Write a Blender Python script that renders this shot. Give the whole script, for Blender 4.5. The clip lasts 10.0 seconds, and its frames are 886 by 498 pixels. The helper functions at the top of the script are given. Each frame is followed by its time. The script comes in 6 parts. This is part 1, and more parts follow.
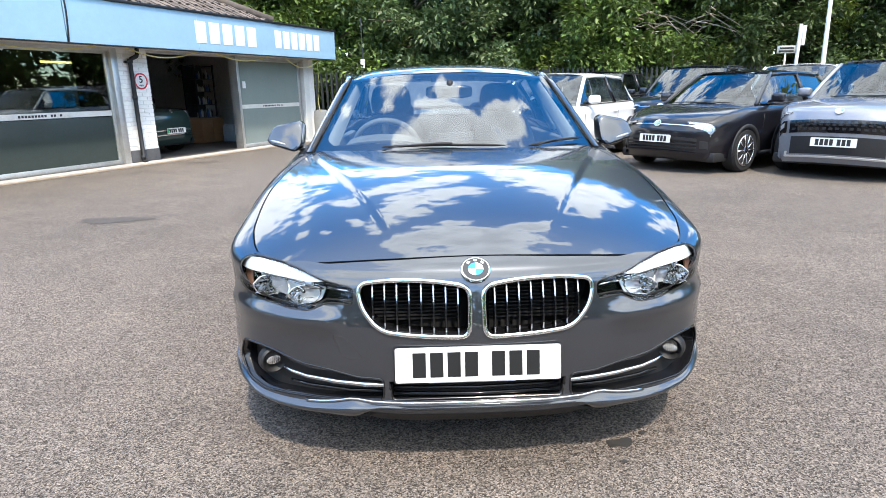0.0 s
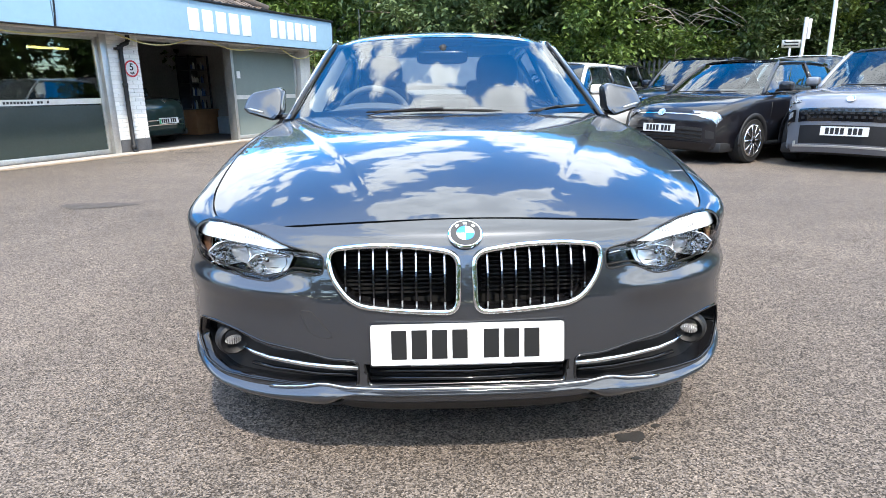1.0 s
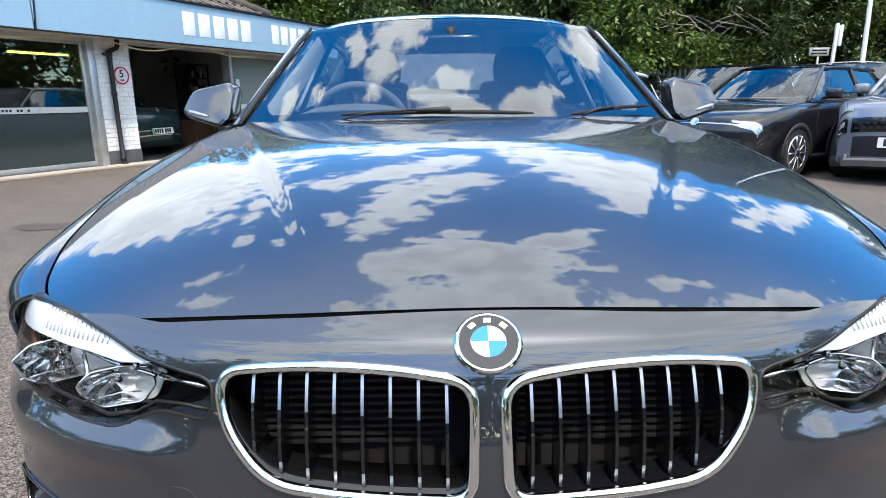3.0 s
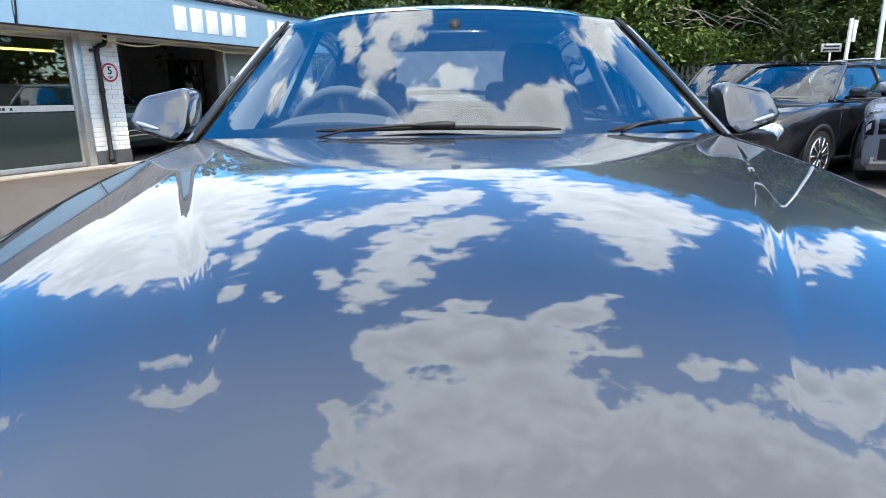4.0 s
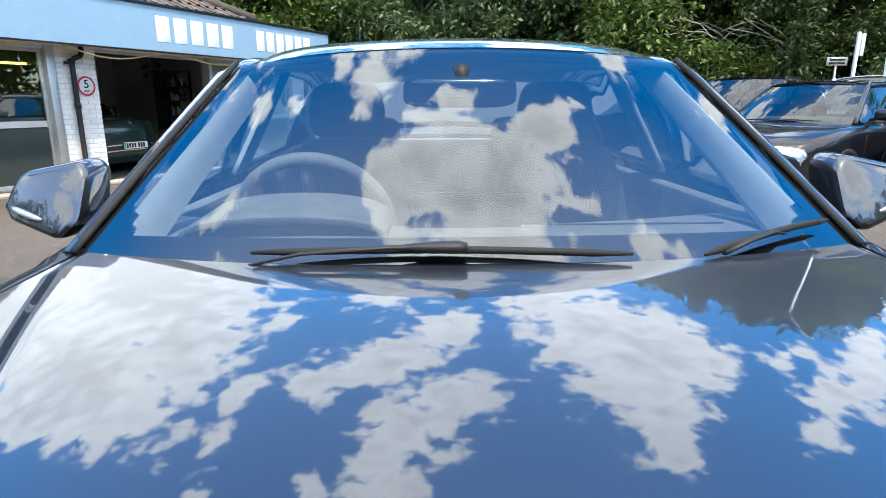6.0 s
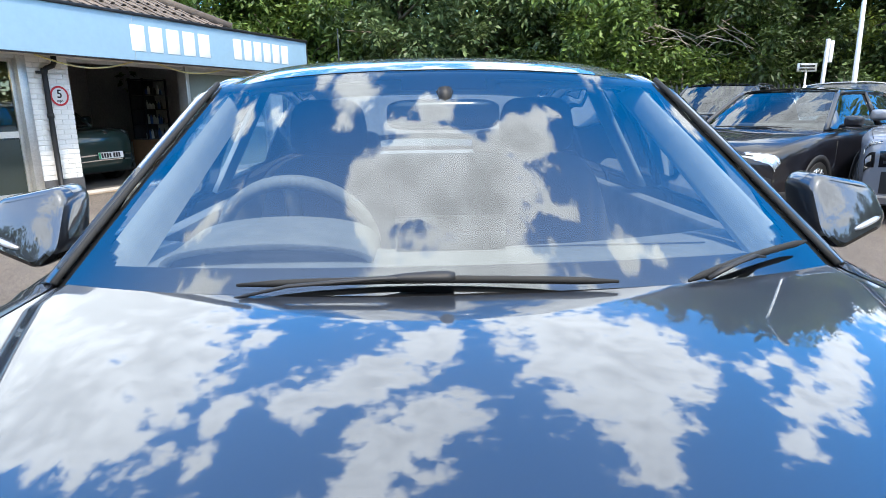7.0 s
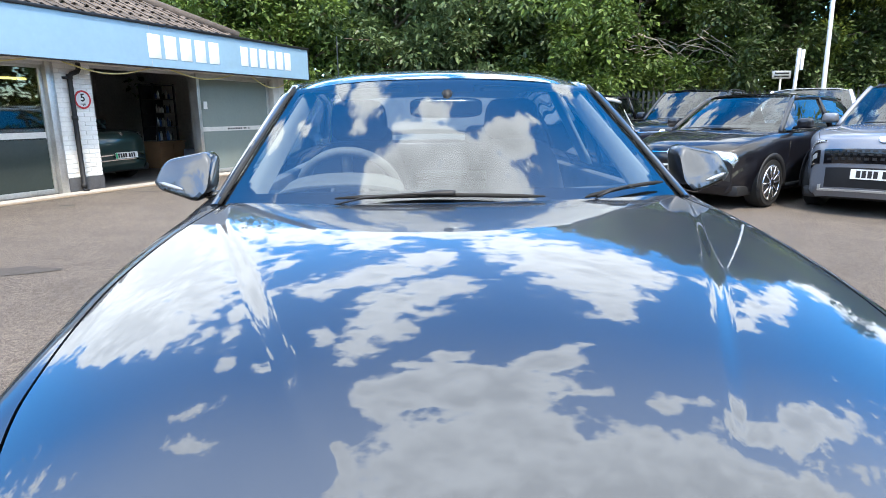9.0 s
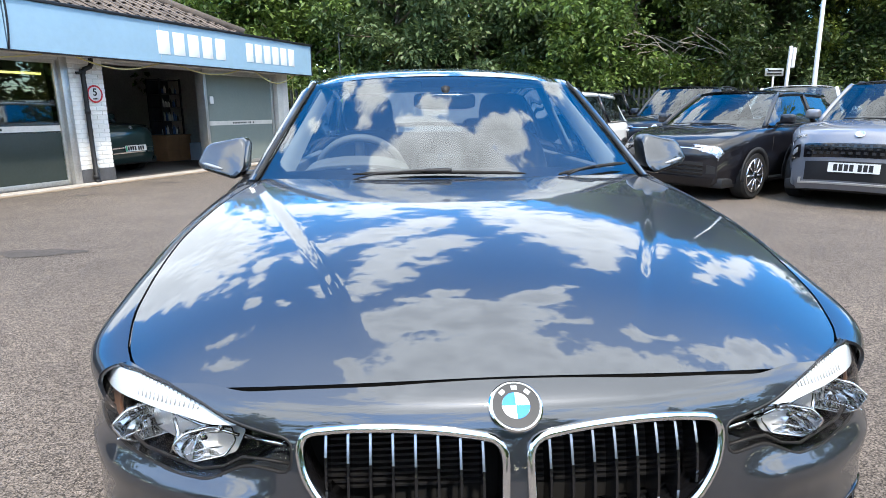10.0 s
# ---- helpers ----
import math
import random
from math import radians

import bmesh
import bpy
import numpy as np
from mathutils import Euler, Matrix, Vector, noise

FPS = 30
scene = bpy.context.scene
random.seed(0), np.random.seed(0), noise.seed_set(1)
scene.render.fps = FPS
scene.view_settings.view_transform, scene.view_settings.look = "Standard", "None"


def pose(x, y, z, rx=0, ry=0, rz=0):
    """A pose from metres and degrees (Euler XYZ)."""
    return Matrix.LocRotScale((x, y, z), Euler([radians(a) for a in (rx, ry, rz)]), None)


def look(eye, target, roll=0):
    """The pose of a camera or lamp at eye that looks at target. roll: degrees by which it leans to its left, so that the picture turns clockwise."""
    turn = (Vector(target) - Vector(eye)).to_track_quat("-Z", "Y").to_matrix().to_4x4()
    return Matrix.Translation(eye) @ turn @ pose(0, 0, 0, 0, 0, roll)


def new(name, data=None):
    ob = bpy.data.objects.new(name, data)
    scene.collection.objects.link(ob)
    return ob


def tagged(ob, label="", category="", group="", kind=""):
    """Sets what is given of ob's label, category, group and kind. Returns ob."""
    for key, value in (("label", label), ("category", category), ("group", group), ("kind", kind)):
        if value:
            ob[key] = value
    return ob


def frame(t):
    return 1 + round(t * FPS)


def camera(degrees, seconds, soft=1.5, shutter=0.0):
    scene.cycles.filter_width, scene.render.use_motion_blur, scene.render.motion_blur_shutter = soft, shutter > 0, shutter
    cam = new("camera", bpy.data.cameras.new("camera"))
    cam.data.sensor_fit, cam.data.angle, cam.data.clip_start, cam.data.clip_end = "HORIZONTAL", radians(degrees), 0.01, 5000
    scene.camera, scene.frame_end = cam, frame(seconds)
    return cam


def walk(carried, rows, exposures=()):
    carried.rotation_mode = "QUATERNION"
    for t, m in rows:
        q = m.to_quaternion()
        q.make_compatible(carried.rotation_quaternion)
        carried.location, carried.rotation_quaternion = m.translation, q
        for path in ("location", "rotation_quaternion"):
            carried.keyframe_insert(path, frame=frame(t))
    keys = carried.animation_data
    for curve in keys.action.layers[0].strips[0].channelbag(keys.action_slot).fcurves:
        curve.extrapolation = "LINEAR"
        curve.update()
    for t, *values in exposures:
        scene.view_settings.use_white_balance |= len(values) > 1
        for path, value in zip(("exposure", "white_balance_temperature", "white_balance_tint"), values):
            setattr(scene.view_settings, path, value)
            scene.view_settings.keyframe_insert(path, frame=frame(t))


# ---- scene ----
cam = camera(72.5, 10.0, soft=0.7)
PATH = [
    (0, (-0.151, -1.728, 1.231), (-0.098, 0.205, 0.722), -1.1),
    (0.5, (-0.112, -1.653, 1.13), (-0.057, 0.28, 0.621), -1.1),
    (1, (-0.105, -1.496, 1.062), (-0.051, 0.437, 0.55), -0.8),
    (1.5, (-0.108, -1.283, 1.04), (-0.057, 0.65, 0.531), -0.8),
    (2, (-0.091, -1.073, 1.028), (-0.046, 0.861, 0.522), -0.8),
    (2.5, (-0.08, -0.865, 1.019), (-0.041, 1.07, 0.518), -0.7),
    (2.7, (-0.072, -0.794, 1.002), (-0.045, 1.149, 0.528), -0.8),
    (4, (-0.065, -0.263, 1.046), (-0.047, 1.676, 0.557), -0.7),
    (4.5, (-0.051, -0.055, 1.071), (-0.033, 1.885, 0.587), -0.6),
    (5, (-0.058, 0.089, 1.103), (-0.042, 2.03, 0.623), -0.6),
    (5.5, (-0.07, 0.241, 1.147), (-0.053, 2.183, 0.672), -0.4),
    (6.8, (-0.074, 0.351, 1.238), (0.013, 2.297, 0.782), -0.7),
    (7, (-0.082, 0.333, 1.233), (0.017, 2.279, 0.781), -0.7),
    (7.5, (-0.086, 0.156, 1.221), (0.024, 2.104, 0.781), -0.6),
    (8, (-0.101, -0.046, 1.2), (0.015, 1.903, 0.763), -0.6),
    (8.5, (-0.132, -0.255, 1.193), (-0.014, 1.694, 0.761), -0.6),
    (9, (-0.162, -0.462, 1.197), (-0.039, 1.486, 0.762), -0.6),
    (9.5, (-0.175, -0.677, 1.195), (-0.048, 1.27, 0.755), -0.4),
    (10, (-0.184, -0.856, 1.181), (-0.059, 1.089, 0.734), -0.4),
]
walk(cam, [(t, look(eye, target, roll)) for t, eye, target, roll in PATH], [(0.0, 1.55), (1.5, 1.5), (2.5, 1.15), (4.5, 1.18), (7.0, 1.45), (7.5, 1.5), (9.0, 1.45), (10.0, 1.33)])

# ---- world, sun, exposure ----
SUN_EL, SUN_AZ = 58.0, -78.0   # degrees; azimuth from +x towards +y
world = bpy.data.worlds.new("sky")
scene.world = world
world.use_nodes = True
wt = world.node_tree
wt.nodes.clear()


def wn(kind, **sets):
    n = wt.nodes.new(kind)
    for k, v in sets.items():
        n.inputs[k].default_value = v
    return n


def wmath(op, a, b=None, c=None):
    n = wt.nodes.new("ShaderNodeMath")
    n.operation = op
    for i, v in enumerate((a, b, c)):
        if v is None:
            continue
        if isinstance(v, (int, float)):
            n.inputs[i].default_value = v
        else:
            wt.links.new(v, n.inputs[i])
    return n.outputs[0]


sky = wt.nodes.new("ShaderNodeTexSky")
sky.sky_type = "NISHITA"
sky.sun_disc = False
sky.sun_elevation = radians(SUN_EL)
sky.sun_rotation = radians(90 - SUN_AZ)
sky.air_density, sky.dust_density, sky.ozone_density = 1.0, 0.0, 4.0
sky_bg = wt.nodes.new("ShaderNodeBackground")
sky_bg.inputs["Strength"].default_value = 0.265
deep = wt.nodes.new("ShaderNodeHueSaturation")
deep.inputs["Saturation"].default_value = 1.42
wt.links.new(sky.outputs[0], deep.inputs["Color"])
wt.links.new(deep.outputs[0], sky_bg.inputs["Color"])
out = wt.nodes.new("ShaderNodeOutputWorld")
# Fair-weather clouds: a layer at unit height, seen along the ray
coord = wt.nodes.new("ShaderNodeTexCoord")
sep = wt.nodes.new("ShaderNodeSeparateXYZ")
wt.links.new(coord.outputs["Generated"], sep.inputs[0])
zz = wmath("MAXIMUM", sep.outputs[2], 0.04)
px, py = wmath("DIVIDE", sep.outputs[0], zz), wmath("DIVIDE", sep.outputs[1], zz)
flat = wt.nodes.new("ShaderNodeCombineXYZ")
wt.links.new(px, flat.inputs[0])
wt.links.new(py, flat.inputs[1])
fine = wn("ShaderNodeTexNoise", Scale=8.5, Detail=12.0, Roughness=0.62, Distortion=0.1)
wt.links.new(flat.outputs[0], fine.inputs["Vector"])
broad = wn("ShaderNodeTexNoise", Scale=1.15, Detail=2.0, Roughness=0.5)
wt.links.new(flat.outputs[0], broad.inputs["Vector"])
# billows: the outlines are pushed about by a noise of their own
billow = wn("ShaderNodeTexNoise", Scale=8.0, Detail=6.0, Roughness=0.6)
wt.links.new(flat.outputs[0], billow.inputs["Vector"])
push = wt.nodes.new("ShaderNodeVectorMath")
push.operation = "SUBTRACT"
push.inputs[1].default_value = (0.5, 0.5, 0.5)
wt.links.new(billow.outputs["Color"], push.inputs[0])
grow = wt.nodes.new("ShaderNodeVectorMath")
grow.operation = "MULTIPLY"
grow.inputs[1].default_value = (0.09, 0.13, 0.0)
wt.links.new(push.outputs[0], grow.inputs[0])
warped = wt.nodes.new("ShaderNodeVectorMath")
wt.links.new(flat.outputs[0], warped.inputs[0])
wt.links.new(grow.outputs[0], warped.inputs[1])
# the cloud heaps: (x, y, half-length, half-width, turn, body) on that layer
WEST_BANK = [
    (-1.45, 2.5, 1.1, 0.48, 128, 2.55), (-1.35, 1.62, 0.772, 0.259, 135, 2.4), (-1.46, 1.43, 0.392, 0.119, 141, 1.95), (-0.87, 1.86, 0.456, 0.121, 111, 1.5), (-0.95, 1.67, 0.437, 0.16, 118, 1.95),
    (-2.3, 2.5, 1.1, 0.39, 134, 2.7),
]
HIGH_BAND = [
    (-0.6, 2.5, 0.365, 0.249, 153, 0.9), (-0.21, 2.33, 0.38, 0.204, 96, 1.1), (0.21, 2.51, 0.325, 0.264, -173, 1.0), (-0.89, 2.64, 0.239, 0.15, 132, 0.7),
]
WISPS = [
    (-0.59, 1.87, 0.179, 0.063, -88, 0.7), (-0.59, 1.31, 0.134, 0.072, -93, 0.8), (-0.61, 1.04, 0.149, 0.052, -107, 0.8), (-0.59, 0.82, 0.064, 0.041, -94, 0.8), (-0.46, 0.71, 0.041, 0.026, 156, 0.7),
    (-0.68, 0.37, 0.112, 0.055, 158, 1.0), (-0.66, 0.54, 0.084, 0.03, -172, 0.5),
]
MIDDLE_HEAP = [
    (0.03, 1.72, 0.243, 0.144, -120, 1.0), (-0.18, 1.46, 0.225, 0.175, -140, 1.2), (-0.39, 1.32, 0.149, 0.085, 108, 1.0), (0.03, 1.22, 0.179, 0.153, 178, 1.1), (-0.09, 1.04, 0.162, 0.134, 102, 1.2),
    (-0.15, 0.84, 0.147, 0.1, 99, 1.2), (-0.21, 0.69, 0.086, 0.06, 92, 1.0), (-0.31, 0.8, 0.074, 0.037, 108, 0.7), (-0.24, 0.63, 0.058, 0.045, 85, 0.8),
]
EAST_HEAP = [
    (0.42, 2.11, 0.346, 0.186, 76, 1.1), (0.55, 1.77, 0.417, 0.221, 69, 1.5), (0.69, 1.53, 0.457, 0.239, 61, 1.7), (0.61, 1.13, 0.237, 0.105, 65, 1.3), (0.58, 0.93, 0.129, 0.061, 63, 1.1),
    (0.87, 1.43, 0.264, 0.095, 61, 1.1), (1.23, 1.59, 0.174, 0.072, -144, 0.8), (1.27, 1.37, 0.252, 0.087, 47, 1.1), (1.58, 1.61, 0.509, 0.096, 51, 1.3), (1.07, 1.1, 0.13, 0.057, -141, 0.9),
]
NEAR_HEAP = [
    (-0.08, 0.435, 0.138, 0.09, 166, 2.03), (-0.1, 0.365, 0.115, 0.045, 170, 1.89), (0.04, 0.485, 0.112, 0.071, -179, 1.76), (0.03, 0.595, 0.073, 0.044, 179, 1.22), (0.14, 0.435, 0.121, 0.09, -156, 2.16),
    (0.09, 0.365, 0.195, 0.067, -177, 2.43), (0.28, 0.545, 0.118, 0.062, -151, 1.62), (0.36, 0.625, 0.068, 0.036, -135, 1.22), (0.26, 0.415, 0.109, 0.072, -141, 1.35), (0.32, 0.375, 0.101, 0.033, -163, 1.08),
    (-0.08, 0.545, 0.062, 0.029, 167, 1.08),
]
OVERHEAD_HEAP = [
    (-0.04, 0.14, 0.17, 0.15, 155, 1.7), (0.14, 0.19, 0.196, 0.184, -168, 1.8), (0.27, 0.05, 0.265, 0.157, -178, 1.8), (-0.14, 0.35, 0.066, 0.055, 118, 0.9), (-0.24, 0.1, 0.095, 0.051, 93, 1.0),
    (0.49, 0.12, 0.2, 0.122, -168, 1.4), (0.26, 0.46, 0.087, 0.055, -174, 0.9), (0.6, 0.35, 0.125, 0.048, -167, 0.8), (1.04, 0.36, 0.338, 0.125, -156, 1.3), (-0.1, -0.03, 0.166, 0.097, 169, 1.6),
]
BEHIND = [
    (0.50, -0.22, 0.8, 0.42, 0, 3.2), (0.45, -1.0, 1.5, 0.55, 0, 2.4), (-0.9, -1.2, 0.5, 0.3, 20, 1.2), (-2.1, 0.2, 0.7, 0.4, 10, 1.2), (2.1, 0.1, 0.8, 0.5, 0, 1.2),
    (-1.4, -1.9, 0.7, 0.5, 0, 1.2), (0.8, -2.0, 0.9, 0.5, 0, 1.2), (2.2, -1.6, 0.8, 0.6, 0, 1.2), (2.9, 2.4, 0.9, 0.6, -20, 1.2),
]
field = None
for cx, cy, ax, ay, turn, body in WEST_BANK + HIGH_BAND + WISPS + MIDDLE_HEAP + EAST_HEAP + NEAR_HEAP + OVERHEAD_HEAP + BEHIND:
    heap = wt.nodes.new("ShaderNodeMapping")
    heap.vector_type = "TEXTURE"
    heap.inputs["Location"].default_value = (cx, cy, 0)
    heap.inputs["Rotation"].default_value = (0, 0, radians(turn))
    heap.inputs["Scale"].default_value = (ax * 1.1, ay * 1.1, 1)
    wt.links.new(warped.outputs[0], heap.inputs["Vector"])
    far = wt.nodes.new("ShaderNodeVectorMath")
    far.operation = "LENGTH"
    wt.links.new(heap.outputs[0], far.inputs[0])
    e = wmath("MAXIMUM", wmath("MULTIPLY", wmath("SUBTRACT", 1.0, far.outputs["Value"]), body), -2.5)
    field = e if field is None else wmath("SMOOTH_MAX", field, e, 0.25)
edge = wmath("MULTIPLY", wmath("SUBTRACT", fine.outputs[0], 0.5), 3.3)
dens = wmath("ADD", field, edge)
cover = wt.nodes.new("ShaderNodeMapRange")
cover.interpolation_type = "SMOOTHSTEP"
cover.inputs[1].default_value, cover.inputs[2].default_value = -0.05, 0.5
wt.links.new(dens, cover.inputs[0])
shade = wt.nodes.new("ShaderNodeMapRange")
shade.inputs[1].default_value, shade.inputs[2].default_value = 0.2, 1.9
shade.inputs[3].default_value, shade.inputs[4].default_value = 1.0, 0.70
wt.links.new(wmath("ADD", wmath("ADD", dens, edge), wmath("MULTIPLY", wmath("SUBTRACT", broad.outputs[0], 0.5), 2.6)), shade.inputs[0])
cloud_bg = wt.nodes.new("ShaderNodeBackground")
cloud_bg.inputs["Color"].default_value = (0.87, 0.94, 1.0, 1)
wt.links.new(wmath("MULTIPLY", shade.outputs[0], 1.48), cloud_bg.inputs["Strength"])
mixw = wt.nodes.new("ShaderNodeMixShader")
# a thin milky veil that thickens towards the zenith and the sun
veil = wt.nodes.new("ShaderNodeMapRange")
veil.interpolation_type = "SMOOTHSTEP"
veil.inputs[1].default_value, veil.inputs[2].default_value = -0.15, 0.85
veil.inputs[3].default_value, veil.inputs[4].default_value = 0.42, 0.0
wt.links.new(py, veil.inputs[0])
wt.links.new(wmath("MAXIMUM", cover.outputs[0], wmath("MULTIPLY", veil.outputs[0], wmath("ADD", broad.outputs[0], 0.5))), mixw.inputs[0])
wt.links.new(sky_bg.outputs[0], mixw.inputs[1])
wt.links.new(cloud_bg.outputs[0], mixw.inputs[2])
wt.links.new(mixw.outputs[0], out.inputs["Surface"])

sun = new("sun", bpy.data.lights.new("sun", "SUN"))
sun.data.energy, sun.data.angle, sun.data.color = 2.3, radians(2.5), (1.0, 0.90, 0.78)
sd = Vector((math.cos(radians(SUN_EL)) * math.cos(radians(SUN_AZ)), math.cos(radians(SUN_EL)) * math.sin(radians(SUN_AZ)), math.sin(radians(SUN_EL))))
sun.matrix_world = look(sd * 60, (0, 0, 0))

# ---- materials ----


def mat(name, color, rough=0.5, metal=0.0, vary=0.0, scale=8.0, bump=0.0, bscale=60.0, coat=0.0, trans=0.0, ior=1.45, emit=None, estr=0.0, tone2=None, spec=None, rand=0.0, coords="Object"):
    """A principled surface with two-scale colour variation, roughness variation and fine relief."""
    m = bpy.data.materials.new(name)
    m.use_nodes = True
    t = m.node_tree
    b = t.nodes["Principled BSDF"]
    b.inputs["Base Color"].default_value = (*color, 1)
    b.inputs["Roughness"].default_value = rough
    b.inputs["Metallic"].default_value = metal
    b.inputs["Coat Weight"].default_value = coat
    b.inputs["Coat Roughness"].default_value = 0.02
    b.inputs["Transmission Weight"].default_value = trans
    b.inputs["IOR"].default_value = ior
    if spec is not None:
        b.inputs["Specular IOR Level"].default_value = spec
    if emit:
        b.inputs["Emission Color"].default_value = (*emit, 1)
        b.inputs["Emission Strength"].default_value = estr
    tc = t.nodes.new("ShaderNodeTexCoord")
    if vary or tone2 or rand:
        na, nb = t.nodes.new("ShaderNodeTexNoise"), t.nodes.new("ShaderNodeTexNoise")
        na.inputs["Scale"].default_value, na.inputs["Detail"].default_value = scale, 6
        nb.inputs["Scale"].default_value, nb.inputs["Detail"].default_value = scale * 9, 3
        for n in (na, nb):
            t.links.new(tc.outputs[coords], n.inputs["Vector"])
        add = t.nodes.new("ShaderNodeMath")
        add.operation = "MULTIPLY_ADD"
        add.inputs[1].default_value = 0.5
        t.links.new(nb.outputs[0], add.inputs[0])
        half = t.nodes.new("ShaderNodeMath")
        half.operation = "MULTIPLY"
        half.inputs[1].default_value = 0.5
        t.links.new(na.outputs[0], half.inputs[0])
        t.links.new(half.outputs[0], add.inputs[2])
        src = add.outputs[0]
        if rand:
            oi = t.nodes.new("ShaderNodeObjectInfo")
            ra = t.nodes.new("ShaderNodeMath")
            ra.operation = "MULTIPLY_ADD"
            ra.inputs[1].default_value = rand
            t.links.new(oi.outputs["Random"], ra.inputs[0])
            sb = t.nodes.new("ShaderNodeMath")
            sb.operation = "SUBTRACT"
            sb.inputs[1].default_value = rand / 2
            t.links.new(src, sb.inputs[0])
            t.links.new(sb.outputs[0], ra.inputs[2])
            src = ra.outputs[0]
        ramp = t.nodes.new("ShaderNodeValToRGB")
        lo = tone2 or tuple(c * (1 - vary) for c in color)
        hi = color if tone2 else tuple(min(1, c * (1 + vary)) for c in color)
        ramp.color_ramp.elements[0].position, ramp.color_ramp.elements[1].position = 0.32, 0.68
        ramp.color_ramp.elements[0].color, ramp.color_ramp.elements[1].color = (*lo, 1), (*hi, 1)
        t.links.new(src, ramp.inputs[0])
        t.links.new(ramp.outputs[0], b.inputs["Base Color"])
    if bump:
        nc, bp = t.nodes.new("ShaderNodeTexNoise"), t.nodes.new("ShaderNodeBump")
        nc.inputs["Scale"].default_value, nc.inputs["Detail"].default_value = bscale, 5
        bp.inputs["Strength"].default_value, bp.inputs["Distance"].default_value = bump, 0.01
        t.links.new(tc.outputs[coords], nc.inputs["Vector"])
        t.links.new(nc.outputs[0], bp.inputs["Height"])
        t.links.new(bp.outputs[0], b.inputs["Normal"])
    return m


def car_paint(name, color, flake=0.0, metal=0.35, rough=0.42, ior=1.5):
    m = mat(name, color, rough, metal, coat=1.0)
    b, t = m.node_tree.nodes["Principled BSDF"], m.node_tree
    b.inputs["Coat IOR"].default_value = ior
    b.inputs["Specular IOR Level"].default_value = 0.2
    if flake:
        tc, n, r = t.nodes.new("ShaderNodeTexCoord"), t.nodes.new("ShaderNodeTexNoise"), t.nodes.new("ShaderNodeValToRGB")
        n.inputs["Scale"].default_value, n.inputs["Detail"].default_value = 2200, 1
        t.links.new(tc.outputs["Object"], n.inputs["Vector"])
        r.color_ramp.elements[0].color = (*(c * (1 - flake) for c in color), 1)
        r.color_ramp.elements[1].color = (*(c * (1 + flake) for c in color), 1)
        t.links.new(n.outputs[0], r.inputs[0])
        t.links.new(r.outputs[0], b.inputs["Base Color"])
    return m


def glass(name, tint, rough=0.0, see=0.9, ior=1.5):
    """Thin pane: clear tinted body with a mirror sheen by Fresnel."""
    m = bpy.data.materials.new(name)
    m.use_nodes = True
    t = m.node_tree
    t.nodes.clear()
    o, mix = t.nodes.new("ShaderNodeOutputMaterial"), t.nodes.new("ShaderNodeMixShader")
    tr, gl, fr = t.nodes.new("ShaderNodeBsdfTransparent"), t.nodes.new("ShaderNodeBsdfGlossy"), t.nodes.new("ShaderNodeFresnel")
    tr.inputs[0].default_value = (*(c * see for c in tint), 1)
    gl.inputs["Roughness"].default_value = rough
    fr.inputs["IOR"].default_value = ior
    t.links.new(fr.outputs[0], mix.inputs[0])
    t.links.new(tr.outputs[0], mix.inputs[1])
    t.links.new(gl.outputs[0], mix.inputs[2])
    t.links.new(mix.outputs[0], o.inputs[0])
    return m


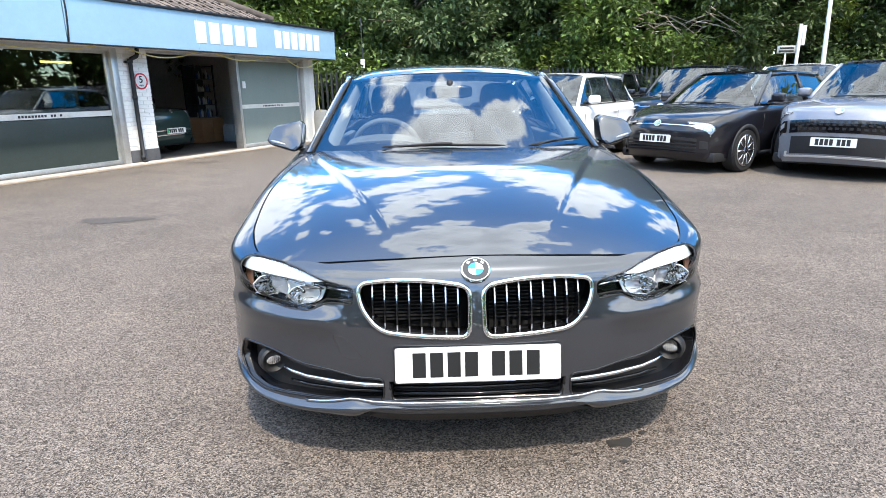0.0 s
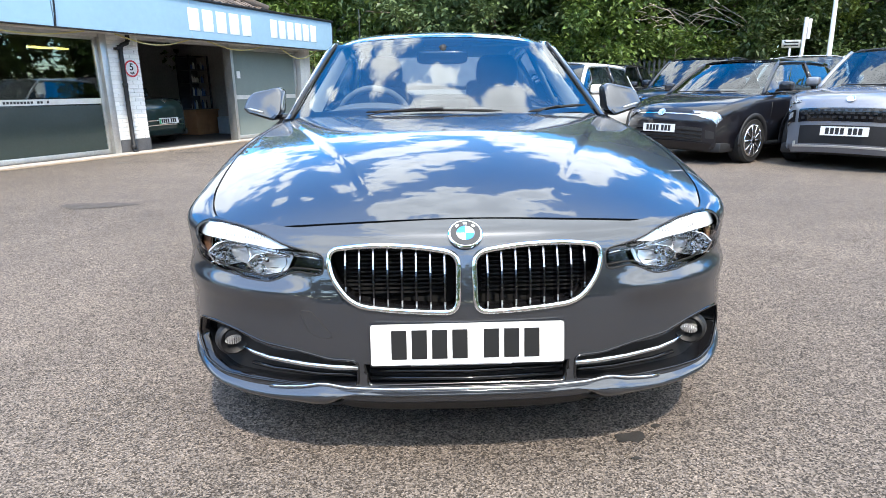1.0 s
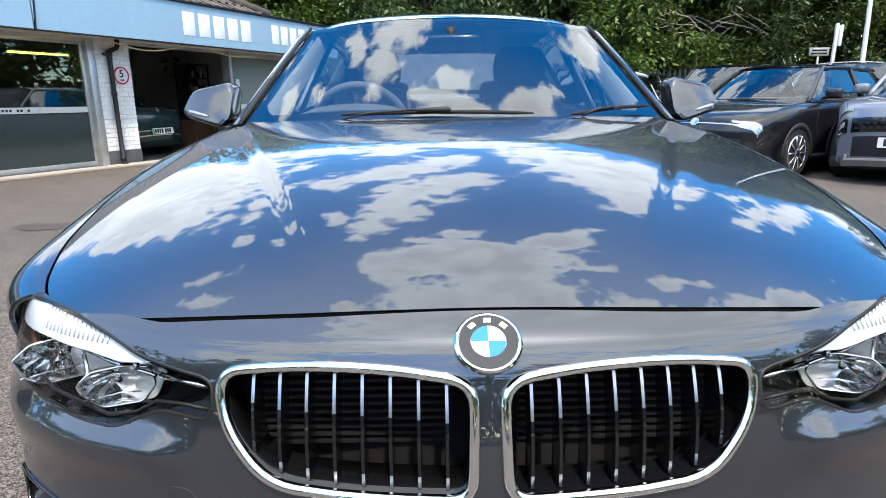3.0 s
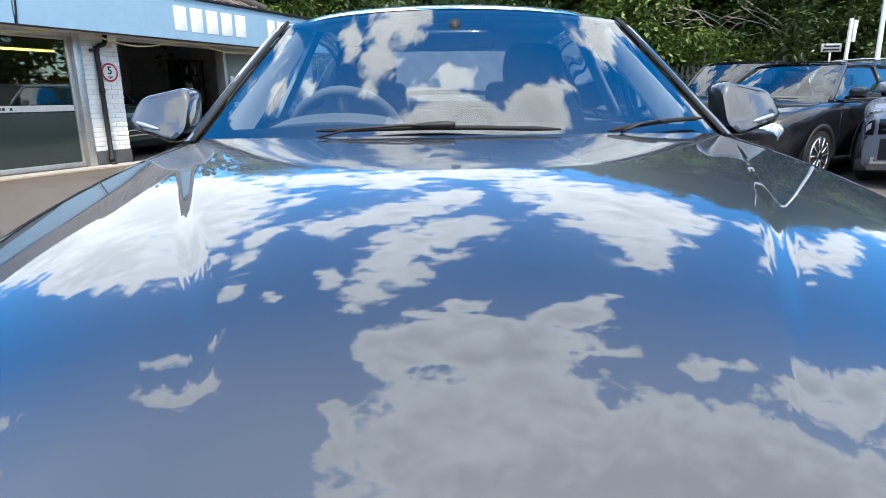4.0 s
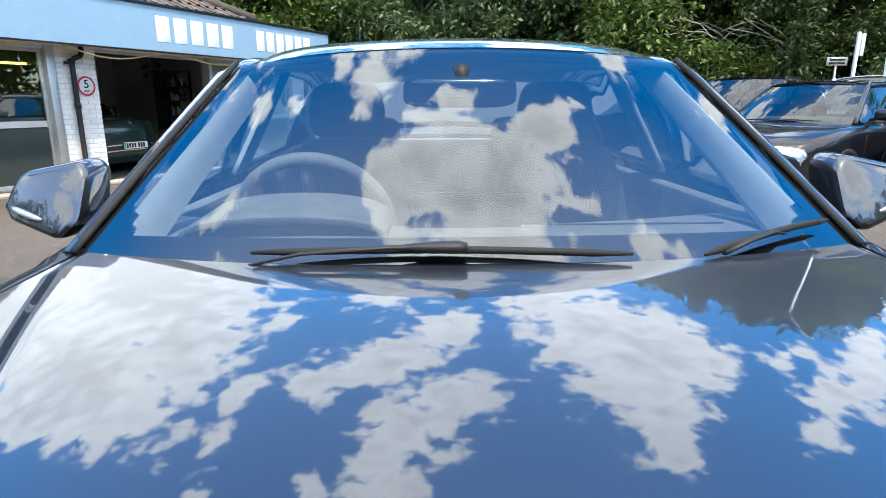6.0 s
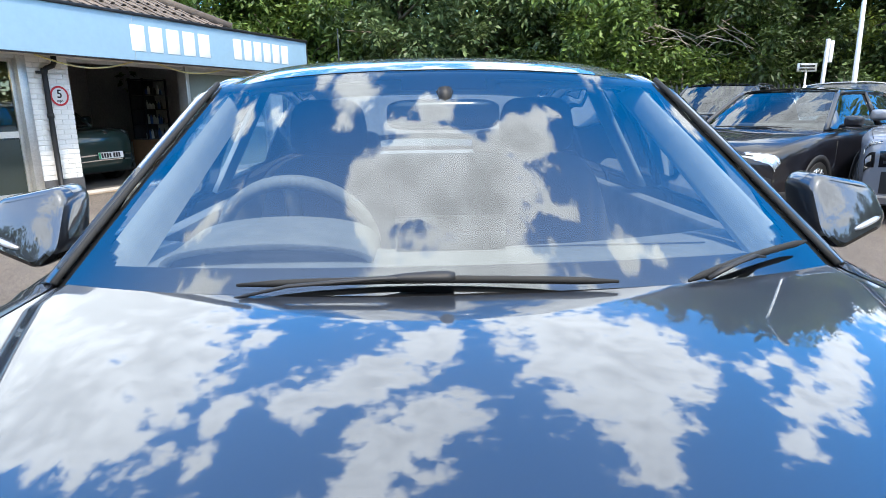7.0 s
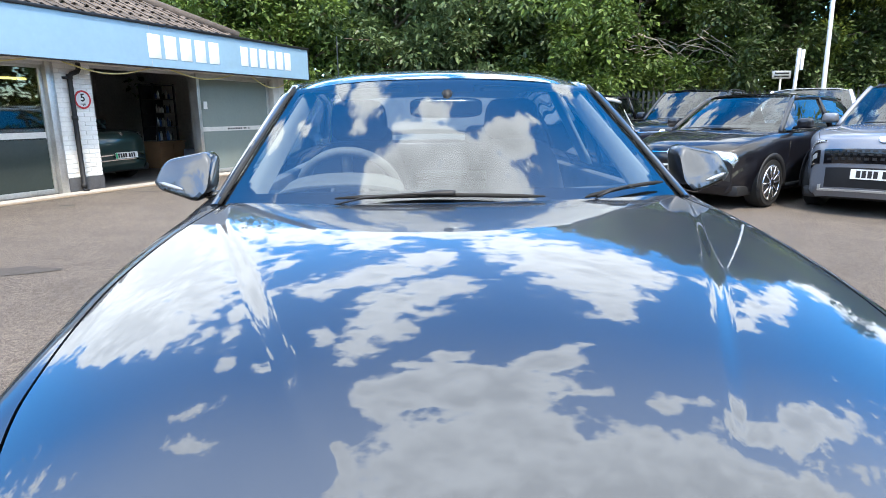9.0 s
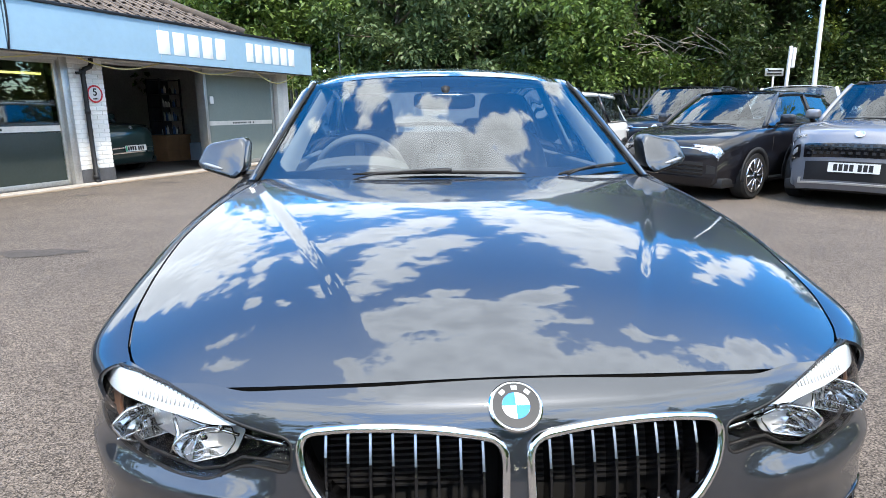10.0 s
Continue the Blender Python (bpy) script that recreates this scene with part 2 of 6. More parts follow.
def asphalt():
    m = mat("asphalt", (0.3, 0.3, 0.3), 0.9)
    t = m.node_tree
    b = t.nodes["Principled BSDF"]
    b.inputs["Specular IOR Level"].default_value = 0.25
    tc = t.nodes.new("ShaderNodeTexCoord")
    vo, big, mid, fin = t.nodes.new("ShaderNodeTexVoronoi"), t.nodes.new("ShaderNodeTexNoise"), t.nodes.new("ShaderNodeTexNoise"), t.nodes.new("ShaderNodeTexNoise")
    vo.inputs["Scale"].default_value = 185
    big.inputs["Scale"].default_value, big.inputs["Detail"].default_value = 0.35, 4
    mid.inputs["Scale"].default_value, mid.inputs["Detail"].default_value = 2.2, 6
    fin.inputs["Scale"].default_value, fin.inputs["Detail"].default_value = 130, 4
    for n in (vo, big, mid, fin):
        t.links.new(tc.outputs["Object"], n.inputs["Vector"])
    r1, r2, r3 = (t.nodes.new("ShaderNodeValToRGB") for _ in range(3))
    r1.color_ramp.elements[0].color, r1.color_ramp.elements[1].color = (0.05, 0.043, 0.037, 1), (0.255, 0.217, 0.186, 1)
    r1.color_ramp.elements[0].position, r1.color_ramp.elements[1].position = 0.12, 0.9
    sepc = t.nodes.new("ShaderNodeSeparateColor")
    t.links.new(vo.outputs["Color"], sepc.inputs[0])
    t.links.new(sepc.outputs[0], r1.inputs[0])
    r2.color_ramp.elements[0].color, r2.color_ramp.elements[1].color = (0.72, 0.72, 0.72, 1), (1.15, 1.13, 1.1, 1)
    r2.color_ramp.elements[0].position, r2.color_ramp.elements[1].position = 0.3, 0.7
    addn = t.nodes.new("ShaderNodeMath")
    addn.operation = "MULTIPLY_ADD"
    addn.inputs[1].default_value = 0.5
    hb = t.nodes.new("ShaderNodeMath")
    hb.operation = "MULTIPLY"
    hb.inputs[1].default_value = 0.5
    t.links.new(big.outputs[0], hb.inputs[0])
    t.links.new(mid.outputs[0], addn.inputs[0])
    t.links.new(hb.outputs[0], addn.inputs[2])
    t.links.new(addn.outputs[0], r2.inputs[0])
    r3.color_ramp.elements[0].color, r3.color_ramp.elements[1].color = (0.55, 0.55, 0.55, 1), (1.25, 1.25, 1.25, 1)
    r3.color_ramp.elements[0].position, r3.color_ramp.elements[1].position = 0.3, 0.7
    t.links.new(fin.outputs[0], r3.inputs[0])
    spot, r4 = t.nodes.new("ShaderNodeTexNoise"), t.nodes.new("ShaderNodeValToRGB")
    spot.inputs["Scale"].default_value, spot.inputs["Detail"].default_value, spot.inputs["Roughness"].default_value = 24, 5, 0.75
    t.links.new(tc.outputs["Object"], spot.inputs["Vector"])
    r4.color_ramp.elements[0].color, r4.color_ramp.elements[1].color = (0.80, 0.80, 0.81, 1), (1.18, 1.17, 1.16, 1)
    r4.color_ramp.elements[0].position, r4.color_ramp.elements[1].position = 0.36, 0.64
    t.links.new(spot.outputs[0], r4.inputs[0])
    src = r1.outputs[0]
    for r in (r2, r3, r4):
        mx = t.nodes.new("ShaderNodeMix")
        mx.data_type, mx.blend_type = "RGBA", "MULTIPLY"
        mx.inputs[0].default_value = 1.0
        t.links.new(src, mx.inputs[6])
        t.links.new(r.outputs[0], mx.inputs[7])
        src = mx.outputs[2]
    t.links.new(src, b.inputs["Base Color"])
    bp = t.nodes.new("ShaderNodeBump")
    bp.inputs["Strength"].default_value, bp.inputs["Distance"].default_value = 0.7, 0.006
    t.links.new(vo.outputs["Distance"], bp.inputs["Height"])
    t.links.new(bp.outputs[0], b.inputs["Normal"])
    return m


ASPHALT = asphalt()
PAINT_GREY = car_paint("mineral_grey_paint", (0.027, 0.031, 0.039), 0.35, 0.5, 0.36, 1.87)
PAINT_BLACK = car_paint("black_paint", (0.006, 0.006, 0.009), 0.0, 0.0)
PAINT_WHITE = car_paint("white_paint", (0.78, 0.78, 0.76), 0.0, 0.0)
PAINT_SILVER = car_paint("lavender_grey_paint", (0.2, 0.21, 0.235), 0.3)
PAINT_NAVY = car_paint("dark_navy_paint", (0.008, 0.012, 0.02), 0.2)
PAINT_GREEN = car_paint("dark_green_paint", (0.012, 0.03, 0.028), 0.2)
CHROME = mat("chrome", (0.82, 0.83, 0.84), 0.06, 1.0)
SATIN = mat("satin_silver", (0.6, 0.61, 0.63), 0.22, 1.0)
BLACK_GLOSS = mat("gloss_black_plastic", (0.006, 0.006, 0.007), 0.12, coat=0.4)
BLACK_PLASTIC = mat("black_plastic", (0.012, 0.012, 0.013), 0.55, vary=0.25, scale=40, bump=0.1, bscale=400)
RUBBER = mat("rubber", (0.012, 0.012, 0.012), 0.75, vary=0.3, scale=20, bump=0.1)
PLATE_WHITE = mat("plate_white", (0.64, 0.64, 0.63), 0.35, coat=0.3, vary=0.03, scale=5)
INK = mat("black_ink", (0.01, 0.01, 0.01), 0.5)
GLASS_WS = glass("windscreen_glass", (0.80, 0.95, 0.99), ior=2.35)
GLASS_SIDE = glass("side_glass", (0.82, 0.88, 0.9), ior=1.5)
GLASS_DARK = glass("tinted_glass", (0.34, 0.42, 0.46), ior=1.85)
GLASS_LAMP = glass("lamp_cover", (1.0, 1.0, 1.0), see=0.98, ior=1.35)
INTERIOR = mat("dark_cabin_plastic", (0.15, 0.155, 0.16), 0.7, vary=0.3, scale=15, bump=0.2, bscale=300)
CLOTH = mat("black_seat_cloth", (0.032, 0.033, 0.036), 0.92, vary=0.25, scale=30, bump=0.1, bscale=600)
LINING = mat("grey_headlining", (0.4, 0.4, 0.38), 0.95, vary=0.1, scale=20, bump=0.2, bscale=300)
REFLECTOR = mat("lamp_reflector", (0.85, 0.86, 0.88), 0.22, 0.7)
ICE = mat("milky_light_guide", (0.66, 0.74, 0.8), 0.25, coat=0.8, vary=0.04, scale=30)

# ---- mesh helpers ----


def mesh_of(name, bm, material=None, smooth=True, angle=35):
    me = bpy.data.meshes.new(name)
    if smooth:
        for f in bm.faces:
            f.smooth = True
        for e in bm.edges:
            if len(e.link_faces) == 2 and e.calc_face_angle(0) > radians(angle):
                e.smooth = False
    bm.to_mesh(me)
    bm.free()
    for m in material if isinstance(material, (list, tuple)) else [material]:
        if m:
            me.materials.append(m)
    return me


def part(name, bm, material, parent, label="", smooth=True, angle=35):
    ob = new(name, mesh_of(name, bm, material, smooth, angle))
    ob.parent = parent
    if label:
        ob["label"] = label
    return ob


def thing(name, m, label, category, group="", kind=""):
    ob = new(name)
    ob.empty_display_size = 0.2
    ob.matrix_world = m
    return tagged(ob, label, category, group, kind)


def solid(name, bm, material, label="", category="", group="", kind="", smooth=True, angle=35):
    return tagged(new(name, mesh_of(name, bm, material, smooth, angle)), label, category, group, kind)


def box(x0, x1, y0, y1, z0, z1, bevel=0.0, bm=None, seg=2):
    own = bm is None
    bm = bm or bmesh.new()
    r = bmesh.ops.create_cube(bm, size=1)
    for v in r["verts"]:
        v.co = Vector(((x0 + x1) / 2 + v.co.x * (x1 - x0), (y0 + y1) / 2 + v.co.y * (y1 - y0), (z0 + z1) / 2 + v.co.z * (z1 - z0)))
    if bevel:
        es = {e for v in r["verts"] for e in v.link_edges}
        bmesh.ops.bevel(bm, geom=list(es), offset=bevel, segments=seg, affect="EDGES", profile=0.5)
    return bm


def sheet(fn, nu, nv, thick=0.0, keep=None, wrap=False):
    """A surface fn(u, v) with u and v from 0 to 1, with a back at the given thickness."""
    bm = bmesh.new()
    g = [[bm.verts.new(fn(i / nu, j / nv)) for i in range(nu + 1)] for j in range(nv + 1)]
    for j in range(nv):
        for i in range(nu):
            if keep is None or keep((i + 0.5) / nu, (j + 0.5) / nv):
                try:
                    bm.faces.new((g[j][i], g[j][i + 1], g[j + 1][i + 1], g[j + 1][i]))
                except ValueError:
                    pass
    loose = [v for v in bm.verts if not v.link_faces]
    bmesh.ops.delete(bm, geom=loose, context="VERTS")
    bmesh.ops.remove_doubles(bm, verts=bm.verts, dist=1e-5)
    if thick:
        backed(bm, thick)
    return bm


def backed(bm, thick):
    """Give an open surface a back face, thick metres behind its normals."""
    bm.normal_update()
    front = list(bm.faces)
    rim = [e for e in bm.edges if len(e.link_faces) == 1]
    twin = {v: bm.verts.new(v.co - v.normal * thick) for v in list(bm.verts)}
    for e in rim:
        f = e.link_faces[0]
        vs = [l.vert for l in f.loops]
        k = vs.index(e.verts[0])
        a, b = (e.verts[0], e.verts[1]) if vs[(k + 1) % len(vs)] == e.verts[1] else (e.verts[1], e.verts[0])
        bm.faces.new((b, a, twin[a], twin[b]))
    for f in front:
        bm.faces.new([twin[l.vert] for l in reversed(f.loops)])
    return bm


def tube(points, radius, seg=8, closed=False, bm=None, flat=1.0, up=(0, 0, 1)):
    """A round bar along points; radius may be a list."""
    bm = bm or bmesh.new()
    pts = [Vector(p) for p in points]
    n, rings = len(pts), []
    for i, p in enumerate(pts):
        a = pts[(i - 1) % n] if closed or i else p
        b = pts[(i + 1) % n] if closed or i < n - 1 else p
        d = (b - a).normalized()
        s = d.cross(Vector(up))
        s = s.normalized() if s.length > 1e-4 else d.orthogonal().normalized()
        w = s.cross(d).normalized()
        r = radius[i] if isinstance(radius, (list, tuple)) else radius
        rings.append([bm.verts.new(p + r * (math.cos(q) * s + flat * math.sin(q) * w)) for q in (2 * math.pi * k / seg for k in range(seg))])
    for i in range(n if closed else n - 1):
        a, b = rings[i], rings[(i + 1) % n]
        for k in range(seg):
            bm.faces.new((a[k], a[(k + 1) % seg], b[(k + 1) % seg], b[k]))
    if not closed:
        bm.faces.new(list(reversed(rings[0])))
        bm.faces.new(rings[-1])
    return bm


def spun(profile, seg=32, axis="x", bm=None, at=(0, 0, 0), caps=True):
    """A turned shape: profile rows (along axis, radius)."""
    bm = bm or bmesh.new()
    rings = []
    for a, r in profile:
        ring = []
        for k in range(seg):
            q = 2 * math.pi * k / seg
            c = (a, r * math.cos(q), r * math.sin(q)) if axis == "x" else (r * math.cos(q), a, r * math.sin(q)) if axis == "y" else (r * math.cos(q), r * math.sin(q), a)
            ring.append(bm.verts.new(Vector(at) + Vector(c)))
        rings.append(ring)
    for a, b in zip(rings, rings[1:]):
        for k in range(seg):
            bm.faces.new((a[k], a[(k + 1) % seg], b[(k + 1) % seg], b[k]))
    for ring in (rings[0], rings[-1]) if caps else ():
        try:
            bm.faces.new(ring)
        except ValueError:
            pass
    bmesh.ops.remove_doubles(bm, verts=bm.verts, dist=1e-6)
    bmesh.ops.recalc_face_normals(bm, faces=bm.faces)
    return bm


def slab(outline, depth, fn=None, bm=None):
    """A flat plate from a closed outline of (x, z), its front at y = 0 and its back at y = depth; fn moves points."""
    bm = bm or bmesh.new()
    f = [bm.verts.new((x, 0, z)) for x, z in outline]
    k = [bm.verts.new((x, depth, z)) for x, z in outline]
    bm.faces.new(f)
    bm.faces.new(list(reversed(k)))
    n = len(f)
    for i in range(n):
        bm.faces.new((f[(i + 1) % n], f[i], k[i], k[(i + 1) % n]))
    if fn:
        for v in f + k:
            v.co = Vector(fn(v.co))
    bmesh.ops.recalc_face_normals(bm, faces=bm.faces)
    return bm


def curve1(table):
    """A smooth function through (at, value) rows."""
    xs, ys = [a for a, _ in table], [b for _, b in table]
    n = len(xs)
    h = [xs[i + 1] - xs[i] for i in range(n - 1)]
    s = [(ys[i + 1] - ys[i]) / h[i] for i in range(n - 1)]
    m = [s[0]] + [0 if s[i - 1] * s[i] <= 0 else 2 * s[i - 1] * s[i] / (s[i - 1] + s[i]) for i in range(1, n - 1)] + [s[-1]]

    def f(x):
        if x <= xs[0]:
            return ys[0]
        if x >= xs[-1]:
            return ys[-1]
        i = max(k for k in range(n - 1) if xs[k] <= x)
        t = (x - xs[i]) / h[i]
        return (2 * t**3 - 3 * t**2 + 1) * ys[i] + (t**3 - 2 * t**2 + t) * h[i] * m[i] + (-2 * t**3 + 3 * t**2) * ys[i + 1] + (t**3 - t**2) * h[i] * m[i + 1]

    return f


def smooth01(t):
    t = min(1.0, max(0.0, t))
    return t * t * (3 - 2 * t)


def rounded(pts, r, n=5):
    """Round the corners of a closed outline of (x, z)."""
    out, k = [], len(pts)
    for i in range(k):
        a, p, b = Vector(pts[i - 1]), Vector(pts[i]), Vector(pts[(i + 1) % k])
        ra = min(r[i] if isinstance(r, (list, tuple)) else r, (a - p).length * 0.48, (b - p).length * 0.48)
        s, e = p + (a - p).normalized() * ra, p + (b - p).normalized() * ra
        for j in range(n + 1):
            t = j / n
            out.append(tuple((1 - t) ** 2 * s + 2 * t * (1 - t) * p + t * t * e))
    return out


def inside(p, poly):
    x, z = p
    hit = False
    for (x0, z0), (x1, z1) in zip(poly, poly[1:] + poly[:1]):
        if (z0 > z) != (z1 > z) and x < (x1 - x0) * (z - z0) / (z1 - z0) + x0:
            hit = not hit
    return hit


def nearest(p, poly):
    best, where = 9e9, None
    q = Vector(p)
    for a, b in zip(poly, poly[1:] + poly[:1]):
        a, b = Vector(a), Vector(b)
        d = b - a
        t = 0 if d.length_squared == 0 else min(1, max(0, (q - a).dot(d) / d.length_squared))
        c = a + d * t
        if (c - q).length < best:
            best, where = (c - q).length, c
    return best, where

# ---- ground ----
bm = bmesh.new()
bmesh.ops.create_grid(bm, x_segments=60, y_segments=60, size=1)
for v in bm.verts:
    r = max(abs(v.co.x), abs(v.co.y))
    v.co = v.co * (40 + 1400 * max(0, r - 0.8) ** 2 / 0.04 * 0.35)
    v.co.z = 0
ground = solid("ground", bm, ASPHALT, "worn grey tarmac forecourt with pale aggregate", "ground", kind="structure")

# ---- saloon: shared surfaces ----


def hood_mid(y):
    t = max(0.0, y - 0.75)
    return 0.629 + 0.43 * (1 - math.exp(-2 * y)) - 0.06 * y + (0.036 * t * t if t < 0.35 else 0.00441 + 0.0252 * (t - 0.35))


hood_bow = lambda y: 0.19 - 0.09 * y - 0.035 * y * y
hood_edge = curve1([(0.2, 0.605), (0.24, 0.662), (0.295, 0.722), (0.36, 0.755), (0.5, 0.787), (0.8, 0.80), (1.0, 0.783), (1.2, 0.752), (1.4, 0.712)])
crease_x = curve1([(0.14, 0.22), (0.31, 0.29), (0.42, 0.335), (0.62, 0.42), (0.84, 0.505), (1.12, 0.615), (1.3, 0.68)])
crease_h = curve1([(0.2, 0.0), (0.36, 0.005), (0.6, 0.010), (0.85, 0.012), (1.2, 0.011)])


def hood_z(x, y):
    ax = abs(x)
    z = hood_mid(y) - hood_bow(y) * ax**2 - 0.077 * ax**4
    cx, ch = crease_x(y), crease_h(y)
    d = ax - cx
    if d > 0:
        z -= ch * math.exp(-d / 0.16) * smooth01(d / 0.036)
    return z


def hood_at(u, v):
    a = 2 * u - 1
    yr = 0.2 + 1.19 * v
    edge, cx = hood_edge(yr), crease_x(yr)
    for _ in range(3):
        x = cx * abs(a) / 0.5 if abs(a) < 0.5 else cx + (edge - cx) * (abs(a) - 0.5) / 0.5
        s = x / edge
        y0, y1 = 0.130 + 0.070 * s**2.5, 1.212 + 0.18 * s**2.2
        y = y0 + (y1 - y0) * v
        cx = crease_x(y)
    x = math.copysign(x, a)
    return x, y, hood_z(x, y)


plan_y = curve1([(0.0, 0.0), (0.2, 0.006), (0.4, 0.04), (0.517, 0.07), (0.614, 0.105), (0.70, 0.155), (0.76, 0.205), (0.82, 0.285), (0.87, 0.39), (0.9, 0.52), (0.912, 0.66)])
lean_y = curve1([(0.15, 0.06), (0.185, 0.025), (0.24, 0.012), (0.35, 0.014), (0.45, 0.022), (0.5, 0.028), (0.6, 0.053), (0.678, 0.085), (0.723, 0.139), (0.76, 0.2)])


def face_at(x, z):
    """The saloon's front, from its bumper to the bonnet's edge."""
    ridge = 0.020 * math.exp(-(((z - 0.528) / (0.026 if z > 0.528 else 0.045)) ** 2)) * smooth01((abs(x) - 0.40) / 0.10)
    return Vector((x, plan_y(abs(x)) + lean_y(z) - ridge, z))


def face_top(x):
    ax = abs(x)
    base = 0.716 - 0.022 * min(1.0, ax / 0.62) ** 2.5 + 0.012 * smooth01((ax - 0.6) / 0.15)
    if ax < 0.56:   # a clear gap below the bonnet's front edge
        under = hood_z(ax, 0.130 + 0.070 * (ax / 0.605) ** 2.5) - 0.004
        base = under + (base - under) * smooth01((ax - 0.46) / 0.10)
    if ax > 0.74:
        base = min(base, 0.7 - 0.012 * smooth01((ax - 0.72) / 0.1) - 0.4 * max(0.0, (ax - 0.815) / 0.097) ** 1.1)
    return base


FRONT_W = 0.912
_arc = [0.0]
for k in range(400):
    x0, x1 = FRONT_W * k / 400, FRONT_W * (k + 1) / 400
    _arc.append(_arc[-1] + math.hypot(x1 - x0, plan_y(x1) - plan_y(x0)))


def plan_x(a):
    """The half-width at a share a (-1 to 1) of the way round the front."""
    s = abs(a) * _arc[-1]
    k = min(399, max(i for i in range(400) if _arc[i] <= s))
    f = (s - _arc[k]) / (_arc[k + 1] - _arc[k])
    return math.copysign(FRONT_W * (k + min(1, f)) / 400, a)


def mirrored(poly, side):
    return [(x * side, z) for x, z in poly]


HEADLAMP = rounded([(0.385, 0.63), (0.456, 0.642), (0.50, 0.652), (0.56, 0.676), (0.63, 0.694), (0.71, 0.700), (0.792, 0.692), (0.832, 0.66), (0.832, 0.62), (0.79, 0.583), (0.70, 0.567), (0.60, 0.556), (0.535, 0.554), (0.50, 0.570), (0.465, 0.584), (0.388, 0.574)], 0.02, 3)
KIDNEY = rounded([(0.374, 0.642), (0.25, 0.658), (0.12, 0.651), (0.020, 0.635), (0.024, 0.482), (0.15, 0.486), (0.308, 0.500), (0.366, 0.574)], [0.04, 0.2, 0.2, 0.035, 0.035, 0.2, 0.09, 0.07], 5)
INTAKE = rounded([(0.80, 0.402), (0.73, 0.413), (0.655, 0.404), (0.57, 0.378), (0.47, 0.365), (0.38, 0.345), (0.30, 0.345), (0.30, 0.272), (0.42, 0.264), (0.49, 0.262), (0.61, 0.262), (0.715, 0.256), (0.79, 0.272), (0.825, 0.33)], 0.018, 3)
MID_INTAKE = rounded([(-0.285, 0.338), (0.285, 0.338), (0.275, 0.272), (-0.275, 0.272)], 0.012, 3)
HOLES = [mirrored(p, s) for p in (HEADLAMP, KIDNEY, INTAKE) for s in (1, -1)] + [MID_INTAKE]


def face_patch(nu, nv, span, low, high, hole=(), only=None, off=0.0, thick=0.006, snap=0.6):
    """A piece of the saloon's front: outside the holes, or only inside an outline; off metres outwards."""
    bm = bmesh.new()
    g, flat = [], {}
    polys = [only] if only else hole
    boxes = [(min(x for x, _ in p) - 0.02, max(x for x, _ in p) + 0.02, min(z for _, z in p) - 0.02, max(z for _, z in p) + 0.02) for p in polys]
    for j in range(nv + 1):
        row = []
        for i in range(nu + 1):
            x = plan_x(span * (2 * i / nu - 1)) if not only else span[0] + (span[1] - span[0]) * i / nu
            z0, z1 = (low(x), high(x)) if callable(low) else (low, high)
            z = z0 + (z1 - z0) * j / nv
            for p, b in zip(polys, boxes):
                if b[0] < x < b[1] and b[2] < z < b[3]:
                    d, q = nearest((x, z), p)
                    if d < snap * (z1 - z0) / nv or (only and not inside((x, z), p) and d < 1.5 * (z1 - z0) / nv):
                        x, z = q
            row.append((x, z))
        g.append(row)
    vs = [[None] * (nu + 1) for _ in range(nv + 1)]

    def vert(j, i):
        if vs[j][i] is None:
            x, z = g[j][i]
            c = face_at(x, z)
            if off:
                n = (face_at(x, z + 0.004) - face_at(x, z - 0.004)).cross(face_at(x + 0.003, z) - face_at(x - 0.003, z)).normalized()
                c = c + n * (off if n.y < 0 else -off)
            vs[j][i] = bm.verts.new(c)
        return vs[j][i]

    for j in range(nv):
        for i in range(nu):
            cx = sum(g[b][a][0] for b, a in ((j, i), (j, i + 1), (j + 1, i), (j + 1, i + 1))) / 4
            cz = sum(g[b][a][1] for b, a in ((j, i), (j, i + 1), (j + 1, i), (j + 1, i + 1))) / 4
            hit = any(b[0] < cx < b[1] and b[2] < cz < b[3] and inside((cx, cz), p) for p, b in zip(polys, boxes))
            if hit == bool(only):
                try:
                    bm.faces.new((vert(j, i), vert(j, i + 1), vert(j + 1, i + 1), vert(j + 1, i)))
                except ValueError:
                    pass
    bmesh.ops.remove_doubles(bm, verts=bm.verts, dist=2e-5)
    bmesh.ops.dissolve_degenerate(bm, edges=bm.edges, dist=1e-5)
    return backed(bm, thick) if thick else bm


def fill(poly, off, nu=60, nv=24, thick=0.004):
    xs, zs = [x for x, _ in poly], [z for _, z in poly]
    return face_patch(nu, nv, (min(xs), max(xs)), min(zs), max(zs), only=poly, off=off, thick=thick)




def on_face(poly, off=0.0):
    out = []
    for x, z in poly:
        c = face_at(x, z)
        n = (face_at(x, z + 0.004) - face_at(x, z - 0.004)).cross(face_at(x + 0.003, z) - face_at(x - 0.003, z)).normalized()
        out.append(c + n * (off if n.y < 0 else -off))
    return out


saloon = thing("saloon_car", pose(0, 0, 0), "mineral grey metallic four-door saloon parked on the tarmac", "car")
part("bonnet", sheet(hood_at, 176, 110, 0.012), PAINT_GREY, saloon)
bumper = part("front_bumper", face_patch(300, 100, 1.0, lambda x: 0.225, face_top, hole=HOLES), PAINT_GREY, saloon)

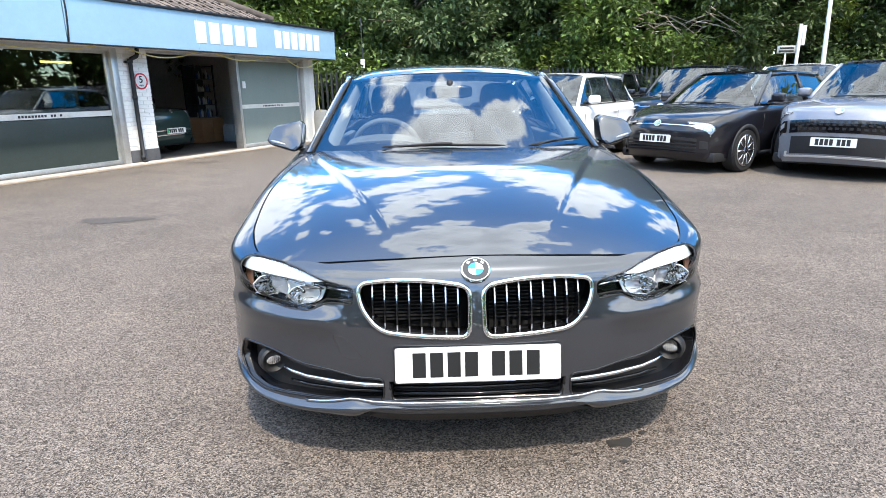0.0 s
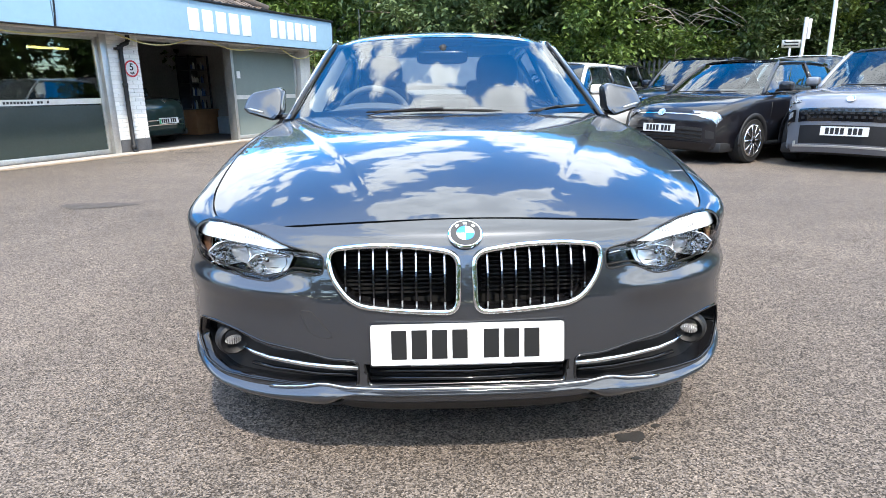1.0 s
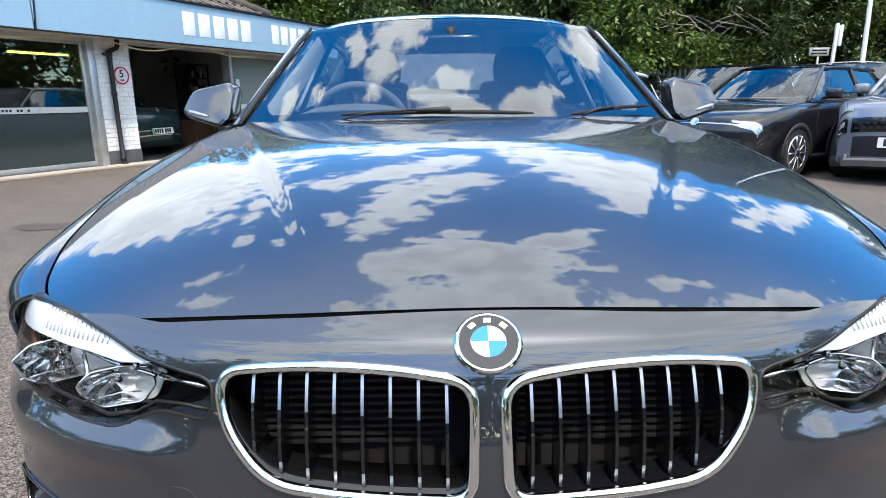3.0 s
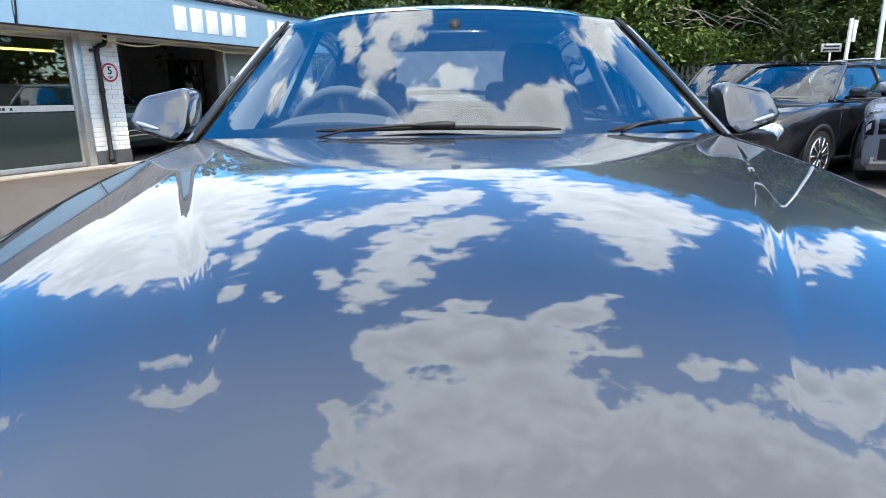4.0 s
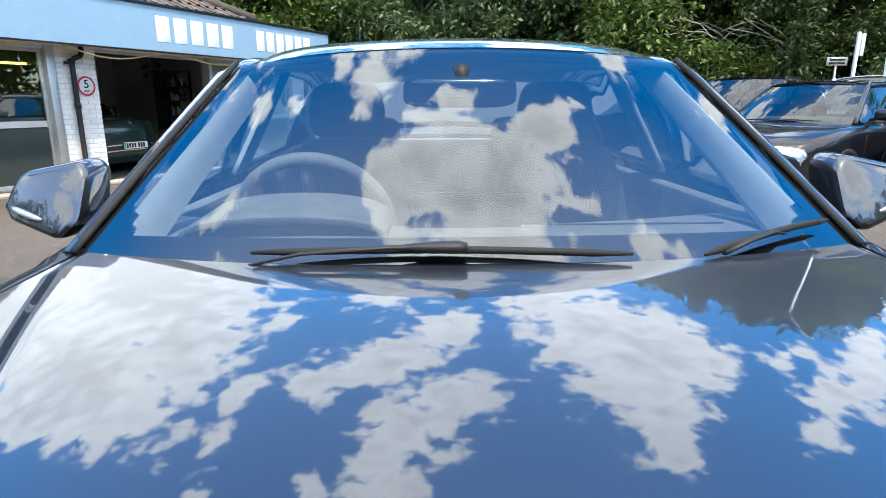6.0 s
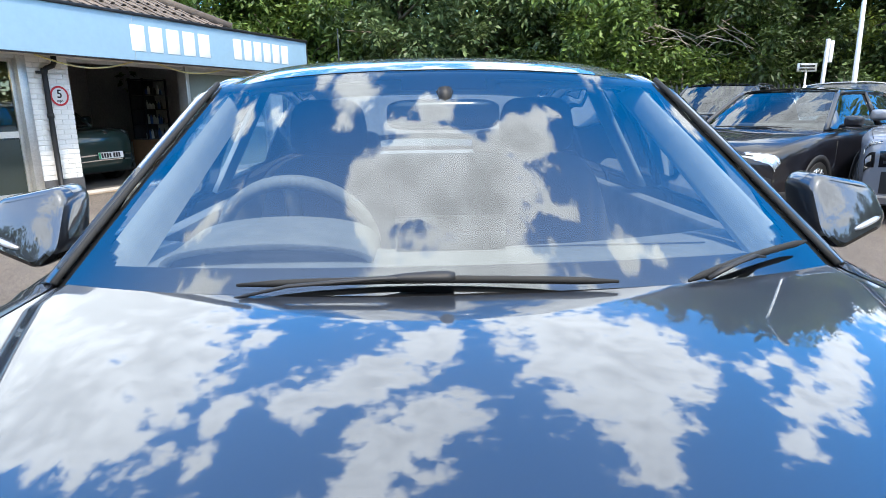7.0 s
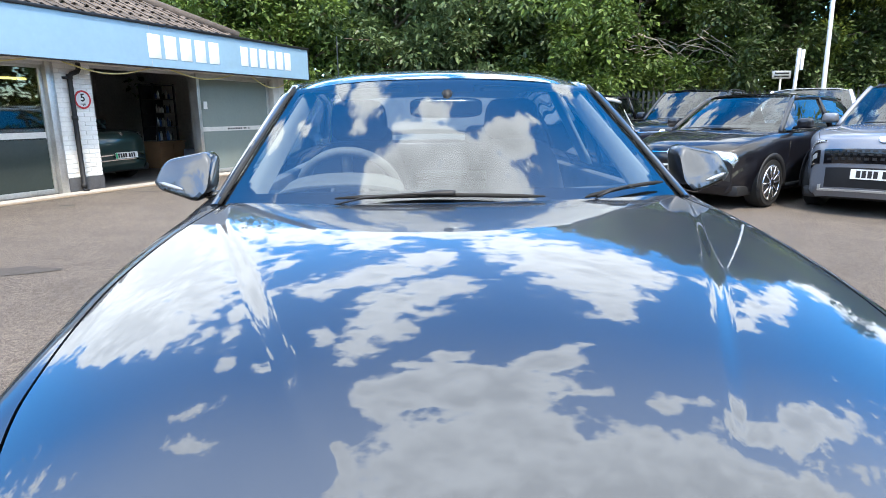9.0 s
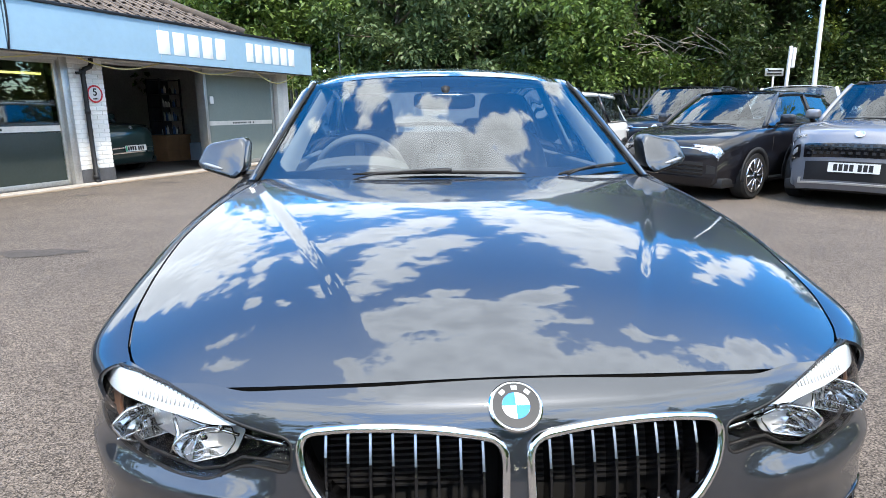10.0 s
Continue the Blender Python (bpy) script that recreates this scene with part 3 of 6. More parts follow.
LAMP_MIRROR = mat("lamp_mirror", (0.88, 0.89, 0.9), 0.09, 1.0)
SLAT_GLINT = mat("satin_edge_glint", (0.42, 0.43, 0.45), 0.28, 1.0)
# added black sheets paint the unlit hollow behind the nose and under the bonnet's edges
CLEAR_STRIP = mat("clear_indicator_strip", (0.36, 0.38, 0.41), 0.15, 0.4, coat=0.6)
DARK_VOID = mat("painted_void_black", (0.004, 0.004, 0.004), 0.9)
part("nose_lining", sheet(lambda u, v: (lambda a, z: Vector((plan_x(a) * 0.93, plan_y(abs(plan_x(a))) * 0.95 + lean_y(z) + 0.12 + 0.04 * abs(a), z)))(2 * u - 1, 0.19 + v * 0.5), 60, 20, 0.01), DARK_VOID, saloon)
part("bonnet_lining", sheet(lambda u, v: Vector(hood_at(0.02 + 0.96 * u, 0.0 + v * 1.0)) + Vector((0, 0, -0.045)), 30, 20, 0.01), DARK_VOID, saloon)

# front lip: a shaped splitter with two upward kinks
lip_top = curve1([(0.0, 0.268), (0.33, 0.266), (0.40, 0.275), (0.46, 0.262), (0.55, 0.252), (0.70, 0.25), (0.80, 0.268), (0.92, 0.30)])
lip_bot = curve1([(0.0, 0.246), (0.31, 0.243), (0.40, 0.215), (0.52, 0.207), (0.68, 0.213), (0.80, 0.232), (0.92, 0.262)])


def lip_at(u, v):
    x = plan_x(2 * u - 1)
    a, b = lip_bot(abs(x)), lip_top(abs(x))
    z = a + (b - a) * v
    kink = math.exp(-((abs(x) - 0.40) / 0.06) ** 2)
    return Vector((x * 1.004, plan_y(abs(x)) + 0.012 - 0.02 * math.sin(math.pi * min(1, v * 1.1 + 0.05)) - 0.012 * kink * (1 - v), z))


lip = part("front_lip", sheet(lip_at, 200, 8, 0.02), PAINT_GREY, bumper)
part("lip_trim", tube([lip_at(u / 100, 0.94) + Vector((0, -0.003, 0)) for u in range(28, 73)], 0.005, 6), SATIN, lip, "thin satin silver strip")
part("undertray", sheet(lambda u, v: (lambda x: Vector((x * 0.98, plan_y(abs(x)) + 0.03 + 0.05 * v, (0.225 - 0.05 * v) if abs(x) < 0.34 else 0.205 - 0.02 * v + 0.04 * max(0, abs(x) - 0.7))))(plan_x(2 * u - 1) * 0.97), 60, 5, 0.01), BLACK_PLASTIC, bumper)

for side in (-1, 1):
    # kidney grille
    kp = mirrored(KIDNEY, side)
    grille = part("kidney_grille", tube(on_face(kp, 0.003), 0.0085, 8, closed=True, up=(0, 1, 0.3)), CHROME, saloon, "chrome-framed kidney grille")
    tunnel = bmesh.new()
    a, b = on_face(kp, 0.0), [p + Vector((0, 0.075, 0)) for p in on_face(kp, 0.0)]
    ra, rb = [tunnel.verts.new(p) for p in a], [tunnel.verts.new(p) for p in b]
    for i in range(len(ra)):
        tunnel.faces.new((ra[i], ra[(i + 1) % len(ra)], rb[(i + 1) % len(ra)], rb[i]))
    part("grille_tunnel", backed(tunnel, 0.003), BLACK_GLOSS, grille)
    # radiator box in the same black, painting the shade deep in the grille
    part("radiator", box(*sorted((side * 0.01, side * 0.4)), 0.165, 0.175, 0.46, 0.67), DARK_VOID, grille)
    for k in range(13):
        z = 0.50 + k * 0.0125
        part("fin", box(*sorted((side * 0.05, side * 0.33)), 0.145, 0.162, z, z + 0.005), BLACK_PLASTIC, grille, smooth=False)
    for k in range(8):
        x = 0.058 + k * 0.0385
        zs = [z for (xa, za), (xb, zb) in zip(KIDNEY, KIDNEY[1:] + KIDNEY[:1]) if (xa - x) * (xb - x) <= 0 and xa != xb for z in [za + (zb - za) * (x - xa) / (xb - xa)]]
        lo, hi = min(zs) + 0.004, max(zs) - 0.004
        bm = bmesh.new()
        rows = []
        for j in range(9):
            z = lo + (hi - lo) * j / 8
            bow = 0.014 * math.sin(math.pi * j / 8) - 0.004
            y = face_at(x, z).y + 0.012 - bow * 0.6
            rows.append([bm.verts.new((side * x + dx, y + dy, z)) for dx, dy in ((-0.0022, 0), (0.0022, 0), (0.0035, 0.012), (0.003, 0.05), (-0.003, 0.05), (-0.0035, 0.012))])
        for j, (r0, r1) in enumerate(zip(rows, rows[1:])):
            for q in range(6):
                f = bm.faces.new((r0[q], r0[(q + 1) % 6], r1[(q + 1) % 6], r1[q]))
                # satin only on the upper and lowest segments, painting the front edge's highlights
                f.material_index = 1 if q == 0 and (j >= 5 or j == 0) else 0
        bm.faces.new(rows[0])
        bm.faces.new(rows[-1])
        bmesh.ops.recalc_face_normals(bm, faces=bm.faces)
        part("slat", bm, [BLACK_GLOSS, SLAT_GLINT], grille, "black slat with satin highlights painted on its front edge")

    # headlamp
    hp = mirrored(HEADLAMP, side)
    hl = part("headlamp", tube(on_face(hp, -0.002), 0.0034, 6, closed=True, up=(0, 1, 0.2)), BLACK_PLASTIC, saloon, "clear headlamp with a milky brow")
    part("lamp_housing", fill([(x * 1.0, z) for x, z in hp], -0.075, 44, 16, 0.003), BLACK_GLOSS, hl)
    wall = bmesh.new()
    ra, rb = [wall.verts.new(p) for p in on_face(hp, -0.002)], [wall.verts.new(p) for p in on_face(hp, -0.078)]
    for i in range(len(ra)):
        wall.faces.new((ra[i], ra[(i + 1) % len(ra)], rb[(i + 1) % len(ra)], rb[i]))
    part("lamp_wall", wall, BLACK_GLOSS, hl)
    brow = mirrored([(0.485, 0.644), (0.56, 0.672), (0.63, 0.690), (0.71, 0.697), (0.792, 0.689), (0.827, 0.664), (0.815, 0.648), (0.70, 0.652), (0.60, 0.648), (0.54, 0.640)], side)
    part("light_guide", fill(rounded(brow, 0.008, 2), -0.008, 60, 12, 0.012), ICE, hl, "milky white ribbed running light")
    for k in range(15):
        x = 0.565 + k * 0.0095
        zt, zb = 0.673 + (x - 0.56) * 0.24 - max(0, x - 0.63) * 0.1, 0.662
        part("rib", tube(on_face([(side * x, zb), (side * (x - 0.004), zt)], -0.006), 0.0012, 5), REFLECTOR, hl)
    for cx, cz, hw, hh in ((0.69, 0.618, 0.068, 0.036), (0.566, 0.600, 0.054, 0.031)):
        c = on_face([(side * cx, cz)], -0.03)[0]
        turn = Matrix.Rotation(radians(-side * (34 if cx > 0.6 else 20)), 4, "Z")
        rim = rounded([(-hw, 0.3 * hh), (-0.8 * hw, -0.55 * hh), (-0.45 * hw, -hh), (0.6 * hw, -hh), (hw, -0.2 * hh), (0.9 * hw, 0.75 * hh), (0.2 * hw, hh), (-0.6 * hw, 0.9 * hh)], 0.006, 2)
        bm = bmesh.new()
        rings = []
        for grow, d in ((1.0, 0.0), (0.94, 0.012), (0.8, 0.028), (0.5, 0.042), (0.22, 0.048)):
            rings.append([bm.verts.new(c + turn @ Vector((side * -x * grow, d + 0.0045 * ((i // 2) % 2) * (0 < d < 0.045), z * grow))) for i, (x, z) in enumerate(rim)])
        for ra, rb in zip(rings, rings[1:]):
            for k in range(len(ra)):
                bm.faces.new((ra[k], ra[(k + 1) % len(ra)], rb[(k + 1) % len(ra)], rb[k]))
        bm.faces.new(rings[-1])
        bmesh.ops.recalc_face_normals(bm, faces=bm.faces)
        part("reflector", bm, LAMP_MIRROR, hl, "faceted bright lamp reflector", smooth=False)
        part("bezel", tube([c + turn @ Vector((side * -x, -0.002, z)) for x, z in rim], 0.0022, 6, closed=True, up=(0, 1, 0)), CHROME, hl)
        bulb = spun([(0.0, 0.001), (0.002, 0.006), (0.012, 0.008), (0.03, 0.008), (0.034, 0.006)], 14, "y")
        for v in bulb.verts:
            v.co = c + turn @ (v.co + Vector((0, 0.012, 0.004)))
        part("bulb", bulb, CHROME, hl)
        for q in (-0.62, 0.35):
            part("facet", tube([c + turn @ Vector((-hw * 0.9, 0.004, q * hh)), c + turn @ Vector((0, 0.02, q * hh * 1.05)), c + turn @ Vector((hw * 0.9, 0.004, q * hh))], 0.0016, 5), CHROME, hl)
    # stepped bright partitions above the reflectors
    for k in range(7):
        x = 0.53 + k * 0.034
        part("partition", tube(on_face([(side * x, 0.628 + 0.012 * min(3, k) / 3), (side * (x + 0.006), 0.642 + 0.010 * min(3, k) / 3)], -0.03), 0.0018 if k % 3 else 0.005, 5), CHROME, hl)
    part("partition", tube(on_face([(side * 0.50, 0.622), (side * 0.58, 0.632), (side * 0.68, 0.645), (side * 0.765, 0.642)], -0.034), 0.003, 6), CHROME, hl)
    part("curl", tube(on_face([(side * 0.624, 0.638), (side * 0.615, 0.615), (side * 0.622, 0.588), (side * 0.632, 0.574)], -0.02), [0.003, 0.004, 0.005, 0.003], 6), SATIN, hl)
    part("inner_bezel", fill(rounded(mirrored([(0.50, 0.628), (0.56, 0.640), (0.64, 0.652), (0.75, 0.652), (0.775, 0.62), (0.76, 0.60), (0.66, 0.588), (0.56, 0.575), (0.52, 0.585)], side), 0.008, 2), -0.06, 30, 14, 0.004), REFLECTOR, hl)
    part("side_reflector", fill(rounded(mirrored([(0.765, 0.658), (0.80, 0.655), (0.812, 0.63), (0.79, 0.60), (0.765, 0.592), (0.775, 0.62)], side), 0.006, 2), -0.02, 16, 12, 0.006), mat("amber_brown_plastic", (0.16, 0.08, 0.045), 0.3, coat=0.6), hl)
    part("lamp_bar", tube(on_face([(side * 0.398, 0.618), (side * 0.43, 0.622), (side * 0.475, 0.628)], -0.012), 0.0045, 6), CHROME, hl)
    part("lamp_bar", tube(on_face([(side * 0.395, 0.588), (side * 0.44, 0.592), (side * 0.48, 0.592), (side * 0.515, 0.574), (side * 0.56, 0.566), (side * 0.68, 0.577), (side * 0.77, 0.594)], -0.012), 0.003, 6), BLACK_PLASTIC, hl)
    lens = part("lens", fill(hp, 0.0015, 60, 22, 0.0), GLASS_LAMP, hl, "clear plastic lens")
    lens.visible_shadow = False

    # lower side intake
    ip = mirrored(INTAKE, side)
    intake = part("side_intake", fill(ip, -0.05, 40, 12, 0.004), BLACK_PLASTIC, bumper, "black lower side intake")
    wall = bmesh.new()
    ra, rb = [wall.verts.new(p) for p in on_face(ip, 0.0)], [wall.verts.new(p) for p in on_face(ip, -0.052)]
    for i in range(len(ra)):
        wall.faces.new((ra[i], ra[(i + 1) % len(ra)], rb[(i + 1) % len(ra)], rb[i]))
    part("intake_wall", backed(wall, 0.002), BLACK_GLOSS, intake)
    part("intake_rim", tube(on_face(ip, 0.001), 0.004, 6, closed=True, up=(0, 1, 0.2)), BLACK_GLOSS, intake)
    part("chrome_bar", tube(on_face([(side * x, z) for x, z in ((0.63, 0.356), (0.60, 0.345), (0.55, 0.335), (0.45, 0.327), (0.36, 0.324), (0.298, 0.326))], 0.004), [0.003, 0.006, 0.007, 0.008, 0.008, 0.007], 8, up=(0, 1, 0)), SATIN, intake, "satin chrome bar")
    part("lower_bar", tube(on_face([(side * x, z) for x, z in ((0.62, 0.305), (0.55, 0.298), (0.42, 0.294), (0.30, 0.298))], -0.012), 0.006, 6), BLACK_GLOSS, intake)
    part("blade", tube(on_face([(side * x, z) for x, z in ((0.66, 0.398), (0.60, 0.383), (0.54, 0.368), (0.45, 0.357))], -0.01), [0.004, 0.011, 0.011, 0.003], 8), PAINT_GREY, intake)
    c = on_face([(side * 0.69, 0.354)], -0.02)[0]
    turn = Matrix.Rotation(radians(-side * 30), 4, "Z")
    fogl = spun([(0.03, 0.02), (0.0, 0.036), (-0.003, 0.039), (0.004, 0.046), (0.03, 0.048)], 32, "y", caps=False)
    for v in fogl.verts:
        v.co = c + turn @ v.co
    fog = part("fog_lamp", fogl, BLACK_PLASTIC, bumper, "small round fog lamp")
    refl = spun([(0.03, 0.004), (0.02, 0.015), (0.006, 0.024)], 28, "y")
    for v in refl.verts:
        v.co = c + turn @ Vector((v.co.x, v.co.y, v.co.z * 0.6))
    part("fog_reflector", refl, REFLECTOR, fog)
    for k in range(7):
        x = (k - 3) * 0.0065
        h = 0.013 * math.sqrt(max(0.05, 1 - (x / 0.031) ** 2))
        part("fog_rib", tube([c + turn @ Vector((x, 0.001, -h)), c + turn @ Vector((x, -0.002, 0)), c + turn @ Vector((x, 0.001, h))], 0.0022, 5), GLASS_LAMP, fog)

# middle intake
mid = part("middle_intake", fill(MID_INTAKE, -0.045, 40, 8, 0.004), BLACK_PLASTIC, bumper, "black lower middle intake")
for k in range(2):
    part("intake_bar", tube(on_face([(-0.27, 0.29 + 0.022 * k), (0, 0.288 + 0.022 * k), (0.27, 0.29 + 0.022 * k)], -0.015), 0.006, 6), BLACK_GLOSS, mid)
wall = bmesh.new()
ra, rb = [wall.verts.new(p) for p in on_face(MID_INTAKE, 0.0)], [wall.verts.new(p) for p in on_face(MID_INTAKE, -0.047)]
for i in range(len(ra)):
    wall.faces.new((ra[i], ra[(i + 1) % len(ra)], rb[(i + 1) % len(ra)], rb[i]))
part("intake_wall", backed(wall, 0.002), BLACK_GLOSS, mid)
# tow-eye cover: a fine groove round a flush flap
tow = rounded([(-0.458, 0.480), (-0.424, 0.478), (-0.366, 0.410), (-0.393, 0.404), (-0.432, 0.417)], 0.01, 4)
part("tow_eye_cover", fill(tow, 0.001, 24, 20, 0.003), PAINT_GREY, bumper)
part("tow_eye_groove", tube(on_face(tow, 0.0), 0.0014, 5, closed=True, up=(0, 1, 0)), BLACK_PLASTIC, bumper)


# number plate with bars in place of its characters
def number_plate(parent, m, bars=(4, 3), green=False):
    p = part("number_plate", slab(rounded([(-0.26, -0.0555), (0.26, -0.0555), (0.26, 0.0555), (-0.26, 0.0555)], 0.008, 4), 0.006), PLATE_WHITE, parent, "white number plate with plain dark bars")
    p.matrix_local = m
    x = -0.205
    for n in bars:
        for _ in range(n):
            part("bar", box(x, x + 0.041, -0.0012, 0.0, -0.0395, 0.0395), INK, p, smooth=False)
            x += 0.0545
        x += 0.03
    if green:
        part("flash", box(-0.256, -0.216, -0.001, 0.0, -0.05, 0.05), mat("green_flash", (0.02, 0.3, 0.12), 0.4), p, smooth=False)
    return p


holder = part("plate_holder", box(-0.265, 0.265, 0.013, 0.03, 0.333, 0.452, 0.003), BLACK_PLASTIC, bumper)
part("plate_note", box(-0.155, 0.12, 0.0105, 0.0125, 0.3355, 0.3425), PLATE_WHITE, holder, "small unreadable white lettering", smooth=False)
pl = number_plate(bumper, pose(0, 0.0035, 0.401, -8.5, 0, 0))

# bonnet badge: a plain roundel in blue and white quarters
bc, bn = face_at(0, 0.682), Vector((0, -math.cos(radians(52)), math.sin(radians(52))))
BT = Matrix.Translation(bc + bn * 0.002) @ bn.to_track_quat("Z", "X").to_matrix().to_4x4()
badge = part("badge", spun([(-0.004, 0.0), (-0.004, 0.041), (0.002, 0.0412), (0.004, 0.039), (0.004, 0.0365), (0.003, 0.036), (0.003, 0.0)], 48, "z"), CHROME, saloon, "blue and white quartered roundel")
badge.matrix_local = BT @ Matrix.Scale(1.14, 4)
ringb = part("ring", spun([(0.0032, 0.0215), (0.0045, 0.0215), (0.0045, 0.0355), (0.0032, 0.0355)], 48, "z", caps=False), mat("dark_enamel", (0.02, 0.02, 0.022), 0.25, coat=0.5), badge)
BLUE_ENAMEL, WHITE_ENAMEL = mat("blue_enamel", (0.02, 0.22, 0.6), 0.25, coat=0.5), mat("white_enamel", (0.82, 0.82, 0.8), 0.25, coat=0.5)
for q in range(4):
    bm = bmesh.new()
    ring = [(0, 0)] + [(0.0212 * math.cos(radians(90 * q + 9 * k)), 0.0212 * math.sin(radians(90 * q + 9 * k))) for k in range(11)]
    lo, hi = [bm.verts.new((x, y, 0.003)) for x, y in ring], [bm.verts.new((x, y, 0.0046)) for x, y in ring]
    bm.faces.new(hi)
    for i in range(len(ring)):
        bm.faces.new((lo[i], lo[(i + 1) % len(ring)], hi[(i + 1) % len(ring)], hi[i]))
    part("quarter", bm, BLUE_ENAMEL if q % 2 == 0 else WHITE_ENAMEL, badge, smooth=False)
for a in (-42, 0, 42):
    bm = box(-0.0032, 0.0032, -0.0045, 0.0045, 0.0045, 0.0052)
    m = Matrix.Rotation(radians(a), 4, "Z") @ Matrix.Translation((0.0287, 0, 0))
    bm.transform(m)
    part("mark", bm, WHITE_ENAMEL, badge, smooth=False)

# ---- saloon: sides ----
gap_x = curve1([(0.3, 0.732), (0.36, 0.761), (0.5, 0.793), (0.8, 0.806), (1.0, 0.789), (1.2, 0.758), (1.38, 0.726), (1.48, 0.755), (1.7, 0.80), (2.5, 0.815), (3.5, 0.80), (4.3, 0.74), (4.62, 0.66)])
gap_z = curve1([(y, hood_z(hood_edge(y), y) - 0.001) for y in (0.3, 0.36, 0.5, 0.65, 0.8, 1.0, 1.2, 1.38)] + [(1.55, 0.937), (2.0, 0.948), (3.0, 0.972), (4.0, 1.0), (4.62, 0.99)])
side_x = curve1([(0.3, 0.80), (0.36, 0.842), (0.42, 0.866), (0.52, 0.885), (0.66, 0.904), (0.85, 0.912), (1.3, 0.905), (2.0, 0.898), (3.0, 0.898), (3.7, 0.905), (4.2, 0.86), (4.62, 0.72)])
side_low = curve1([(0.3, 0.6), (0.36, 0.5), (0.6, 0.3), (0.8, 0.25), (1.2, 0.2), (3.5, 0.2), (4.2, 0.28), (4.62, 0.35)])


def flank(side, y, w):
    gx, gz, sx, zl = gap_x(y), gap_z(y), side_x(y), side_low(y)
    f = smooth01((y - 0.36) / 0.4)
    zs = gz - 0.05 - 0.12 * f
    if w < 0.4:
        t = w / 0.4
        x = (1 - t) ** 2 * gx + 2 * t * (1 - t) * (gx + (sx - gx) * (1 - 0.08 * f)) + t * t * sx
        z = (1 - t) ** 2 * gz + 2 * t * (1 - t) * (gz - 0.004 - 0.024 * f) + t * t * zs
    else:
        t = (w - 0.4) / 0.6
        x, z = sx - 0.004 * math.sin(math.pi * t) - 0.03 * t**3, zs + (zl - zs) * t
    return Vector((side * x, y, z))


def wheel_cut(y, z, ys=(0.80, 3.61), r=0.345):
    return any((y - a) ** 2 + (z - 0.32) ** 2 < r * r for a in ys)


def side_piece(side, y0, y1, ny, nw=44):
    bm = bmesh.new()
    g = [[flank(side, y0 + (y1 - y0) * i / ny, j / nw) for i in range(ny + 1)] for j in range(nw + 1)]
    for row in g:
        for p in row:
            for a in (0.80, 3.61):
                d = Vector((p.y - a, p.z - 0.32))
                if abs(d.length - 0.345) < 0.012:
                    q = d.normalized() * 0.345
                    p.y, p.z = a + q.x, 0.32 + q.y
    v = [[bm.verts.new(p) for p in row] for row in g]
    for j in range(nw):
        for i in range(ny):
            c = (g[j][i] + g[j + 1][i + 1]) / 2
            if not wheel_cut(c.y, c.z):
                q = (v[j][i], v[j][i + 1], v[j + 1][i + 1], v[j + 1][i])
                bm.faces.new(q if side < 0 else tuple(reversed(q)))
    bmesh.ops.delete(bm, geom=[x for x in bm.verts if not x.link_faces], context="VERTS")
    bmesh.ops.recalc_face_normals(bm, faces=bm.faces)
    bm.normal_update()
    f = max(bm.faces, key=lambda q: side * q.calc_center_median().x)
    if f.normal.x * side < 0:
        bmesh.ops.reverse_faces(bm, faces=bm.faces)
    return backed(bm, 0.008)


for side in (-1, 1):
    part("front_wing", side_piece(side, 0.302, 1.44, 84), PAINT_GREY, saloon)
    part("front_door", side_piece(side, 1.446, 2.50, 24), PAINT_GREY, saloon)
    part("rear_door", side_piece(side, 2.506, 3.25, 18), PAINT_GREY, saloon)
    part("rear_wing", side_piece(side, 3.256, 4.62, 40), PAINT_GREY, saloon)
    for yw in (0.80, 3.61):
        sx = side * 0.79
        wheel = part("wheel", spun([(-0.105, 0.22), (-0.11, 0.29), (-0.09, 0.316), (0, 0.32), (0.09, 0.316), (0.11, 0.29), (0.105, 0.22)], 40, "x", at=(sx, yw, 0.32)), RUBBER, saloon, "black tyre")
        part("rim", spun([(-0.1 * side, 0.22), (0.09 * side, 0.222), (0.1 * side, 0.215), (0.06 * side, 0.19), (0.04 * side, 0.06), (0.05 * side, 0.0)], 30, "x", at=(sx, yw, 0.32)), SATIN, wheel)
        part("arch_liner", spun([(-0.3 * side, 0.3), (-0.3 * side, 0.352), (0.085 * side, 0.352), (0.085 * side, 0.346)], 40, "x", at=(sx, yw, 0.32)), BLACK_PLASTIC, saloon)
part("underbody", box(-0.72, 0.72, 0.35, 4.4, 0.17, 0.26, 0.02), BLACK_PLASTIC, saloon)
part("tail", sheet(lambda u, v: (lambda a, z: Vector((a * 0.70, 4.60 + 0.05 * (1 - a * a) - 0.3 * max(0, abs(a) - 0.8), z)))(2 * u - 1, 0.3 + 0.69 * v), 24, 10, 0.01), PAINT_GREY, saloon)
part("boot_lid", sheet(lambda u, v: (lambda a: Vector((a * (0.78 - 0.1 * v), 4.0 + 0.63 * v, 1.02 - 0.015 * v - 0.03 * a * a)))(2 * u - 1), 20, 10, 0.01), PAINT_GREY, saloon)

# cowl under the bonnet's rear edge
part("cowl", sheet(lambda u, v: (lambda a: Vector((a * 0.715, 1.155 + 0.2 * abs(a) ** 2.2 + 0.09 * v, 0.925 + 0.012 * v - 0.03 * a * a)))(2 * u - 1), 40, 4, 0.01), BLACK_PLASTIC, saloon)

# ---- saloon: glasshouse ----
ws_lo = lambda a: Vector((a * 0.72, 1.232 + 0.17 * abs(a) ** 2.2, 0.952 - 0.022 * a * a))
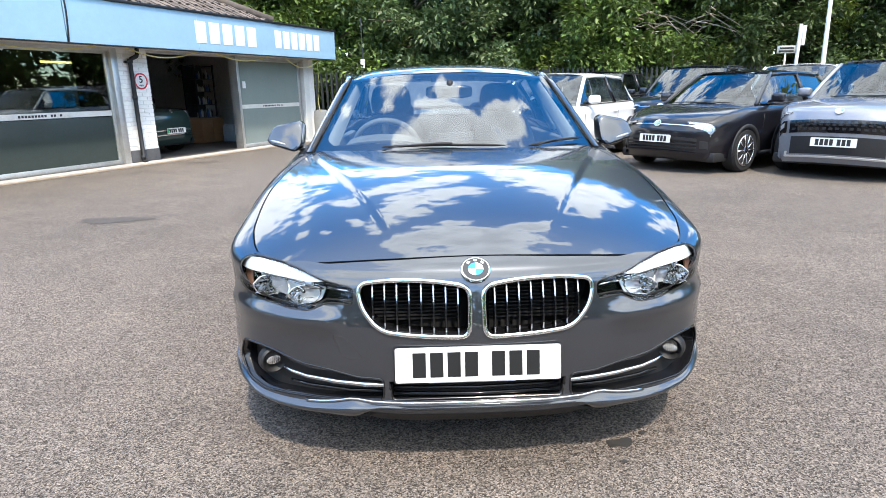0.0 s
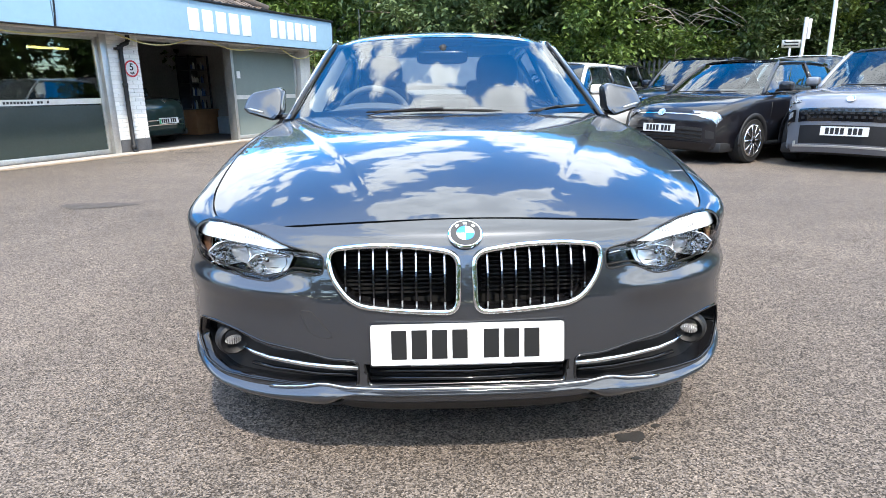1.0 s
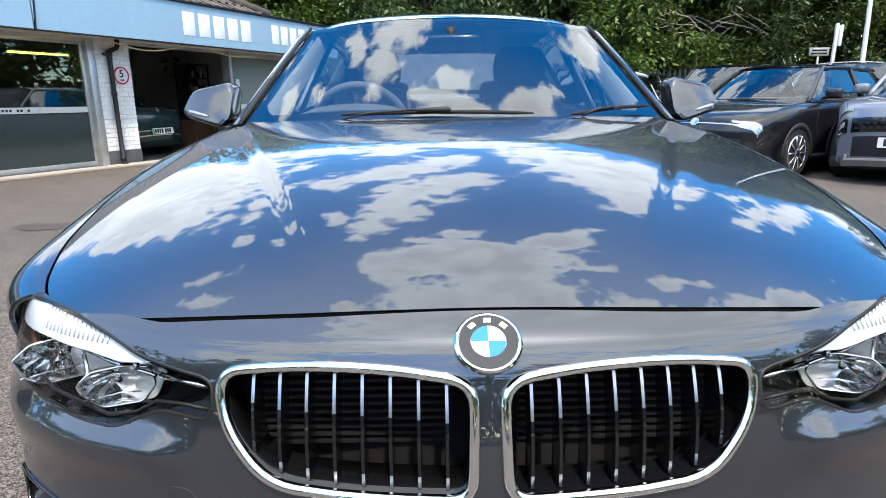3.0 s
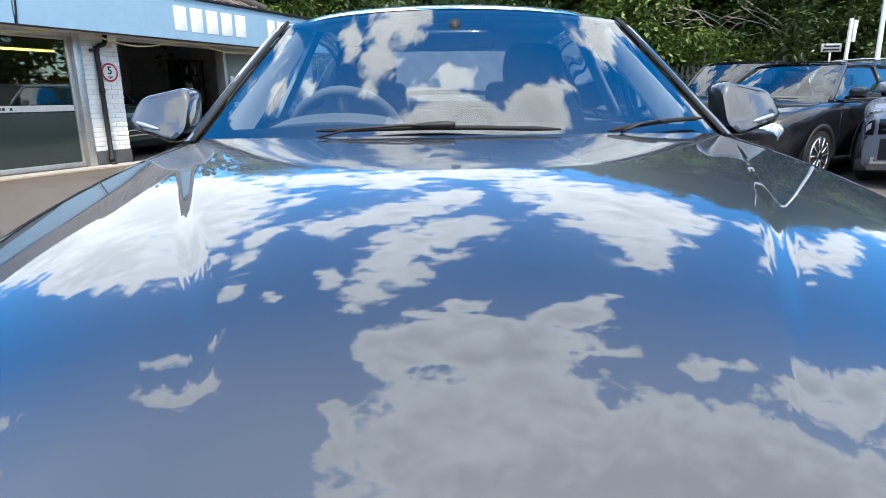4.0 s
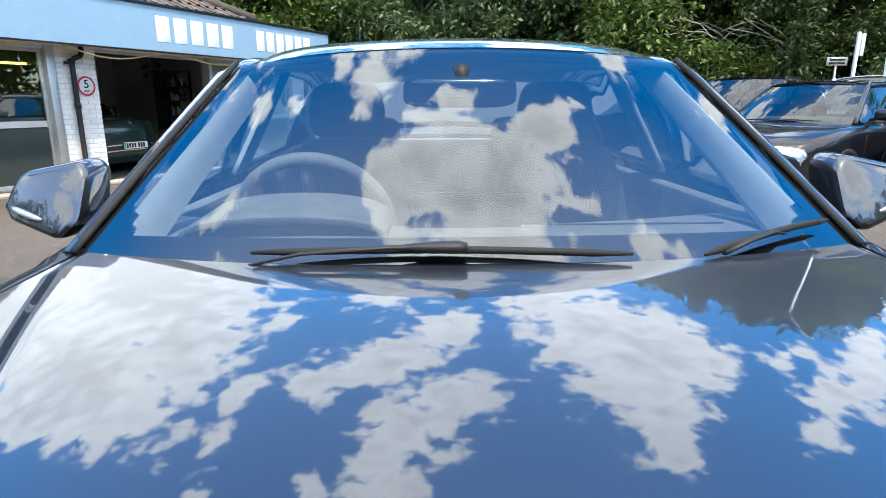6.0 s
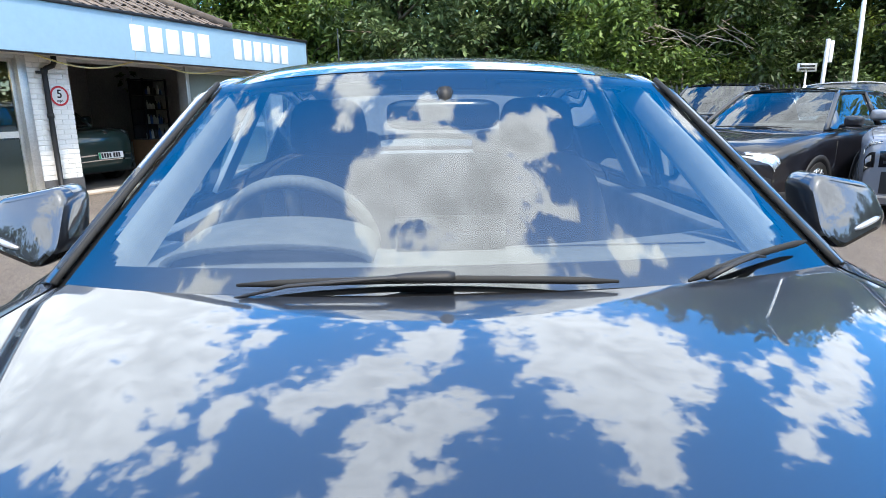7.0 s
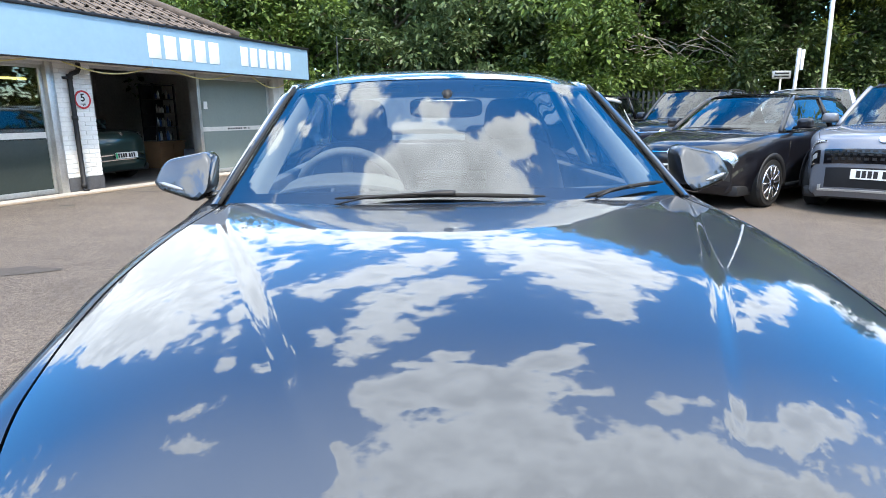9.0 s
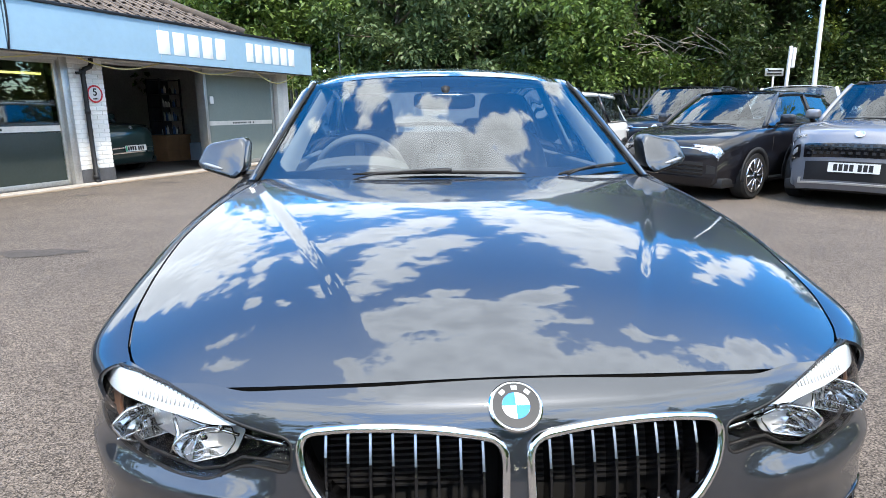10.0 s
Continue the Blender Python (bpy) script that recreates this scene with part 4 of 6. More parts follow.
ws_hi = lambda a: Vector((a * 0.568, 1.87 + 0.10 * a * a, 1.325 - 0.028 * a * a))


def screen_at(u, v):
    a = 2 * u - 1
    p = ws_lo(a).lerp(ws_hi(a), v)
    p.z += 0.004 * math.sin(math.pi * v)
    return p


ws = part("windscreen", sheet(screen_at, 48, 28), GLASS_WS, saloon, "clear laminated windscreen mirroring the clouds")
ws.visible_shadow = False
FRIT = mat("black_frit", (0.004, 0.004, 0.005), 0.3)


def frit_keep(u, v):
    a = abs(2 * u - 1)
    low, wide, r = 0.085, 0.962 - 0.01 * v, 0.24
    corner = v < low + r and a > wide - r * 0.5 and ((a - wide + r * 0.5) / (r * 0.5)) ** 2 + ((low + r - v) / r) ** 2 > 1
    return v < low or v > 0.955 or a > wide or corner or (a < 0.17 and v > 0.88)


part("frit", sheet(lambda u, v: screen_at(u, v) + Vector((0, 0.0035, -0.0035)), 160, 80, 0, keep=frit_keep), FRIT, ws, "black printed border")
roof_z = curve1([(1.86, 1.324), (1.98, 1.355), (2.14, 1.376), (2.6, 1.395), (3.0, 1.392), (3.35, 1.352), (3.5, 1.33)])


def roof_at(u, v):
    a = 2 * u - 1
    y0, y1 = 1.876 + 0.10 * a * a, 3.45 - 0.05 * a * a
    y = y0 + (y1 - y0) * v
    return Vector((a * (0.576 + 0.026 * v), y, roof_z(y - 0.10 * a * a * (1 - v)) - 0.028 * a * a - 0.03 * abs(a) ** 8))


roof = part("roof", sheet(roof_at, 48, 48, 0.008), PAINT_GREY, saloon)
part("headlining", sheet(lambda u, v: roof_at(0.06 + 0.88 * u, 0.04 + 0.94 * v) + Vector((0, 0, -0.03)), 20, 20, 0.01), LINING, saloon)
rw = part("rear_window", sheet(lambda u, v: (lambda a: Vector((a * (0.58 + 0.1 * v), 3.46 + 0.55 * v + 0.04 * (1 - a * a), 1.325 - 0.31 * v + 0.02 * math.sin(math.pi * v) - 0.02 * a * a)))(2 * u - 1), 20, 12), GLASS_SIDE, saloon)
rw.visible_shadow = False
for side in (-1, 1):
    def rail(y):
        if y < 1.975:
            t = (y - 1.40) / 0.575
            return Vector((side * (0.735 - 0.149 * t), y, 0.932 + 0.364 * t + 0.004 * math.sin(math.pi * max(0, t))))
        if y < 3.4:
            p = roof_at(0.5 + 0.5 * side, min(1, (y - 1.976) / (3.40 - 1.976)))
            return Vector((p.x + side * 0.012, y, p.z))
        t = (y - 3.4) / 0.65
        return Vector((side * (0.615 + 0.115 * t), y, rail(3.399).z + (1.01 - rail(3.399).z) * t))

    # front pillar: outer skin with a black gutter beside the glass
    def pillar(u, v, s=side):
        a = screen_at(1 if s > 0 else 0, v)
        b = rail(1.42 + 0.585 * v) + Vector((s * 0.04, 0.035, -0.024 + 0.012 * v))
        p = a.lerp(b, u)
        p.z += 0.010 * math.sin(math.pi * u**0.6)
        p.x += s * 0.012 * math.sin(math.pi * u)
        return p
    bm = sheet(lambda u, v: pillar(0.10 + 0.9 * u, v), 10, 24)
    bm.normal_update()
    if sum(f.normal.z for f in bm.faces) < 0:
        bmesh.ops.reverse_faces(bm, faces=bm.faces)
    part("front_pillar", backed(bm, 0.01), PAINT_GREY, saloon)
    part("pillar_gutter", tube([pillar(0.06, v / 12) + Vector((0, 0, 0.002)) for v in range(13)], 0.0065, 6), RUBBER, saloon)
    def inner_trim(u, v, s=side):
        p = screen_at(0.5 + s * (0.478 - 0.012 * v), v) + Vector((0, 0.014, -0.012))
        q = p + Vector((-s * (0.06 - 0.03 * v), 0.09, -0.02))
        r = p.lerp(q, u)
        r.y -= 0.018 * math.sin(math.pi * u)
        return r
    part("pillar_trim", sheet(inner_trim, 8, 16, 0.006), mat("pale_pillar_trim", (0.34, 0.36, 0.37), 0.85, vary=0.08, scale=25, bump=0.15, bscale=300), saloon, "pale grey pillar trim inside the glass")
    part("roof_rail", tube([rail(1.98 + 1.42 * k / 16) + Vector((side * 0.015, 0, -0.012)) for k in range(17)] + [rail(3.4 + 0.62 * k / 6) for k in range(1, 7)], [0.008, 0.016, 0.022] + [0.026] * 20, 8), PAINT_GREY, saloon)

    def belt(y, s=side):
        return Vector((s * (gap_x(y) - 0.02), y, gap_z(y) + 0.002))

    for name, ya, yb in (("front_side_window", 1.66, 2.44), ("rear_side_window", 2.56, 3.35)):
        w = part(name, sheet(lambda u, v: belt(ya + (yb - ya) * u).lerp(rail(ya + (yb - ya) * u), v) + Vector((side * 0.02 * math.sin(math.pi * v), 0, 0)), 16, 8), GLASS_SIDE, saloon)
        w.visible_shadow = False
    for ya, yb in ((2.43, 2.57), (3.34, 3.98)):
        part("door_pillar", sheet(lambda u, v: belt(ya + (yb - ya) * u).lerp(rail(ya + (yb - ya) * u), v) + Vector((side * 0.022 * math.sin(math.pi * v), 0, 0)), 6, 8, 0.01), BLACK_GLOSS if yb < 3 else PAINT_GREY, saloon)
    part("pillar_trim", sheet(lambda u, v: belt(2.43 + 0.15 * u).lerp(rail(2.43 + 0.15 * u), v) + Vector((-side * 0.045, 0, 0)), 4, 8, 0.015), bpy.data.materials["pale_pillar_trim"], saloon)
    part("window_trim", tube([belt(y) + Vector((side * 0.01, 0, 0.004)) for y in (1.5, 1.8, 2.2, 2.6, 3.0, 3.4)], 0.007, 6), BLACK_GLOSS, saloon)
    part("quarter_panel", sheet(lambda u, v: belt(1.44 + 0.24 * u).lerp(rail(1.44 + 0.24 * u) , v), 6, 6, 0.01), BLACK_GLOSS, saloon)

    # door mirror: a lofted housing with a dark foot, an indicator strip and its glass
    rim = rounded([(0.85, 0.918), (0.812, 0.955), (0.803, 1.06), (0.825, 1.084), (0.962, 1.058), (0.988, 1.036), (1.018, 0.978), (0.99, 0.955)], [0.015, 0.02, 0.02, 0.02, 0.018, 0.02, 0.01, 0.012], 5)
    ctr = Vector((0.905, 1.01))
    bm = bmesh.new()
    loops = []
    for grow, y in ((0.82, 1.584), (0.935, 1.588), (0.972, 1.598), (0.992, 1.618), (1.0, 1.655), (1.0, 1.70), (0.97, 1.715), (0.93, 1.705), (0.9, 1.695)):
        row = []
        for x, z in rim:
            p = ctr + (Vector((x, z)) - ctr) * grow
            bow = 0.055 * max(0, (p.x - 0.86) / 0.15) ** 1.6 + 0.42 * (p.y - 0.95) * (1 if y < 1.63 else 0.25)
            row.append(bm.verts.new((side * p.x, y + bow, p.y)))
        loops.append(row)
    bm.faces.new(loops[0])
    for a, b in zip(loops, loops[1:]):
        for k in range(len(a)):
            f = bm.faces.new((a[k], a[(k + 1) % len(a)], b[(k + 1) % len(a)], b[k]))
            f.material_index = 1 if sum(v.co.z for v in f.verts) / 4 < 0.948 + 0.12 * max(0, abs(f.verts[0].co.x) - 0.95) else 0
    bm.faces.new(loops[-1])
    bmesh.ops.recalc_face_normals(bm, faces=bm.faces)
    mirror = part("door_mirror", bm, [PAINT_GREY, BLACK_GLOSS], saloon, "grey door mirror housing with a black foot", angle=50)
    part("indicator", tube([Vector((side * (0.90 + 0.0145 * k), 1.594 + 0.055 * max(0, (0.90 + 0.0145 * k - 0.86) / 0.15) ** 1.6 + 0.0012 * k, 0.961 + 0.0033 * k)) for k in range(7)], [0.003, 0.006, 0.007, 0.0075, 0.0075, 0.007, 0.004], 8), CLEAR_STRIP, mirror, "slim clear indicator strip")
    part("mirror_glass", slab([(side * (ctr.x + (x - ctr.x) * 0.9), ctr.y + (z - ctr.y) * 0.9) for x, z in rim], 0.004, lambda c: Vector((c.x, 1.698 + c.y + 0.055 * max(0, (abs(c.x) - 0.86) / 0.15) ** 1.6, c.z))), mat("mirror_silver", (0.9, 0.9, 0.9), 0.02, 1.0), mirror)
    part("mirror_arm", tube([Vector((side * 0.77, 1.64, 0.935)), Vector((side * 0.82, 1.65, 0.935)), Vector((side * 0.86, 1.655, 0.945))], [0.032, 0.03, 0.028], 10, flat=0.55), BLACK_GLOSS, mirror)

# wipers
def wiper(p0, p1, blade0, blade1):
    arm = part("wiper", tube([p0, p0.lerp(p1, 0.35) + Vector((0, -0.012, 0.012)), p0.lerp(p1, 0.75) + Vector((0, -0.012, 0.014)), p1], [0.008, 0.006, 0.005, 0.004], 8, flat=0.6), BLACK_PLASTIC, saloon)
    n = 10
    part("wiper_blade", tube([blade0.lerp(blade1, k / n) + Vector((0, -0.004, 0.004 + 0.006 * math.sin(math.pi * k / n))) for k in range(n + 1)], [0.002] + [0.005] * (n - 1) + [0.002], 6, flat=1.3), RUBBER, arm)


def on_screen(x, v):
    a = x / (0.72 - 0.162 * v)
    return screen_at(0.5 + 0.5 * a, v) + Vector((0, -0.012, 0.012))


wiper(on_screen(-0.02, 0.035), on_screen(-0.36, -0.02), on_screen(-0.36, 0.012), on_screen(0.24, 0.0))
part("wiper_hinge", tube([on_screen(x, 0.03) + Vector((0, -0.006, 0.004)) for x in (-0.125, -0.10, -0.06, -0.03, -0.018)], [0.005, 0.009, 0.012, 0.013, 0.009], 10, flat=0.75), BLACK_PLASTIC, saloon)
wiper(on_screen(0.40, 0.0), on_screen(0.54, 0.05), on_screen(0.36, -0.01), on_screen(0.66, 0.085))

# ---- saloon: cabin ----
part("dashboard", sheet(lambda u, v: (lambda a: Vector((a * 0.69, 1.30 + 0.16 * abs(a) ** 2 + 0.42 * v, 0.925 + 0.012 * math.sin(math.pi * v) - 0.09 * max(0, v - 0.8) / 0.2)))(2 * u - 1), 40, 20, 0.03), INTERIOR, saloon)
part("binnacle", sheet(lambda u, v: Vector((-0.37 + 0.21 * math.cos(math.pi * (1 - u)), 1.50 + 0.2 * v, 0.925 + (0.055 + 0.02 * v) * math.sin(math.pi * u) ** 0.6)), 24, 8, 0.012), INTERIOR, saloon)
part("dash_screen", box(-0.12, 0.12, 1.60, 1.62, 0.93, 1.01, 0.006), BLACK_GLOSS, saloon)
part("dash_lower", box(-0.68, 0.68, 1.62, 1.75, 0.45, 0.90, 0.03), INTERIOR, saloon)
sw_c, sw_m = Vector((-0.37, 1.86, 0.90)), Matrix.Rotation(radians(-64), 4, "X")
wheel_rim = part("steering_wheel", tube([sw_c + sw_m @ Vector((0.188 * math.cos(2 * math.pi * k / 40), 0.188 * math.sin(2 * math.pi * k / 40), 0)) for k in range(40)], 0.017, 10, closed=True, up=(0, 0.4, 0.9)), INTERIOR, saloon)
hub = spun([(-0.03, 0.04), (-0.03, 0.07), (0.0, 0.075), (0.015, 0.05), (0.02, 0.0)], 24, "z")
hub.transform(Matrix.Translation(sw_c) @ sw_m)
part("hub", hub, INTERIOR, wheel_rim)
for a in (0, 180, 270):
    part("spoke", tube([sw_c + sw_m @ Vector((0.06 * math.cos(radians(a)), 0.06 * math.sin(radians(a)), 0)), sw_c + sw_m @ Vector((0.18 * math.cos(radians(a)), 0.18 * math.sin(radians(a)), 0))], 0.02, 8, flat=0.5), INTERIOR, wheel_rim)


def cushion(x0, x1, z0, z1, y0, lean, thick, top=0.08):
    """A padded back: rounded outline with a bulge."""
    def at(u, v):
        q = 2 * math.pi * u
        cx, cz = math.copysign(abs(math.cos(q)) ** 0.45, math.cos(q)), math.copysign(abs(math.sin(q)) ** 0.45, math.sin(q))
        r = math.sin(math.pi * v) ** 0.45
        w = 1 - top * (cz > 0) * cz
        z = (z0 + z1) / 2 + (z1 - z0) / 2 * cz * r
        return Vector(((x0 + x1) / 2 + (x1 - x0) / 2 * cx * r * w, y0 - math.cos(math.pi * v) * thick / 2 + lean * (z - z0), z))
    return sheet(at, 40, 12)


for x in (-0.37, 0.37):
    seat = part("front_seat", cushion(x - 0.25, x + 0.25, 0.45, 1.08, 2.28, 0.32, 0.16, 0.2), CLOTH, saloon, "dark cloth front seat")
    part("seat_cushion", cushion(x - 0.25, x + 0.25, 0.38, 0.55, 2.05, 0.0, 0.5), CLOTH, seat)
    part("headrest", cushion(x - 0.135, x + 0.135, 1.075, 1.27, 2.52, 0.1, 0.1, 0.12), CLOTH, seat)
    for dx in (-0.05, 0.05):
        part("headrest_rod", tube([Vector((x + dx, 2.50, 1.02)), Vector((x + dx, 2.515, 1.12))], 0.006, 8), CHROME, seat)
part("rear_bench", cushion(-0.66, 0.66, 0.45, 1.02, 3.2, 0.3, 0.18, 0.05), CLOTH, saloon)
for x in (-0.36, 0.36):
    part("rear_headrest", cushion(x - 0.13, x + 0.13, 1.0, 1.13, 3.42, 0.1, 0.09), CLOTH, saloon)
part("parcel_shelf", box(-0.62, 0.62, 3.42, 3.98, 0.98, 0.995, 0.005), INTERIOR, saloon)
part("cabin_floor", box(-0.72, 0.72, 1.5, 3.4, 0.26, 0.30), INTERIOR, saloon)
part("inner_mirror", cushion(-0.135, 0.125, 1.185, 1.255, 1.75, 0.1, 0.035, 0.0), BLACK_GLOSS, saloon)
part("mirror_mount", tube([Vector((0, 1.755, 1.24)), Vector((0, 1.765, 1.26)), Vector((0, 1.775, 1.272))], [0.012, 0.016, 0.02], 8), BLACK_PLASTIC, saloon)
for side in (-1, 1):
    part("door_card", box(*sorted((side * 0.70, side * 0.76)), 1.6, 3.3, 0.35, 0.93, 0.02), INTERIOR, saloon)
    part("sun_visor", box(side * 0.33 - 0.17, side * 0.33 + 0.17, 2.0, 2.13, 1.285, 1.30, 0.006), LINING, saloon)
part("air_bag_seam", tube([Vector((0.16 + 0.4 * k / 10, 1.60 - 0.0 * k, 0.94)) for k in range(11)], 0.002, 5), BLACK_PLASTIC, saloon)

# ---- parked cars: one body function, many kinds ----


TRIM_SILVER = mat("pale_silver_plastic", (0.62, 0.62, 0.6), 0.35, 0.4)


LAMP_SHELL = mat("dark_lamp_shell", (0.5, 0.51, 0.53), 0.2, 0.85)


def parked_car(name, label, m, paint, L=4.26, W=1.79, H=1.46, hood=0.96, nose=0.74, belt=0.98, cab=(1.0, 1.75, 3.45, 4.05), tyre=0.315, axles=(0.86, 3.48), front=None, plate=True, trim=None, grille="bars", lamp=((0.36, 0.66), (0.238, 0.322)), rails=False, glass_mat=None, green=False, group="cars parked on the forecourt"):
    car = thing(name, m, label, "car", group)
    hw = W / 2
    glass_mat = glass_mat or GLASS_DARK
    cy = curve1([(0.0, 0.08), (0.08, 0.01), (0.2, 0.0), (0.32, 0.06), (0.4, 0.2), (0.52, cab[0] + 0.1), (0.7, L * 0.6), (0.86, L - 0.25), (0.93, L - 0.04), (0.97, L), (1.0, L - 0.05)])
    cz = curve1([(0.0, 0.22), (0.08, 0.36), (0.2, nose - 0.16), (0.32, nose), (0.4, nose + 0.08), (0.52, hood), (0.7, belt), (0.86, belt + 0.02), (0.93, belt - 0.1), (0.97, 0.6), (1.0, 0.3)])
    wf = curve1([(0.0, hw - 0.18), (0.15, hw - 0.10), (0.4, hw - 0.03), (0.8, hw), (L - 0.8, hw - 0.005), (L - 0.2, hw - 0.08), (L, hw - 0.18)])

    def body(p, q, off=0.0):
        """p runs from the front's foot over the bonnet to the tail, q from -1 to 1 across."""
        def raw(p, q):
            a, s = abs(q), math.copysign(1, q)
            y, z, w = cy(p), cz(p), wf(cy(p))
            drop = min(0.15, max(0.02, (z - 0.22) * 0.3))
            if a < 0.55:
                x, zz = w * 0.88 * a / 0.55, z - 0.035 * (a / 0.55) ** 2.4
            elif a < 0.68:
                t = (a - 0.55) / 0.13
                x, zz = w * (0.88 + 0.12 * math.sin(t * math.pi / 2)), z - 0.035 - (drop - 0.035) * (1 - math.cos(t * math.pi / 2))
            else:
                t = (a - 0.68) / 0.32
                zl = 0.22 if z > 0.3 else z - 0.02
                x, zz = w - 0.05 * t**3 - 0.008 * math.sin(3 * math.pi * t), z - drop + (zl - z + drop) * t
            y += 0.40 * (x / hw) ** 2.4 * max(0.0, 1 - y / 0.9) - 0.25 * (x / hw) ** 3 * max(0.0, 1 - (L - y) / 0.7)
            return Vector((s * x, y, zz))
        c = raw(p, q)
        if off:
            n = (raw(p, q + 0.004) - raw(p, q - 0.004)).cross(raw(min(1, p + 0.003), q) - raw(max(0, p - 0.003), q)).normalized()
            mid = Vector((0, L / 2, 0.55))
            c = c + n * (off if n.dot(c - mid) > 0 else -off)
        return c

    def patch(nm, p0, p1, q0, q1, material, off=0.005, nu=8, nv=8, lbl="", parent=None, taper=0.0):
        bm = sheet(lambda u, v: body(p0 + (p1 - p0) * (v + taper * (1 - u) * (1 - v) * (1 - 0.4 * u)), q0 + (q1 - q0) * u, off), nu, nv)
        bm.normal_update()
        bm.faces.ensure_lookup_table()
        f = bm.faces[len(bm.faces) // 2]
        if f.normal.dot(f.calc_center_median() - Vector((0, L / 2, 0.55))) < 0:
            bmesh.ops.reverse_faces(bm, faces=bm.faces)
        return part(nm, backed(bm, 0.01), material, parent or car, lbl)

    def roundel(p0, r):
        c = body(p0, 0, 0.008)
        n = (body(p0, 0.01) - body(p0, -0.01)).cross(body(p0 + 0.005, 0) - body(p0 - 0.005, 0)).normalized()
        n = n if n.y < 0 else -n
        b = part("badge", spun([(0.0, 0.0), (0.0, r), (0.004, r), (0.006, r * 0.9), (0.004, r * 0.82), (0.004, 0.0)], 28, "z"), SATIN, car, "round silver badge")
        b.matrix_local = Matrix.Translation(c) @ n.to_track_quat("Z", "X").to_matrix().to_4x4()

    shellb = sheet(lambda u, v: body(v, 2 * u - 1), 72, 80)
    part("body", shellb, paint, car)
    part("underside", box(-hw + 0.1, hw - 0.1, 0.25, L - 0.2, 0.17, 0.3, 0.03), BLACK_PLASTIC, car)
    # glasshouse
    b0, t0, t1, b1 = cab
    xb, xt = hw - 0.13, hw - 0.31
    zt = H - 0.05

    def ws(u, v):
        a = 2 * u - 1
        return Vector((a * (xb + (xt - xb) * v), b0 + (t0 - b0) * v + (0.22 - 0.1 * v) * a * a, hood - 0.01 + (zt - hood) * v + 0.02 * math.sin(math.pi * v) - 0.02 * a * a))

    def rear(u, v):
        a = 2 * u - 1
        return Vector((a * (xb - 0.05 + (xt - xb + 0.05) * v), b1 + (t1 - b1) * v - 0.1 * a * a, belt + (zt - 0.02 - belt) * v - 0.02 * a * a))

    def roofp(u, v):
        a = 2 * u - 1
        y = t0 + 0.12 * a * a + (t1 - t0 - 0.2 * a * a) * v
        return Vector((a * (xt + 0.01), y, zt + 0.05 * math.sin(math.pi * (0.12 + 0.76 * v)) ** 0.8 - 0.03 * a * a - 0.03 * abs(a) ** 8 - 0.02 * v))

    def edge(y, s):
        if y < t0 + 0.12:
            v = max(0, (y - b0 - 0.22) / (t0 - b0 - 0.10))
            return ws(0.5 + 0.5 * s, v)
        if y < t1 - 0.1:
            return roofp(0.5 + 0.5 * s, (y - t0 - 0.12) / (t1 - t0 - 0.2))
        return rear(0.5 + 0.5 * s, max(0, 1 - (y - t1 + 0.1) / (b1 - t1)))

    def beltp(y, s):
        return Vector((s * (wf(y) - 0.07), y, belt - 0.03 + 0.02 * (y - b0) / L))

    part("windscreen", sheet(ws, 16, 10), glass_mat, car).visible_shadow = False
    part("rear_window", sheet(rear, 12, 8), glass_mat, car).visible_shadow = False
    part("roof", sheet(roofp, 20, 20, 0.012), paint, car)
    part("cabin", box(-xt + 0.03, xt - 0.03, b0 + 0.55, b1 - 0.2, 0.35, belt + 0.02, 0.05), INTERIOR, car)
    for x in (-0.36, 0.36):
        part("seat", cushion(x - 0.22, x + 0.22, 0.6, belt + 0.12, t0 + 0.5, 0.25, 0.14, 0.2), CLOTH, car)
        part("headrest", cushion(x - 0.12, x + 0.12, belt + 0.14, belt + 0.30, t0 + 0.68, 0.1, 0.09), CLOTH, car)
    part("dash", sheet(lambda u, v: Vector(((2 * u - 1) * xb, b0 + 0.12 + 0.14 * (2 * u - 1) ** 2 + 0.45 * v, hood - 0.03)), 12, 4, 0.04), INTERIOR, car)
    for s in (-1, 1):
        ya, yb, yc, yd = b0 + 0.62, (t0 + t1) / 2 - 0.02, (t0 + t1) / 2 + 0.06, t1 + 0.05
        for nm, a, b in (("front_side_window", ya, yb), ("rear_side_window", yc, yd)):
            part(nm, sheet(lambda u, v: beltp(a + (b - a) * u, s).lerp(edge(a + (b - a) * u, s), 0.04 + 0.88 * v), 10, 6), glass_mat, car).visible_shadow = False
        part("front_pillar", tube([ws(0.5 + 0.5 * s, v / 8) + Vector((s * 0.01, 0.015, 0)) for v in range(9)], 0.032, 8), paint, car)
        part("roof_rail_skin", tube([edge(t0 + 0.12 + (t1 - t0 - 0.2) * k / 10, s) + Vector((s * 0.008, 0, -0.012)) for k in range(11)], 0.03, 8), paint, car)
        part("door_pillar", tube([beltp(yb + 0.04, s), beltp(yb + 0.04, s).lerp(edge(yb + 0.04, s), 1)], 0.035, 8), BLACK_GLOSS, car)
        part("rear_pillar", sheet(lambda u, v: beltp(yd + (b1 - 0.02 - yd) * u, s).lerp(edge(yd + (b1 - 0.02 - yd) * u, s), v) + Vector((s * 0.012, 0, 0)), 8, 6, 0.012), paint, car)
        part("mirror_sail", sheet(lambda u, v: beltp(b0 + 0.30 + 0.34 * u, s).lerp(edge(b0 + 0.30 + 0.34 * u, s), v), 4, 4, 0.01), BLACK_GLOSS, car)
